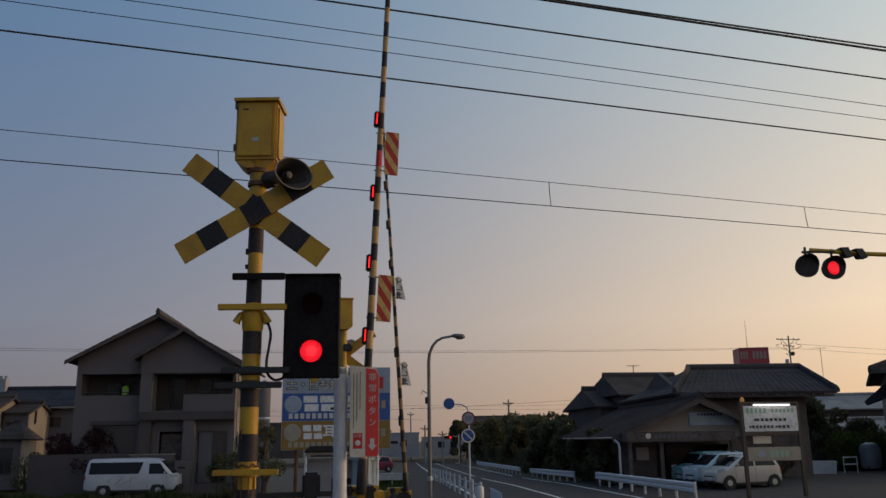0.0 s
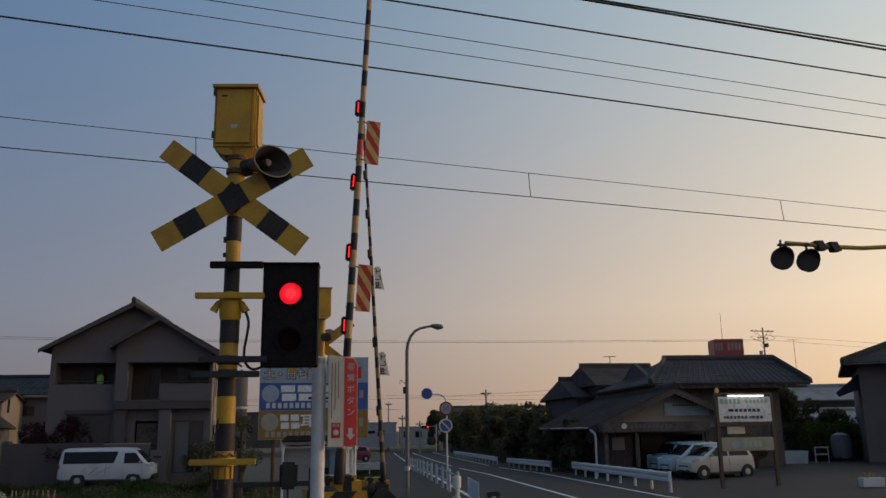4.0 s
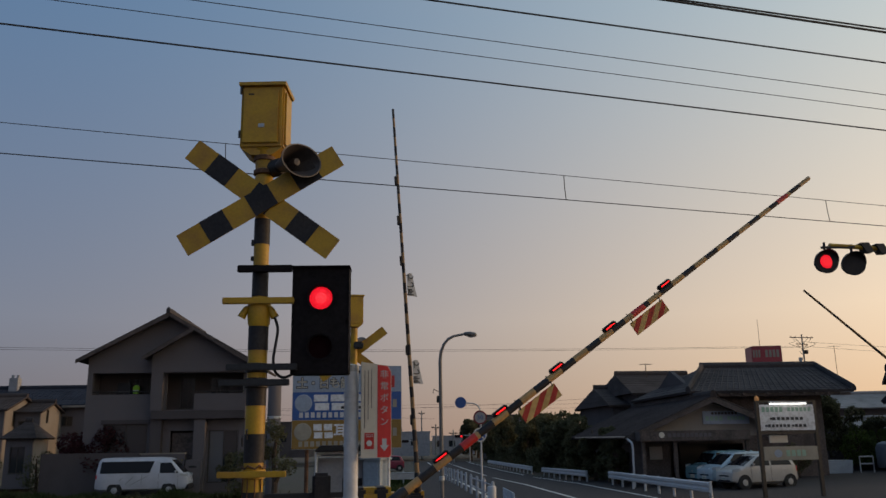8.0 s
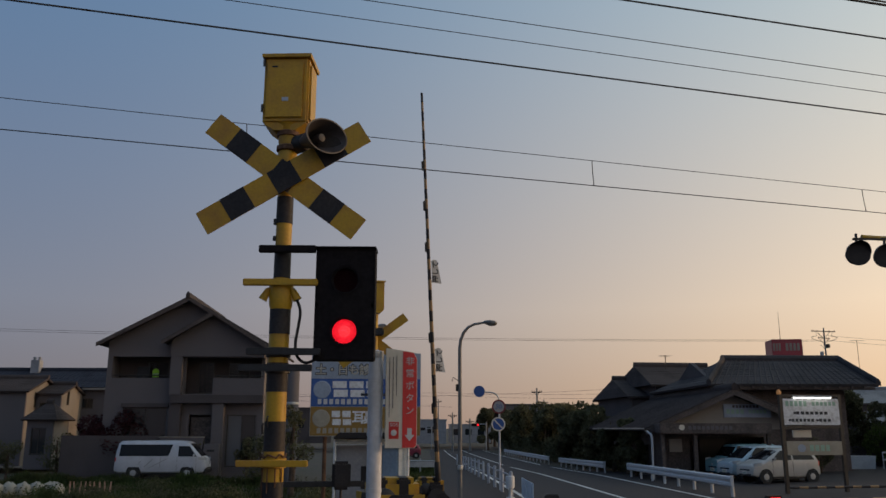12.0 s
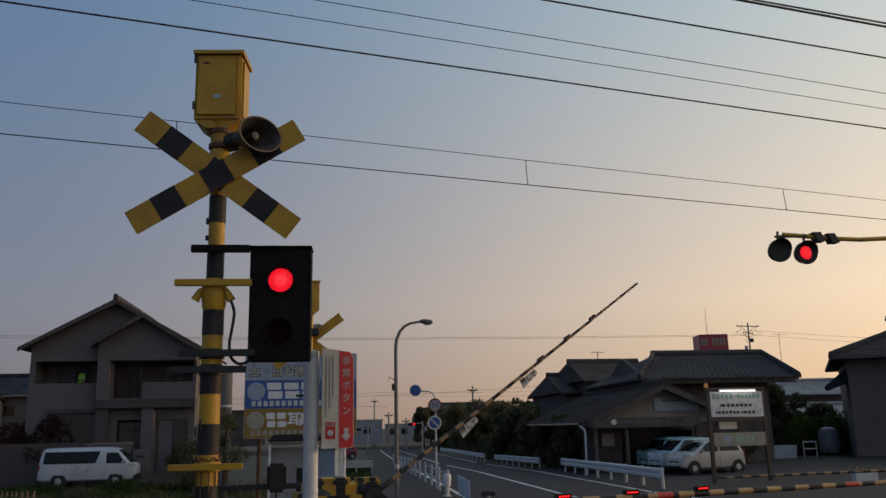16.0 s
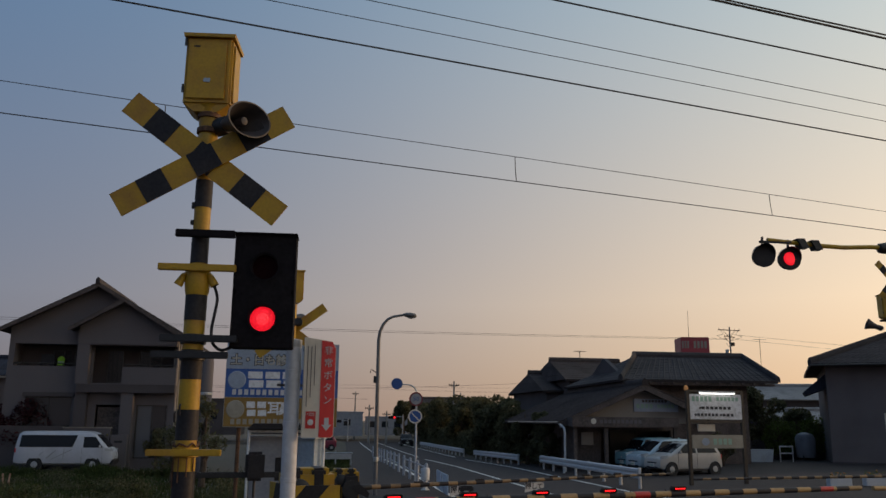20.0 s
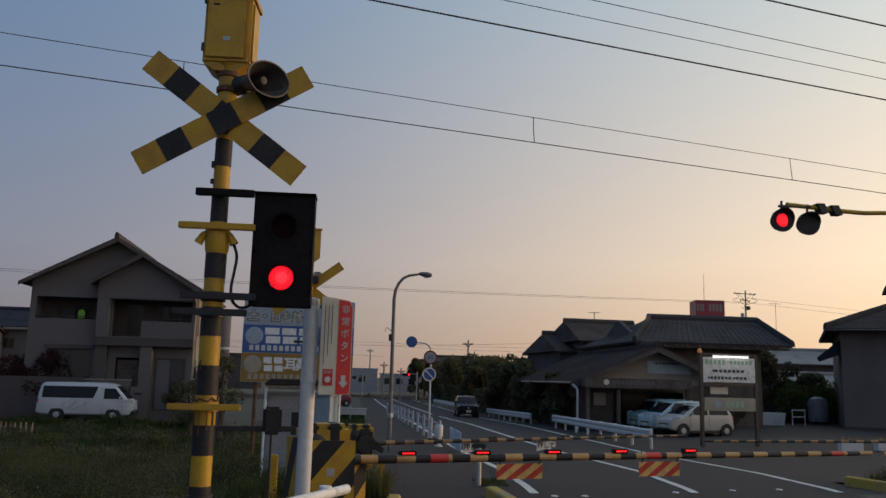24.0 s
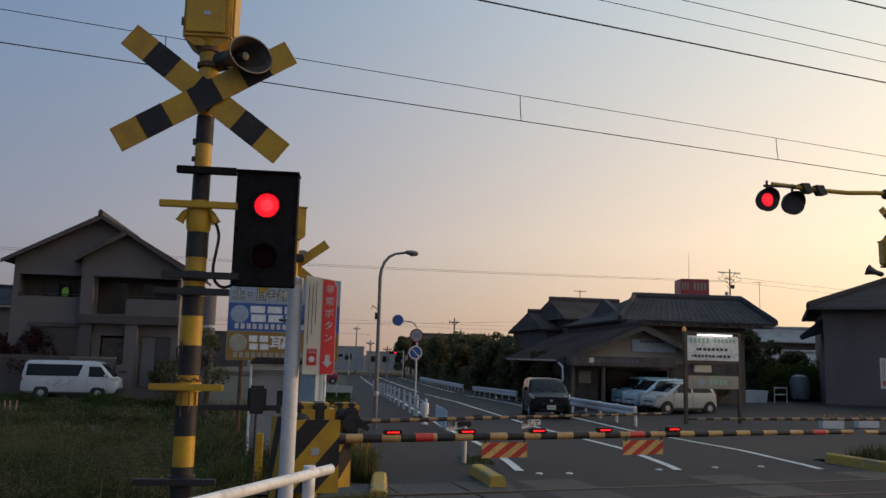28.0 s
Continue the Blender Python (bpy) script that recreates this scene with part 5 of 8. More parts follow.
# ---- utility poles and far wires ----
def utility_pole(x, y, top, label, arms=2, yaw=0, reach=0.6, drum=False):
    u = empty("utility_pole", pose(x, y, gz(x, y), 0, 0, yaw), label, "utility pole", "utility poles")
    part("pole", cyl(B(), (0, 0, -0.5), (0, 0, top), 0.16, 0.09, 12), CONCRETE, u, smooth=True)
    for k in range(arms):
        z = top - 0.45 - 0.9 * k
        w = reach * (1 - 0.25 * k)
        a = part("cross_arm", box(B(), (-w, -0.05, -0.05), (w, 0.05, 0.05), 0.01), DARKSTEEL, u, m=pose(0, 0.1, z, 0, 0, 25 * k))
        for xx in (-0.92, -0.5, 0.5, 0.92):
            part("insulator", lathe(B(), [(0.03, 0), (0.05, 0.04), (0.035, 0.07), (0.045, 0.10), (0.02, 0.14)], 8), DARKSTEEL, a, m=pose(xx * w, 0, 0.05))
        part("arm_brace", cyl(B(), (w * 0.6, 0.1, z), (0, 0.1, z - w * 0.55), 0.03, seg=6), DARKSTEEL, u)
        part("arm_brace", cyl(B(), (-w * 0.6, 0.1, z), (0, 0.1, z - w * 0.55), 0.03, seg=6), DARKSTEEL, u)
    if drum:
        part("transformer", lathe(B(), [(0.05, -0.02), (0.27, 0), (0.27, 0.75), (0.2, 0.82)], 14), GALV, u, m=pose(-0.5, 0, top - 3.9), smooth=True)
        part("platform", box(B(), (-0.9, -0.3, 0), (0.3, 0.3, 0.08)), DARKSTEEL, u, m=pose(0, 0, top - 4.05))
        part("switch_box", box(B(), (0.2, -0.2, 0), (0.6, 0.2, 0.5), 0.04), DARKSTEEL, u, m=pose(0, 0, top - 2.6))
        for s in (-1, 1):
            part("jumper_wire", tube(B(), bent([(s * reach * 0.9, 0, top - 0.3), (s * reach * 0.6, 0, top - 1.0), (s * reach * 1.1, 0, top - 1.3), (s * 0.2, 0, top - 1.9)]), 0.025, 5), WIRE, u)
    return u


utility_pole(50.2, 108, 15.3, "concrete utility pole with cross arms and insulators", 3, 10, 1.75, True)
utility_pole(0.6, 150, 8.2, "far concrete utility pole beside the street", 1, 5)
utility_pole(11.2, 97, 7.4, "far concrete utility pole among the trees", 1)
utility_pole(14.9, 118, 6.6, "far concrete utility pole among the trees", 1)
utility_pole(2.2, 118, 5.2, "far utility pole beside the street", 1)
utility_pole(4.6, 118, 4.4, "far utility pole beside the street", 1)
utility_pole(-4.0, 130, 6.6, "far utility pole behind the billboard", 1)
for (xa, ya, za), (xb, yb, zb) in (((-95, 80, 12.5), (50, 108, 13.0)), ((-95, 80, 12.25), (50, 108, 12.85)), ((-95, 79, 10.0), (2, 118, 4.6)), ((50, 108, 13.6), (120, 118, 12.5)), ((50, 108, 13.0), (120, 118, 11.6)), ((-60, 150, 9.0), (0.6, 150, 7.9)), ((0.6, 150, 7.9), (60, 140, 9)), ((0.6, 150, 7.4), (60, 140, 8.0)), ((-40, 120, 6.5), (30, 112, 7.2))):
    pts = [(xa + (xb - xa) * k / 12, ya + (yb - ya) * k / 12, za + (zb - za) * k / 12 - 0.9 * math.sin(math.pi * k / 12)) for k in range(13)]
    thing("power_line", tube(B(), pts, 0.016, 5), WIRE, "thin far power line between poles", "power line", group="far power lines")


def far_signal(x, y, z, lit):
    t = empty("traffic_light", pose(x, y, gz(x, y)), "far traffic light on a pole arm", "traffic light", "traffic lights")
    part("pole", cyl(B(), (1.6, 0, -0.2), (1.6, 0, z + 0.4), 0.08, seg=8), GALV, t)
    part("arm", cyl(B(), (1.6, 0, z + 0.1), (-0.6, 0, z + 0.1), 0.05, seg=8), GALV, t)
    h = part("housing", box(B(), (-0.6, -0.15, z - 0.22), (0.6, 0.1, z + 0.22), 0.08), DARKSTEEL, t)
    for k, xx in enumerate((-0.38, 0, 0.38)):
        part("lens", lathe(B(), [(0.15, 0), (0.14, 0.02), (0.02, 0.03)], 14, 0, pose(xx, -0.15, z, 90, 0, 0)), LEDRED if k == lit else DIMRED, h)


far_signal(5.7, 124.5, 3.6, 2)
far_signal(-2.2, 135, 3.0, -1)

# ---- buildings ----
def wall_with(bm, x0, x1, z0, z1, y, openings, t=0.15, mat=0):
    """A wall in the xz plane with its face at y, t thick towards +y, and holes (x0, x1, z0, z1)."""
    xs = sorted({x0, x1, *[v for o in openings for v in o[:2]]})
    zs = sorted({z0, z1, *[v for o in openings for v in o[2:]]})
    for za, zb in zip(zs, zs[1:]):
        run = None
        for xa, xb in list(zip(xs, xs[1:])) + [(None, None)]:
            hole = xa is None or any(o[0] - 1e-6 <= xa and xb <= o[1] + 1e-6 and o[2] - 1e-6 <= za and zb <= o[3] + 1e-6 for o in openings)
            if not hole:
                run = (run[0], xb) if run else (xa, xb)
            if hole and run:
                box(bm, (run[0], y, za), (run[1], y + t, zb), mat=mat)
                run = None
    bmesh.ops.remove_doubles(bm, verts=bm.verts[:], dist=1e-4)
    return bm


FROST = glass("frosted_pane", (0.10, 0.105, 0.12), 0.35)


def window(parent, x0, x1, z0, z1, y, panes=2, curtain=False, m=None, mat=None):
    mat = mat or ALU
    bm = B()
    f = 0.05
    for a, b, c, d in ((x0, x1, z0, z0 + f), (x0, x1, z1 - f, z1), (x0, x0 + f, z0 + f, z1 - f), (x1 - f, x1, z0 + f, z1 - f)):
        box(bm, (a, y - 0.02, c), (b, y + 0.06, d))
    fr = part("window_frame", bm, mat, parent, m=m)
    w = (x1 - x0 - 2 * f) / panes
    for k in range(panes):
        a = x0 + f + k * w
        part("pane", box(B(), (a + 0.015, y + 0.02, z0 + f), (a + w - 0.015, y + 0.03, z1 - f)), FROST if curtain and k % 2 == 0 else GLASS, fr)
        if k:
            part("mullion", box(B(), (a - 0.02, y, z0 + f), (a + 0.02, y + 0.045, z1 - f)), mat, fr)
    part("sill", box(B(), (x0 - 0.04, y - 0.06, z0 - 0.04), (x1 + 0.04, y + 0.02, z0), 0.006), mat, fr)
    if curtain:
        bm = B()
        n = 14
        for k in range(n):
            a = x0 + f + (x1 - x0 - 2 * f) * k / n
            box(bm, (a, y + 0.09 + 0.02 * (k % 2), z0 + f), (a + (x1 - x0 - 2 * f) / n, y + 0.11 + 0.02 * (k % 2), z1 - f))
        part("curtain", bm, CURTAIN, fr)
    return fr


def roof_plane(parent, a, b, c, d, courses, mat, ribs=0.0, thick=0.10):
    """A roof slope from eave a-b up to ridge d-c, laid in overlapping courses."""
    a, b, c, d = (Vector(v) for v in (a, b, c, d))
    n = (b - a).cross(d - a).normalized()
    if n.z < 0:
        n = -n
    bm = B()
    lo = [bm.verts.new(p - n * thick) for p in (a, b, c, d)]
    hi = [bm.verts.new(p) for p in (a, b, c, d)]
    fs = [bm.faces.new(lo), bm.faces.new(hi)] + [bm.faces.new((lo[i], lo[(i + 1) % 4], hi[(i + 1) % 4], hi[i])) for i in range(4) if (hi[i].co - hi[(i + 1) % 4].co).length > 1e-4]
    bmesh.ops.recalc_face_normals(bm, faces=bm.faces[:])
    slab = part("roof_slope", bm, mat, parent)
    for i in range(courses):
        f0, f1 = i / courses, min(1.0, (i + 1.12) / courses)
        p, q, r, s = a.lerp(d, f0), b.lerp(c, f0), b.lerp(c, f1), a.lerp(d, f1)
        bm = B()
        v = [bm.verts.new(w) for w in (p + n * 0.002, q + n * 0.002, r + n * 0.002, s + n * 0.002, p + n * 0.020, q + n * 0.020, r + n * 0.006, s + n * 0.006)]
        for k in ((0, 1, 5, 4), (4, 5, 6, 7), (0, 4, 7, 3), (1, 2, 6, 5)):
            bm.faces.new([v[j] for j in k])
        part("tile_course", bm, mat, slab)
    if ribs:
        L = (b - a).length
        count = int(L / ribs)
        bm = B()
        for k in range(count + 1):
            f = k / count
            p, q = a.lerp(b, f), d.lerp(c, f)
            if (d - c).length < 1e-3 and 0 < f < 1:
                pass
            e, sd = (q - p), (b - a).normalized() * 0.035
            w = [bm.verts.new(u) for u in (p - sd + n * 0.02, p + n * 0.052, p + sd + n * 0.02, q - sd + n * 0.02, q + n * 0.045, q + sd + n * 0.02)]
            for j in ((0, 1, 4, 3), (1, 2, 5, 4), (0, 2, 1)):
                bm.faces.new([w[i] for i in j])
        part("tile_ribs", bm, mat, slab)
    return slab


def ridge(parent, a, b, mat, r=0.13):
    bm = B()
    a, b = Vector(a), Vector(b)
    d = (b - a).normalized()
    side = d.cross(Vector((0, 0, 1))).normalized()
    out = [(-r, -0.05), (-r, 0.1), (-r * 0.6, 0.2), (0, 0.25), (r * 0.6, 0.2), (r, 0.1), (r, -0.05)]
    one = [bm.verts.new(a + side * u + Vector((0, 0, v))) for u, v in out]
    two = [bm.verts.new(b + side * u + Vector((0, 0, v))) for u, v in out]
    bm.faces.new(one), bm.faces.new(two[::-1])
    for k in range(len(out) - 1):
        bm.faces.new((one[k], two[k], two[k + 1], one[k + 1]))
    bmesh.ops.recalc_face_normals(bm, faces=bm.faces[:])
    return part("ridge_cap", bm, mat, parent)


def gable_wall(parent, pts, y, t, mat, name="gable_wall"):
    return part(name, prism(B(), pts, y, y + t, "y"), mat, parent)


ROOFPALE = material("pale_sheet_roof", (0.22, 0.22, 0.23), 0.6, 0.2, 0.1, 18, 0.15, 0.8, 0.1)
# two-storey house past the field; its own x runs along the front, y to the back
HX, HY, HZ = -13.3, 44.6, -0.65
H = empty("house", pose(HX, HY, HZ, 0, 0, 3), "two-storey grey stucco house with twin gables and balconies", "house")
z = lambda v: v - HZ
front = [(-3.55, -0.45, z(4.19), z(5.24)), (0.05, 1.55, z(3.42), z(5.28)), (1.55, 3.85, z(4.19), z(5.28)), (-2.85, -0.75, z(0.6), z(2.75)), (0.35, 1.5, z(-0.3), z(2.4)), (2.2, 3.65, z(-0.1), z(2.4))]
part("front_wall", wall_with(B(), -3.8, 3.95, 0, z(5.6), 0, front, 0.2), STUCCO, H)
part("back_wall", box(B(), (-3.8, 8.0, 0), (3.95, 8.2, z(5.6))), STUCCO, H)
part("side_wall", box(B(), (-3.8, 0.2, 0), (-3.6, 8.0, z(5.6))), STUCCO, H)
bm = B()
side_openings = [(0.9, 1.5, z(3.6), z(5.0)), (2.4, 3.6, z(3.9), z(5.0)), (0.9, 1.5, z(0.8), z(2.4)), (3.0, 4.4, z(1.0), z(2.3))]
wall_with(bm, 0.2, 8.0, 0, z(5.6), 0, side_openings, 0.2)
# paler than the other walls, the low sun on this side painted in
part("side_wall", bm, STUCCO_W, H, "stucco side wall painted paler as if sunlit", m=pose(3.95, 0, 0, 0, 0, 90))
for o in side_openings:
    window(H, *o, 0.08, 1, m=pose(3.95, 0, 0, 0, 0, 90))
part("floor_slab", box(B(), (-3.6, 0.2, z(3.2)), (3.75, 8.0, z(3.4))), STUCCO, H)
# darker stucco at the back of the recesses, their shade put into the colour
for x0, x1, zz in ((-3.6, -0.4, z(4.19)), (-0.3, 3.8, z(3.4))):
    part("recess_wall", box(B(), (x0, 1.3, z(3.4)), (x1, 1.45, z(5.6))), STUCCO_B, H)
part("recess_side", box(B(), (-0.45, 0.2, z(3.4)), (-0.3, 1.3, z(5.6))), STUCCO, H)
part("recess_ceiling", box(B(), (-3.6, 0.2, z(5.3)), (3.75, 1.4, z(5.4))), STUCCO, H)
window(H, -2.2, -1.1, z(3.45), z(5.1), 1.28, 2, True)
window(H, 1.9, 3.0, z(3.6), z(5.1), 1.28, 2)
window(H, 0.4, 1.2, z(3.5), z(5.1), 1.28, 1)
window(H, -2.85, -0.75, z(0.6), z(2.75), 0.08, 2)
window(H, 2.2, 3.65, z(-0.1), z(2.4), 0.08, 2, True)
part("door", box(B(), (0.4, 0.25, 0.2), (1.45, 0.32, z(2.3)), 0.01), TIMBER, H)
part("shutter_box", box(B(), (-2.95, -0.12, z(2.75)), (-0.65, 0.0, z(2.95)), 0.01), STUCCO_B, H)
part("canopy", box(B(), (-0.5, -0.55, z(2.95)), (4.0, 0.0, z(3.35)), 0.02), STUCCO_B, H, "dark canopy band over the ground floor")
part("porch_pillar", box(B(), (1.55, -0.45, 0), (2.1, 0.0, z(2.95)), 0.01), STUCCO, H)
part("porch_pillar", box(B(), (-0.55, -0.4, 0), (0.0, 0.0, z(2.95)), 0.01), STUCCO_B, H)
part("balcony_wall", box(B(), (1.45, -0.25, z(3.36)), (3.97, -0.1, z(4.19)), 0.02), STUCCO, H, "grey balcony parapet")
part("balcony_rail", cyl(B(), (-3.5, -0.02, z(4.32)), (-0.45, -0.02, z(4.32)), 0.025, seg=8), ALU, H)
for k in range(5):
    part("rail_stand", cyl(B(), (-3.4 + 0.7 * k, -0.02, z(4.19)), (-3.4 + 0.7 * k, -0.02, z(4.32)), 0.015, seg=6), ALU, H)
part("balcony_rail", cyl(B(), (1.5, -0.18, z(4.3)), (3.9, -0.18, z(4.3)), 0.025, seg=8), ALU, H)
part("downpipe", cyl(B(), (4.02, 0.35, 0), (4.02, 0.35, z(5.5)), 0.04, seg=8), STUCCO_W, H)
part("downpipe", cyl(B(), (4.02, 1.9, 0), (4.02, 1.9, z(5.5)), 0.04, seg=8), STUCCO_W, H)
gable_wall(H, [(-3.8, z(5.6)), (3.95, z(5.6)), (3.95, z(5.90)), (0.06, z(8.11)), (-3.8, z(6.0))], 0.0, 0.2, STUCCO)
gable_wall(H, [(-3.8, z(5.6)), (3.95, z(5.6)), (3.95, z(5.88)), (0.06, z(8.09)), (-3.8, z(5.98))], 8.0, 0.2, STUCCO, "back_gable_wall")
gable_wall(H, [(-0.62, z(5.25)), (3.95, z(5.25)), (3.95, z(5.84)), (1.4, z(7.35)), (-0.62, z(6.06))], -0.45, 0.42, STUCCO, "front_gable_wall")
part("gable_pillar", box(B(), (-0.62, -0.43, z(3.36)), (-0.05, -0.03, z(5.25)), 0.01), STUCCO, H)
# soffit darker than the gable above, shade underneath painted in
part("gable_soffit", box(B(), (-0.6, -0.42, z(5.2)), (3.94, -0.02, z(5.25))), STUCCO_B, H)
AP = (0.06, z(8.22))
roof_plane(H, (-4.25, 8.6, z(5.86)), (-4.25, -0.6, z(5.86)), (AP[0], -0.6, AP[1]), (AP[0], 8.6, AP[1]), 14, ROOFTILE)
roof_plane(H, (4.45, -0.6, z(5.72)), (4.45, 8.6, z(5.72)), (AP[0], 8.6, AP[1]), (AP[0], -0.6, AP[1]), 14, ROOFTILE)
ridge(H, (AP[0], -0.7, AP[1]), (AP[0], 8.7, AP[1]), ROOFTILE, 0.1)
roof_plane(H, (-1.0, 1.5, z(5.95)), (-1.0, -1.0, z(5.95)), (1.4, -1.0, z(7.46)), (1.4, 1.5, z(7.46)), 10, ROOFTILE)
roof_plane(H, (4.4, -1.0, z(5.68)), (4.4, 1.5, z(5.68)), (1.4, 1.5, z(7.46)), (1.4, -1.0, z(7.46)), 10, ROOFTILE)
for pa, pb, yy in (((-4.25, 5.80), (0.06, 8.16), -0.62), ((0.06, 8.16), (4.45, 5.66), -0.62), ((-1.0, 5.89), (1.4, 7.40), -1.02), ((1.4, 7.40), (4.4, 5.62), -1.02)):
    part("barge_board", prism(B(), [(pa[0], z(pa[1]) - 0.12), (pa[0], z(pa[1]) + 0.05), (pb[0], z(pb[1]) + 0.05), (pb[0], z(pb[1]) - 0.2)], yy, yy + 0.04, "y"), TIMBER, H)
jacket = empty("hanging_jacket", pose(-15.05, 45.55, 4.5) @ Matrix.Scale(0.72, 4), "bright yellow-green safety jacket hung on the balcony", "jacket")
HIVIS = material("yellow_green_cloth", (0.35, 0.75, 0.06), 0.8, 0, 0.08, 20, 0.1, 5, 0.1)
part("body", prism(B(), [(-0.2, -0.3), (0.2, -0.3), (0.23, 0.15), (0.1, 0.3), (-0.1, 0.3), (-0.23, 0.15)], -0.05, 0.05, "y"), HIVIS, jacket)
part("hanger", tube(B(), [(-0.2, 0, 0.22), (0, 0, 0.33), (0.2, 0, 0.22)], 0.012, 6), WHITE, jacket)
part("grey_band", box(B(), (-0.205, -0.056, -0.1), (0.205, -0.05, -0.04)), GALV, jacket)
cloth = thing("dark_washing", prism(B(), [(-0.35, -0.35), (0.3, -0.4), (0.33, 0.3), (-0.3, 0.32)], -0.03, 0.03, "y"), DARKSTEEL, "dark washing hung on the balcony", "washing", pose(-15.65, 45.5, 4.5))

# garden wall, gate pier
gw = empty("garden_wall", pose(-14.5, 43.6, -0.7, 0, 0, 3), "grey rendered garden wall with a gate pier", "garden wall")
part("wall", box(B(), (0.5, 0, 0), (2.55, 0.15, 2.0), 0.02), STUCCO, gw)
part("coping", box(B(), (0.45, -0.03, 2.0), (2.6, 0.18, 2.06), 0.015), STUCCO_W, gw)
part("pier", box(B(), (2.62, -0.1, 0), (3.35, 0.25, 1.72), 0.02), STUCCO, gw)
part("letter_slot", box(B(), (2.8, -0.12, 1.35), (3.15, -0.1, 1.45)), DARKSTEEL, gw)
part("low_wall", box(B(), (-4.1, 0.05, 0), (0.45, 0.2, 2.1), 0.02), STUCCO_B, gw)


def simple_house(name, m, w, d, wall_h, rise, wall, roof, label, windows=(), along="x", courses=10, over=0.5, hip=0.0, ribs=0.0, ends=None):
    """A house with one pitched roof; its ridge runs along x or y; hip: how far the ridge ends stand in."""
    h = empty(name, m, label, "house", "houses of the street")
    holes = [wd for wd in windows]
    part("front_wall", wall_with(B(), -w / 2, w / 2, 0, wall_h, 0, holes, 0.15), wall, h)
    part("back_wall", box(B(), (-w / 2, d - 0.15, 0), (w / 2, d, wall_h)), wall, h)
    for x in (-w / 2, w / 2 - 0.15):
        part("side_wall", box(B(), (x, 0.15, 0), (x + 0.15, d - 0.15, wall_h)), ends or wall, h)
    for wd in holes:
        window(h, *wd, 0.05, 2)
    top = wall_h + rise
    x0, x1, y0, y1, e = -w / 2 - over, w / 2 + over, -over, d + over, wall_h - 0.05
    if along == "x":
        ym = d / 2
        ra, rb = (x0 + hip, ym, top), (x1 - hip, ym, top)
        roof_plane(h, (x0, y0, e), (x1, y0, e), rb, ra, courses, roof, ribs)
        roof_plane(h, (x1, y1, e), (x0, y1, e), ra, rb, 4, roof)
        if hip:
            roof_plane(h, (x0, y1, e), (x0, y0, e), ra, ra, 4, roof)
            roof_plane(h, (x1, y0, e), (x1, y1, e), rb, rb, courses, roof)
        else:
            for x in (-w / 2, w / 2 - 0.15):
                part("gable_wall", prism(B(), [(0, wall_h), (d, wall_h), (ym, top - 0.12)], x, x + 0.15, "x"), ends or wall, h)
    else:
        ra, rb = (0, y0 + hip, top), (0, y1 - hip, top)
        roof_plane(h, (x0, y1, e), (x0, y0, e), ra, rb, courses, roof, ribs)
        roof_plane(h, (x1, y0, e), (x1, y1, e), rb, ra, courses, roof, ribs)
        for y in (0, d - 0.15):
            part("gable_wall", prism(B(), [(-w / 2, wall_h), (w / 2, wall_h), (0, top - 0.12)], y, y + 0.15, "y"), wall, h)
    ridge(h, ra, rb, roof)
    return h


# restaurant with a tiled roof: front wing with its gable to the car park, tall main roof behind
G = -0.25
W1 = empty("restaurant", pose(0, 0, G), "old restaurant with tiled roofs and a pale front gable", "restaurant")
zz = lambda v: v - G
part("front_wall", wall_with(B(), 8.3, 13.6, 0, zz(1.75), 36.5, [(9.3, 12.3, 0.0, zz(1.45))], 0.2), TIMBER, W1, "dark timber front wall")
gable_wall(W1, [(8.6, zz(1.75)), (13.9, zz(1.75)), (13.9, zz(2.0)), (11.05, zz(3.12)), (8.6, zz(2.05))], 36.5, 0.2, STUCCO_W, "pale_gable")
part("inner_wall", box(B(), (8.4, 38.2, 0), (13.5, 38.35, zz(1.75))), TIMBER, W1)
part("door", box(B(), (10.2, 38.1, 0), (11.4, 38.2, zz(1.5)), 0.01), ALU, W1)
part("side_wall", box(B(), (8.3, 36.7, 0), (8.5, 47, zz(1.9))), TIMBER, W1)
part("side_wall", box(B(), (13.4, 36.7, 0), (13.6, 39, zz(1.9))), TIMBER, W1)
roof_plane(W1, (7.4, 48, zz(1.77)), (7.4, 35.9, zz(1.77)), (11.02, 35.9, zz(3.32)), (11.02, 48, zz(3.32)), 12, ROOFBROWN, 0.28)
roof_plane(W1, (14.3, 35.9, zz(1.90)), (14.3, 40, zz(1.90)), (11.02, 40, zz(3.32)), (11.02, 35.9, zz(3.32)), 12, ROOFBROWN, 0.28)
ridge(W1, (11.02, 35.8, zz(3.32)), (11.02, 48, zz(3.32)), ROOFBROWN, 0.12)
for pa, pb in (((7.4, 1.73), (11.02, 3.28)), ((11.02, 3.28), (14.3, 1.86))):
    part("barge_board", prism(B(), [(pa[0], zz(pa[1]) - 0.2), (pa[0], zz(pa[1]) + 0.03), (pb[0], zz(pb[1]) + 0.03), (pb[0], zz(pb[1]) - 0.2)], 35.85, 35.9, "y"), TIMBER, W1)
part("porch_canopy", box(B(), (7.75, 35.1, zz(1.58)), (12.1, 36.5, zz(1.98)), 0.03), TIMBER, W1, "dark timber canopy over the entrance")
part("canopy_mark", lathe(B(), [(0.11, 0), (0.11, 0.01), (0.01, 0.01)], 16, 0, pose(8.6, 35.09, zz(1.82), 90, 0, 0)), CREAM, W1)
bar_parts("canopy_writing", [(8.85, 10.6, zz(1.74), zz(1.88), 10)], 35.095, STUCCO, W1)
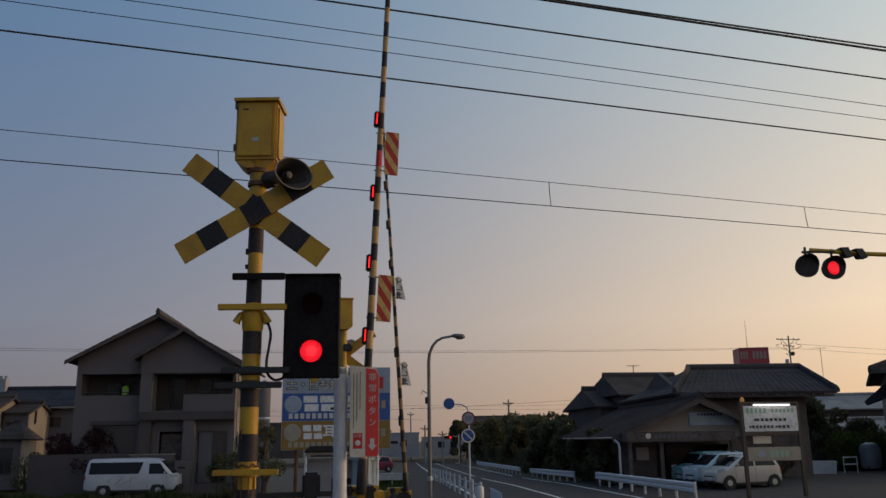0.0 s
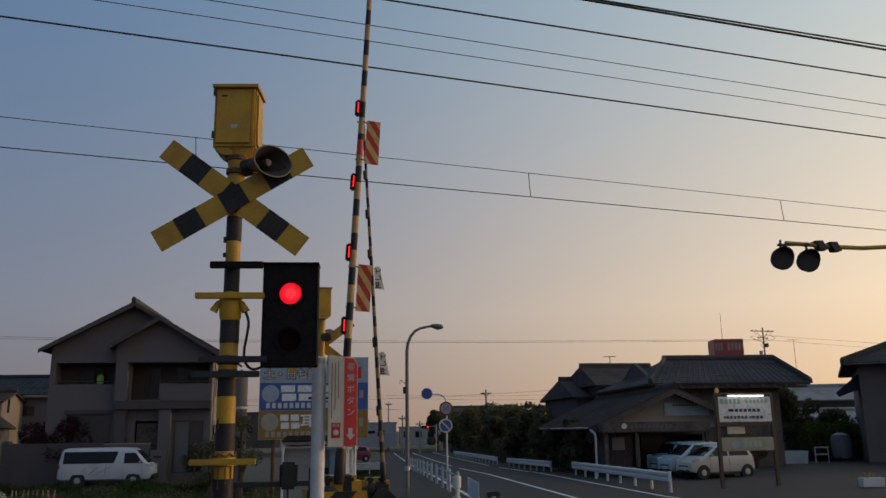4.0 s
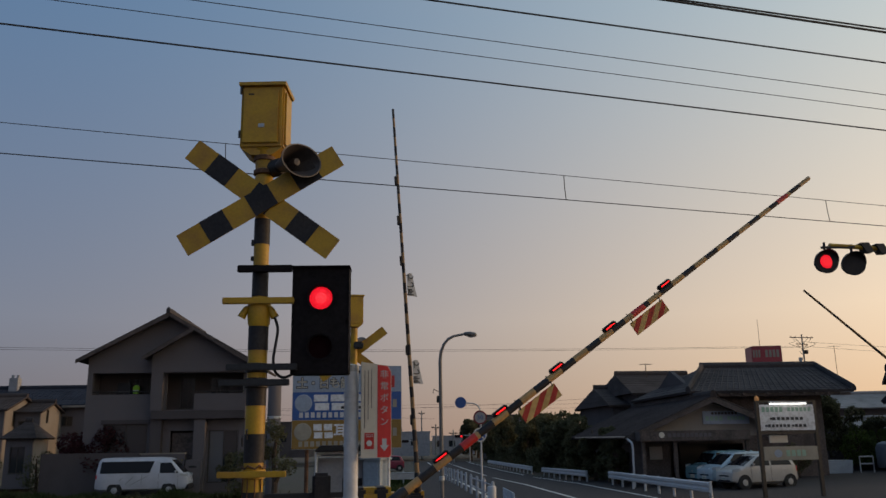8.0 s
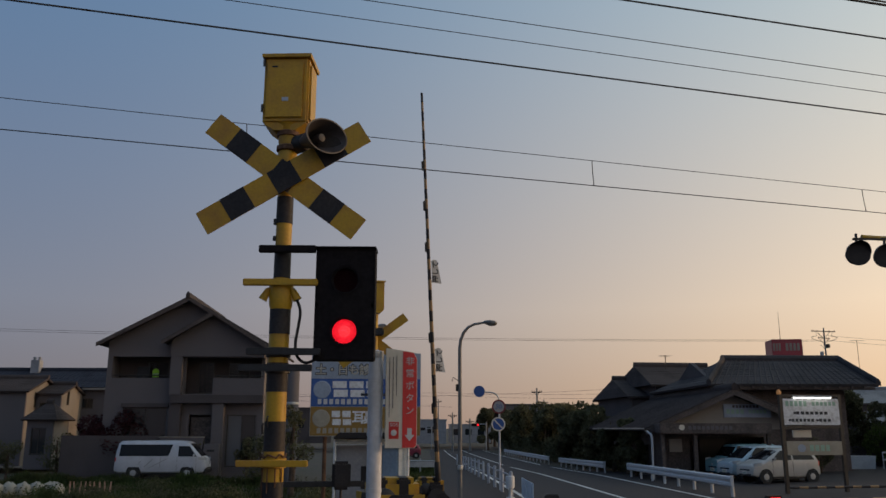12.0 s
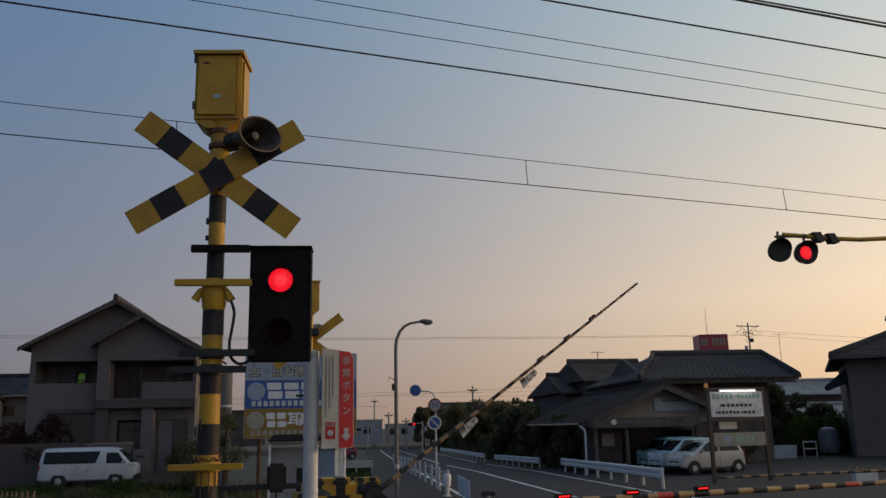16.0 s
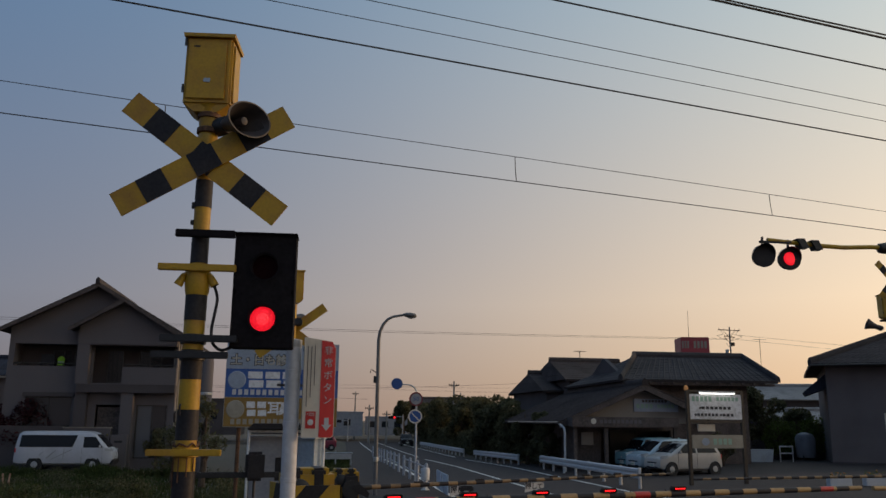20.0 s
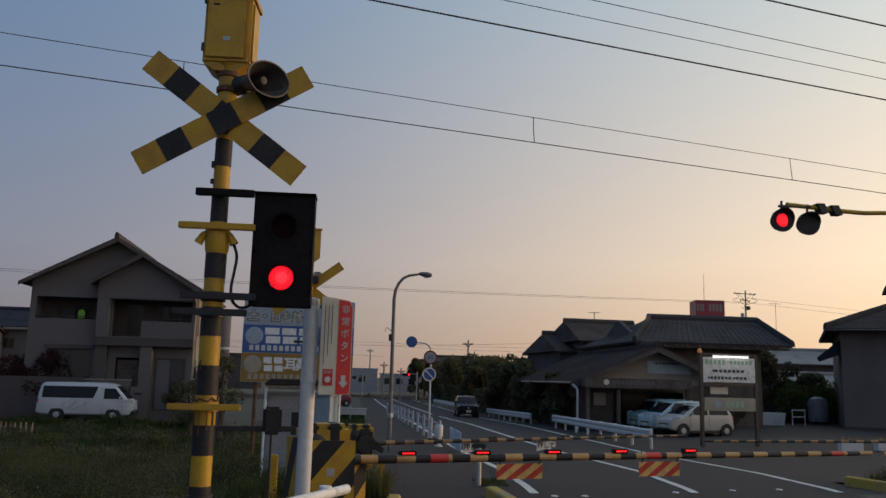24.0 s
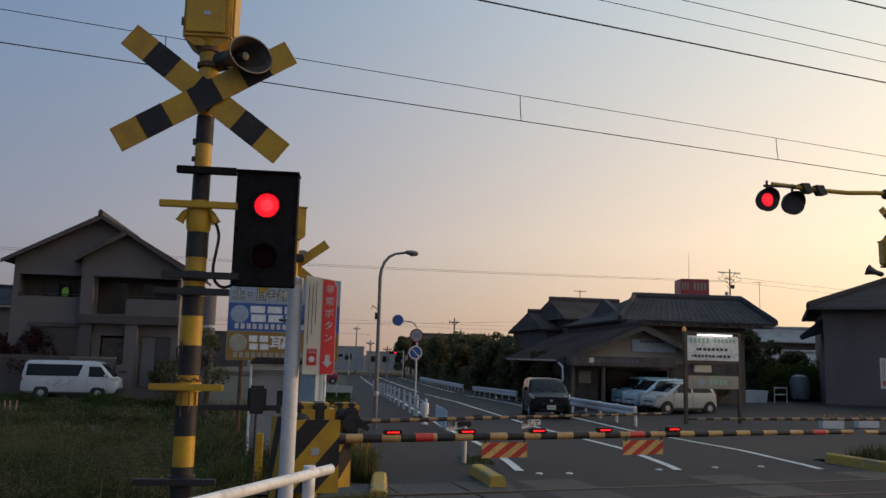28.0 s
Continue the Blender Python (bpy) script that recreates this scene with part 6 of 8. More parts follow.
for x in (7.9, 9.15, 12.0):
    part("porch_post", box(B(), (x - 0.07, 35.25, 0), (x + 0.07, 35.39, zz(1.6)), 0.01), TIMBER, W1)
part("downpipe", tube(B(), bent([(7.42, 35.9, zz(1.7)), (7.5, 35.8, zz(1.62)), (7.56, 35.6, zz(1.45)), (7.56, 35.6, zz(0.8)), (7.56, 35.6, 0)]), 0.045, 8), WHITE, W1, "pale rain pipe")
part("gutter", cyl(B(), (7.37, 35.8, zz(1.75)), (7.37, 46, zz(1.75)), 0.05, seg=8), ALU, W1)
ws = part("wall_sign", box(B(), (10.75, 36.44, zz(2.22)), (12.65, 36.5, zz(2.74)), 0.01), PALEBLUE, W1, "pale green wall sign")
bar_parts("green_writing", [(10.85, 11.6, zz(2.36), zz(2.54), 4), (11.75, 12.5, zz(2.38), zz(2.52), 5)], 36.438, GREENINK, ws)
bar_parts("brown_writing", [(11.1, 12.2, zz(2.60), zz(2.70), 8)], 36.438, TIMBER, ws)
part("notice_board", box(B(), (8.35, 36.0, zz(0.88)), (8.85, 36.06, zz(1.38)), 0.01), STUCCO_W, W1, "pale notice board by the entrance")
# main hall
M1 = empty("restaurant_hall", pose(0, 0, G), "tall restaurant hall with a grey tiled hip roof", "restaurant")
part("front_wall", wall_with(B(), 11.6, 17.0, 0, zz(3.78), 39.0, [(14.2, 16.4, zz(2.2), zz(3.1))], 0.2), TIMBER, M1)
window(M1, 14.2, 16.4, zz(2.2), zz(3.1), 39.05, 6)
part("back_wall", box(B(), (11.6, 46.8, 0), (17.0, 47, zz(3.62))), TIMBER, M1)
part("side_wall", box(B(), (11.6, 39.2, 0), (11.8, 46.8, zz(3.4))), STUCCO_W, M1)
part("side_wall", box(B(), (16.8, 39.2, 0), (17.0, 46.8, zz(3.62))), TIMBER, M1)
part("gable_wall", prism(B(), [(39.0, zz(3.4)), (47, zz(3.4)), (43, zz(4.9))], 11.6, 11.8, "x"), STUCCO_B, M1)
RIDZ = zz(5.0)
roof_plane(M1, (10.75, 38.0, zz(3.62)), (18.0, 38.0, zz(3.62)), (18.7, 42.6, RIDZ), (13.1, 42.6, RIDZ), 14, ROOFTILE, 0.27)
roof_plane(M1, (18.7, 47.4, zz(3.62)), (10.75, 47.4, zz(3.62)), (13.1, 42.6, RIDZ), (18.7, 42.6, RIDZ), 4, ROOFTILE)
roof_plane(M1, (18.0, 38.0, zz(3.62)), (19.8, 47.4, zz(3.62)), (18.7, 42.6, RIDZ), (18.7, 42.6, RIDZ), 10, ROOFTILE)
roof_plane(M1, (10.75, 47.4, zz(3.62)), (10.75, 38.0, zz(3.62)), (13.1, 42.6, RIDZ), (13.1, 42.6, RIDZ), 10, ROOFTILE)
ridge(M1, (13.0, 42.6, RIDZ), (18.7, 42.6, RIDZ), ROOFTILE, 0.18)
for (xa, ya, za), (xb, yb, zb) in (((10.75, 38.0, zz(3.62)), (13.1, 42.6, RIDZ)), ((18.0, 38.0, zz(3.62)), (18.7, 42.6, RIDZ))):
    ridge(M1, (xa, ya, za), (xb, yb, zb), ROOFTILE, 0.1)
part("eave_beam", box(B(), (10.9, 38.1, zz(3.40)), (17.9, 38.25, zz(3.52)), 0.01), TIMBER, M1)
for k in range(13):
    part("rafter_end", box(B(), (11.0 + 0.53 * k, 38.0, zz(3.46)), (11.1 + 0.53 * k, 39.0, zz(3.54))), TIMBER, M1)
lant = thing("paper_lantern", lathe(B(), [(0.03, 0.06), (0.08, 0.09), (0.1, 0.16), (0.08, 0.23), (0.03, 0.3)], 14), material("lit_lantern_paper", (0.6, 0.3, 0.12), 0.8, 0, 0.05, 20, 0.05, 3, 0, glow=(1.0, 0.45, 0.15), power=0.12), "small orange lantern under the restaurant eave", "lantern", pose(13.65, 37.9, 3.1), smooth=True)
part("cord", cyl(B(), (0, 0, 0.3), (0, 0, 0.5), 0.008, seg=6), DARKSTEEL, lant)

BACK = [simple_house("house", pose(13.85, 49.5, -0.3, 0, 0, 4), 4.5, 7, 4.5, 1.25, STUCCO_B, ROOFBROWN, "brown-grey house with a tiled roof behind the restaurant", [(-1.5, -0.3, 2.9, 3.9)], hip=0.3, over=0.35)]
BACK.append(simple_house("house", pose(11.8, 50.5, -0.3, 0, 0, 4), 2.6, 7, 3.9, 1.1, STUCCO_B, ROOFBROWN, "grey house with a tiled roof beside the street", [(-0.7, 0.2, 2.4, 3.3)], hip=0.25, over=0.3))
simple_house("house", pose(18.0, 60.5, -0.3, 0, 0, 0), 9, 6, 3.2, 1.8, STUCCO_B, ROOFBROWN, "far house with a brown tiled roof", [(-3, -1.6, 1.2, 2.3)])
for x, y, h, w in ((15.5, 60.5, 6.8, 0.8), (47.5, 95, 11.6, 1.4)):
    an = empty("tv_antenna", pose(x, y, 0), "thin roof television antenna", "antenna", "antennas")
    part("mast", cyl(B(), (0, 0, -1.4), (0, 0, h), 0.03, seg=6), ALU, an)
    for k in range(5):
        part("rod", cyl(B(), (-w / 2 + w * k / 4, -0.3, h - 0.05), (-w / 2 + w * k / 4, 0.3, h - 0.05), 0.012, seg=5), ALU, an)
    part("boom", cyl(B(), (-w / 2, 0, h - 0.05), (w / 2, 0, h - 0.05), 0.018, seg=6), ALU, an)

# large grey house at the far side of the car park
R = empty("house", pose(19.16, 36.2, -0.25, 0, 0, -29), "large grey-brown two-storey house with a tiled roof", "house")
rz = lambda v: v + 0.25
ro = [(4.7, 6.1, rz(3.25), rz(4.0)), (6.3, 7.6, rz(3.25), rz(4.0)), (4.2, 5.6, rz(0.9), rz(2.1)), (5.9, 7.5, rz(0.9), rz(2.1))]
part("front_wall", wall_with(B(), 4.0, 12.0, 0, rz(4.24), 0.5, ro, 0.2), SIDING, R)
for o in ro:
    window(R, *o, 0.55, 2, o[3] > 4)
part("corner_wall", box(B(), (0.0, 0.0, 0), (4.0, 0.2, rz(4.24))), SIDING, R)
part("side_wall", box(B(), (0.0, 0.2, 0), (0.2, 9, rz(4.24))), SIDING, R)
part("back_wall", box(B(), (0.2, 8.8, 0), (12, 9, rz(4.24))), SIDING, R)
EZ, RZ = rz(4.28), rz(6.12)
roof_plane(R, (-0.62, -0.6, EZ), (13, -0.6, EZ), (13, 4.5, RZ), (3.9, 4.5, RZ), 14, ROOFTILE, 0.27)
roof_plane(R, (13, 9.6, EZ), (-0.62, 9.6, EZ), (3.9, 4.5, RZ), (13, 4.5, RZ), 4, ROOFTILE)
roof_plane(R, (-0.62, 9.6, EZ), (-0.62, -0.6, EZ), (3.9, 4.5, RZ), (3.9, 4.5, RZ), 12, ROOFTILE)
ridge(R, (3.9, 4.5, RZ), (13, 4.5, RZ), ROOFTILE, 0.14)
ridge(R, (-0.62, -0.6, EZ), (3.9, 4.5, RZ), ROOFTILE, 0.08)
part("eave_board", box(B(), (-0.62, -0.625, EZ - 0.10), (13, -0.603, EZ - 0.03)), TIMBER, R)
part("mid_gutter", cyl(B(), (-0.6, -0.67, EZ - 0.07), (13, -0.67, EZ - 0.07), 0.045, seg=8), ALU, R)
part("low_roof", box(B(), (4.0, -0.6, rz(2.35)), (12, 0.5, rz(2.5)), 0.02), ROOFTILE, R)
part("lean_to", prism(B(), [(-0.9, rz(3.15)), (0.0, rz(3.9)), (0.0, rz(3.3)), (-0.8, rz(3.0))], 0.6, 3.0, "y"), ROOFBLUE, R)
part("plinth", box(B(), (-0.03, -0.03, 0), (4.0, 0.0, 0.5), 0.006), STUCCO_B, R)

# low wall, tank, frame, tubs in the car park
thing("low_wall", box(B(), (19.5, 53.5, -0.8), (34, 53.7, 0.75), 0.02), STUCCO_B, "low dark wall at the back of the car park", "wall", kind="structure")
tank = empty("oil_tank", pose(20.9, 41.2, 0.09), "upright pale grey oil tank", "tank")
part("body", lathe(B(), [(0.42, 0.12), (0.45, 0.2), (0.45, 1.02), (0.36, 1.2), (0.15, 1.29), (0.02, 1.3)], 24), PALECAB, tank, smooth=True)
for x, y in ((-0.3, -0.3), (0.3, -0.3), (0.3, 0.3), (-0.3, 0.3)):
    part("leg", cyl(B(), (x, y, 0), (x, y, 0.25), 0.03, seg=8), DARKSTEEL, tank)
fr = empty("steel_rack", pose(18.74, 39.1, 0.1), "white steel pipe rack beside the tank", "rack")
for x in (-0.3, 0.3):
    part("upright", cyl(B(), (x, 0, 0), (x, 0, 0.68), 0.025, seg=8), WHITE, fr)
for h in (0.38, 0.68):
    part("bar", cyl(B(), (-0.32, 0, h), (0.32, 0, h), 0.03, seg=8), WHITE, fr)
tb = thing("plastic_tub", prism(B(), [(-0.55, 0), (0.55, 0), (0.62, 0.55), (-0.62, 0.55)], -0.3, 0.3, "y"), BLUECAB, "pale blue plastic tub by the restaurant wall", "tub", pose(17.3, 39.0, 0.1), "plastic tubs")

simple_house("house", pose(40.0, 75, -0.6, 0, 0, -10), 7, 6, 4.6, 1.3, STUCCO_B, ROOFPALE, "pale house with a light metal roof behind the car park", [(-2.4, -1.2, 2.6, 3.6), (0.4, 1.8, 2.6, 3.6)])
simple_house("house", pose(35.5, 66, -0.6, 0, 0, -6), 6, 5, 2.5, 1.0, STUCCO_B, ROOFPALE, "low shed with a light sheet roof behind the car park", [(-2.0, -0.8, 1.0, 2.0)])

# red roof sign on a far tower
rs = empty("rooftop_sign", pose(70.6, 167, 0, 0, 0, -8), "far red box sign with white marks on a tower", "rooftop sign")
DEEPRED = material("deep_red_sign", (0.30, 0.03, 0.05), 0.4, 0, 0.05, 3, 0.05, 1, 0)
part("sign_box", box(B(), (-2.9, -2.6, 15.9), (2.9, 2.6, 19.2), 0.1), DEEPRED, rs)
part("side_panel", box(B(), (2.91, -2.5, 16.0), (2.95, 2.5, 19.1)), CREAM, rs)
for x0, x1, n in ((-2.7, -1.1, 3), (-0.3, 2.6, 4)):
    bar_parts("white_mark", [(x0, x1, 16.9, 18.4, n)], -2.61, STUCCO_W, rs, 0.3)
part("tower", box(B(), (-2.6, -2.2, -0.3), (2.6, 2.2, 15.9)), STUCCO, rs)
part("rod", cyl(B(), (-0.5, 0, 19.2), (-0.5, 0, 25), 0.06, 0.03, 6), ALU, rs)


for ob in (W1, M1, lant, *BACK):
    scale_from_eye(ob, 1.17)
scale_from_eye(R, 1.29)
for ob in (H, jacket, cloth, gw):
    scale_from_eye(ob, 1.1)
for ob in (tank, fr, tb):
    scale_from_eye(ob, 1.25)

# houses at the left behind the field, silo tower, far sheds
# end walls get a paler stucco than the fronts: sunlight put into the colour
SUNLITEND = STUCCO_W
def slit(h, x0, x1, z0, z1, at):
    """A narrow window set on the sunny gable end."""
    window(h, x0, x1, z0, z1, -0.03, 1, m=pose(at, 0, 0, 0, 0, 90))


h1 = simple_house("house", pose(-33.1, 59.4, -0.75), 9.8, 5.0, 4.95, 0.95, STUCCO, ROOFBROWN, "grey house with a dark tiled roof behind the field, gable ends painted sunlit", [(1.9, 2.2, 3.6, 4.5), (2.6, 2.9, 3.6, 4.5), (-2.2, -0.8, 3.4, 4.4)], ribs=0.3, over=0.28, ends=SUNLITEND)
slit(h1, 1.2, 1.45, 3.9, 4.9, 4.9)
slit(h1, 1.7, 1.95, 3.9, 4.9, 4.9)
h2 = simple_house("house", pose(-28.25, 60.9, -0.75), 3.5, 3.6, 4.85, 0.65, STUCCO, ROOFBROWN, "narrow grey wing with a brown tiled roof, gable ends painted sunlit", [(0.3, 1.2, 3.4, 4.2)], ribs=0.3, over=0.22, ends=SUNLITEND)
slit(h2, 0.95, 1.2, 4.1, 5.0, 1.75)
h3 = simple_house("house", pose(-31.0, 64.4, -0.75), 18, 6, 5.45, 1.35, STUCCO, ROOFBLUE, "long grey house with a blue-grey tiled roof", [(6.2, 7.4, 3.8, 4.6), (4.4, 5.3, 3.9, 4.6)], ribs=0.4, over=0.4)
part("eave_strip", box(B(), (4.6, -0.42, 5.2), (9.3, -0.36, 5.36), 0.01), STUCCO_W, h3, "pale eave board")
part("cooler", box(B(), (6.3, -0.35, 3.1), (7.1, 0, 3.5), 0.03), PALECAB, h3, "wall-mounted cooling unit")
simple_house("house", pose(-25.2, 55.4, -0.75, 0, 0, 2), 1.6, 2.4, 3.05, 1.0, STUCCO, ROOFBROWN, "small tiled porch building before the grey house, sides painted sunlit", [(-0.5, 0.4, 0.9, 2.5)], hip=0.9, ends=SUNLITEND, over=0.3)
stack = thing("chimney_block", box(B(), (-0.33, -0.33, 4.5), (0.33, 0.33, 8.05), 0.03), PALECAB, "pale concrete block behind the roofs", "chimney", pose(-31.4, 67.2, -1.2))
for sx in (-0.2, 0.18):
    part("pot", lathe(B(), [(0.1, 8.04), (0.11, 8.2), (0.13, 8.22), (0.13, 8.28), (0.05, 8.3)], 10), PALECAB, stack, m=pose(sx, 0, 0))
silo = empty("silo", pose(-7.3, 41.0, -0.6), "pale upright silo behind the billboard", "silo")
part("body", lathe(B(), [(0.3, 0), (0.3, 4.9), (0.22, 5.1), (0.02, 5.2)], 18), STUCCO, silo, smooth=True)
part("band", lathe(B(), [(0.302, 3.4), (0.315, 3.42), (0.315, 3.5), (0.302, 3.52)], 18), GALV, silo)
sh = [(-10, 150, 14, 4.2, STUCCO_B), (-1.5, 138, 6.5, 3.6, PALECAB), (6, 145, 7, 2.9, PALECAB), (-24, 140, 12, 5.5, STUCCO_B), (34, 105, 16, 4.4, STUCCO_B), (60, 120, 22, 5.5, STUCCO), (-55, 120, 20, 5.0, STUCCO_B), (-40, 90, 12, 5.2, STUCCO)]
for x, y, w, h, mat in sh:
    b = empty("far_building", pose(x, y, -0.7), "far flat-roofed building beyond the street", "building", "far buildings")
    cols = max(2, int(w / 2.2))
    holes = [(-w / 2 + 0.5 + (w - 0.6) * k / cols, -w / 2 + 0.5 + (w - 0.6) * k / cols + 1.1, h * 0.45, h * 0.45 + 1.0) for k in range(cols)]
    part("front_wall", wall_with(B(), -w / 2, w / 2, 0, h, 0, holes, 0.3), mat, b)
    part("body", box(B(), (-w / 2, 0.3, 0), (w / 2, 8, h - 0.1)), mat, b)
    part("parapet", box(B(), (-w / 2 - 0.1, -0.1, h), (w / 2 + 0.1, 8.1, h + 0.25), 0.03), mat, b)
    for o in holes:
        part("pane", box(B(), (o[0], 0.2, o[2]), (o[1], 0.25, o[3])), GLASS, b)

# ---- vehicles ----
def wheel(parent, x, y, r, w, side, keyed=False):
    wl_ = part("wheel", lathe(B(), [(r * 0.62, -w / 2), (r * 0.93, -w / 2), (r, -w / 2 + 0.03), (r, w / 2 - 0.03), (r * 0.93, w / 2), (r * 0.62, w / 2)], 24, 0, pose(0, 0, 0, 90, 0, 0)), RUBBER, parent, "black tyre", m=pose(x, y, r), smooth=True)
    bm = lathe(B(), [(r * 0.15, 0), (r * 0.2, 0.02), (r * 0.58, -0.01), (r * 0.66, 0.015), (r * 0.66, -w * 0.4), (r * 0.1, -w * 0.3)], 20, 0, pose(0, -side * w * 0.5 * 0, 0, 90 if side < 0 else -90, 0, 0) @ pose(0, 0, w * 0.42))
    part("rim", bm, GALV, wl_, smooth=True)
    part("hubcap", lathe(B(), [(r * 0.5, 0.0), (r * 0.46, 0.02), (0.02, 0.03)], 18, 0, pose(0, side * w * 0.46, 0, -90 * side, 0, 0)), GALV, wl_, smooth=True)
    return wl_


def vehicle(name, m, W, tops, paint, label, wheels, r, waist, lean, side_windows, screen, rear, low=0.24, marks=()):
    """A car that heads along -x. tops: (x, z) points of the upper outline from nose to tail; low: height of the sill.
    side_windows: quads (x0 bottom, x1 bottom, x0 top, x1 top, z bottom, z top); screen, rear: stretches of x on the outline."""
    v = empty(name, m, label, name)
    half, roof = W / 2, max(z for _, z in tops)
    x_nose, x_tail = tops[0][0], tops[-1][0]
    length = x_tail - x_nose
    line = [(p.x, p.z) for p in bent([(x, 0, z) for x, z in tops], 4)]
    lx, lz = [q[0] for q in line], [q[1] for q in line]

    def zt(x):
        return float(np.interp(x, lx, lz))

    def zb(x):
        end = min(x - x_nose, x_tail - x)
        return low + 0.10 * max(0.0, 1 - end / 0.35) ** 2

    def wide(x, z):
        """Half width of the shell at a place: rounded in plan at both ends, drawn in above the waist."""
        end = min(x - x_nose, x_tail - x) / (0.16 * length)
        plan = 1 - 0.16 * max(0.0, 1 - end) ** 2.2
        return half * plan - lean * max(0.0, (z - waist) / max(0.05, roof - waist)) - 0.05 * max(0.0, 1 - (z - low) / 0.22) ** 2 + 0.012 * max(0.0, 1 - abs(z - waist + 0.12) / 0.15)

    def over(x, f):
        """Height of the upper surface at a fraction f of the half width."""
        return zt(x) - 0.018 - 0.03 * f * f

    def ring(x):
        lo, hi = zb(x), zt(x)
        out = []
        for u, k in ((0.0, 0.90), (0.05, 0.985), (0.2, 1), (0.4, 1), (0.58, 1), (0.74, 1), (0.87, 0.995), (0.945, 0.965)):
            z = lo + u * (hi - 0.05 - lo)
            out.append((wide(x, z) * k, z))
        w = wide(x, hi)
        return out + [(w * f, over(x, f)) for f in (0.88, 0.6, 0.3, 0.0)]

    xs = sorted({round(x, 4) for x in list(np.linspace(x_nose + 0.004, x_tail - 0.004, 44)) + lx[1:-1] + [x_nose + 0.02, x_nose + 0.05, x_tail - 0.02, x_tail - 0.05]})
    bm = B()
    rows = []
    for x in xs:
        g = ring(x)
        rows.append([bm.verts.new((x, -y, z)) for y, z in g] + [bm.verts.new((x, y, z)) for y, z in g[-2::-1]])
    for p, q in zip(rows, rows[1:]):
        n = len(p)
        for k in range(n):
            bm.faces.new((p[k], p[(k + 1) % n], q[(k + 1) % n], q[k]))
    bm.faces.new(rows[0][::-1]), bm.faces.new(rows[-1])
    bmesh.ops.recalc_face_normals(bm, faces=bm.faces[:])
    part("body", bm, paint, v, smooth=True)

    def panel(title, place, mat, nu=6, nv=3, label=""):
        """A thin curved pane: place(u, v, out) gives its points, out is the distance from the shell."""
        bm = B()
        one = [[bm.verts.new(place(a / nu, b / nv, 0.006)) for a in range(nu + 1)] for b in range(nv + 1)]
        two = [[bm.verts.new(place(a / nu, b / nv, -0.012)) for a in range(nu + 1)] for b in range(nv + 1)]
        for g in (one, two):
            for b in range(nv):
                for a in range(nu):
                    bm.faces.new((g[b][a], g[b][a + 1], g[b + 1][a + 1], g[b + 1][a]))
        rim = [(0, a) for a in range(nu)] + [(b, nu) for b in range(nv)] + [(nv, a) for a in range(nu, 0, -1)] + [(b, 0) for b in range(nv, 0, -1)]
        for (b0, a0), (b1, a1) in zip(rim, rim[1:] + rim[:1]):
            bm.faces.new((one[b0][a0], one[b1][a1], two[b1][a1], two[b0][a0]))
        bmesh.ops.recalc_face_normals(bm, faces=bm.faces[:])
        return part(title, bm, mat, v, label, smooth=True)

    for x0b, x1b, x0t, x1t, za, zc in side_windows:
        for s in (-1, 1):
            def place(a, b, out):
                z = za + (zc - za) * b
                x = (x0b + (x1b - x0b) * a) * (1 - b) + (x0t + (x1t - x0t) * a) * b
                return x, s * (wide(x, z) + out), z
            panel("side_window", place, GLASSBLUE, 14, 4)
    for title, (xa, xb) in (("windscreen", screen), ("rear_window", rear)):
        side = -1 if title == "windscreen" else 1
        def place(a, b, out):
            x = xa + (xb - xa) * a
            f = (b * 2 - 1) * 0.86
            return x + side * out * 0.6, wide(x, zt(x)) * f, over(x, abs(f)) + out * 0.8
        panel(title, place, GLASSBLUE, 6, 6)
    made = []
    for x in wheels:
        for s in (-1, 1):
            e = wide(x, r + 0.12)
            part("wheel_arch", cyl(B(), (x, s * (e - 0.2), r + 0.015), (x, s * (e + 0.006), r + 0.015), r + 0.05, seg=24), RUBBER, v)
            made.append(wheel(v, x, s * (e - 0.07), r, 0.17, s))
    for s in (-1, 1):
        zl = min(waist - 0.18, zt(x_nose + 0.22) - 0.14)

        def lamp(a, b, out, z0=zl, zh=0.13, xa=x_nose + 0.03, xl=0.34):
            x = xa + xl * a
            return x, s * (wide(x, z0) + out * 1.5), z0 + zh * b + 0.05 * a
        panel("headlight", lamp, CLEAR, 5, 2, "clear headlight")

        def tail(a, b, out, z0=waist - 0.22):
            x = x_tail - 0.10 + 0.07 * a
            return x, s * (wide(x, z0) + out * 1.5), z0 + 0.2 * b
        panel("tail_light", tail, REDP, 3, 2)
        xm = screen[0] + 0.32
        part("mirror", box(B(), (xm, s * (half + 0.07) - 0.08, waist + 0.02), (xm + 0.09, s * (half + 0.07) + 0.08, waist + 0.16), 0.035), paint, v, smooth=True)
        for xd in (0.15, 0.95):
            part("door_handle", box(B(), (xd, s * (wide(xd, waist - 0.13) + 0.008) - 0.012, waist - 0.15), (xd + 0.15, s * (wide(xd, waist - 0.13) + 0.008) + 0.012, waist - 0.115), 0.008), paint, v)
        for xd in (side_windows[0][0] + 0.02, side_windows[0][1] + 0.04):
            bm = B()
            for k in range(6):
                za, zc = low + 0.1 + (waist - low - 0.1) * k / 6, low + 0.1 + (waist - low - 0.1) * (k + 1) / 6
                box(bm, (xd, s * wide(xd, (za + zc) / 2) - 0.008, za), (xd + 0.008, s * wide(xd, (za + zc) / 2) + 0.002, zc))
            part("door_gap", bm, BLACK, v)
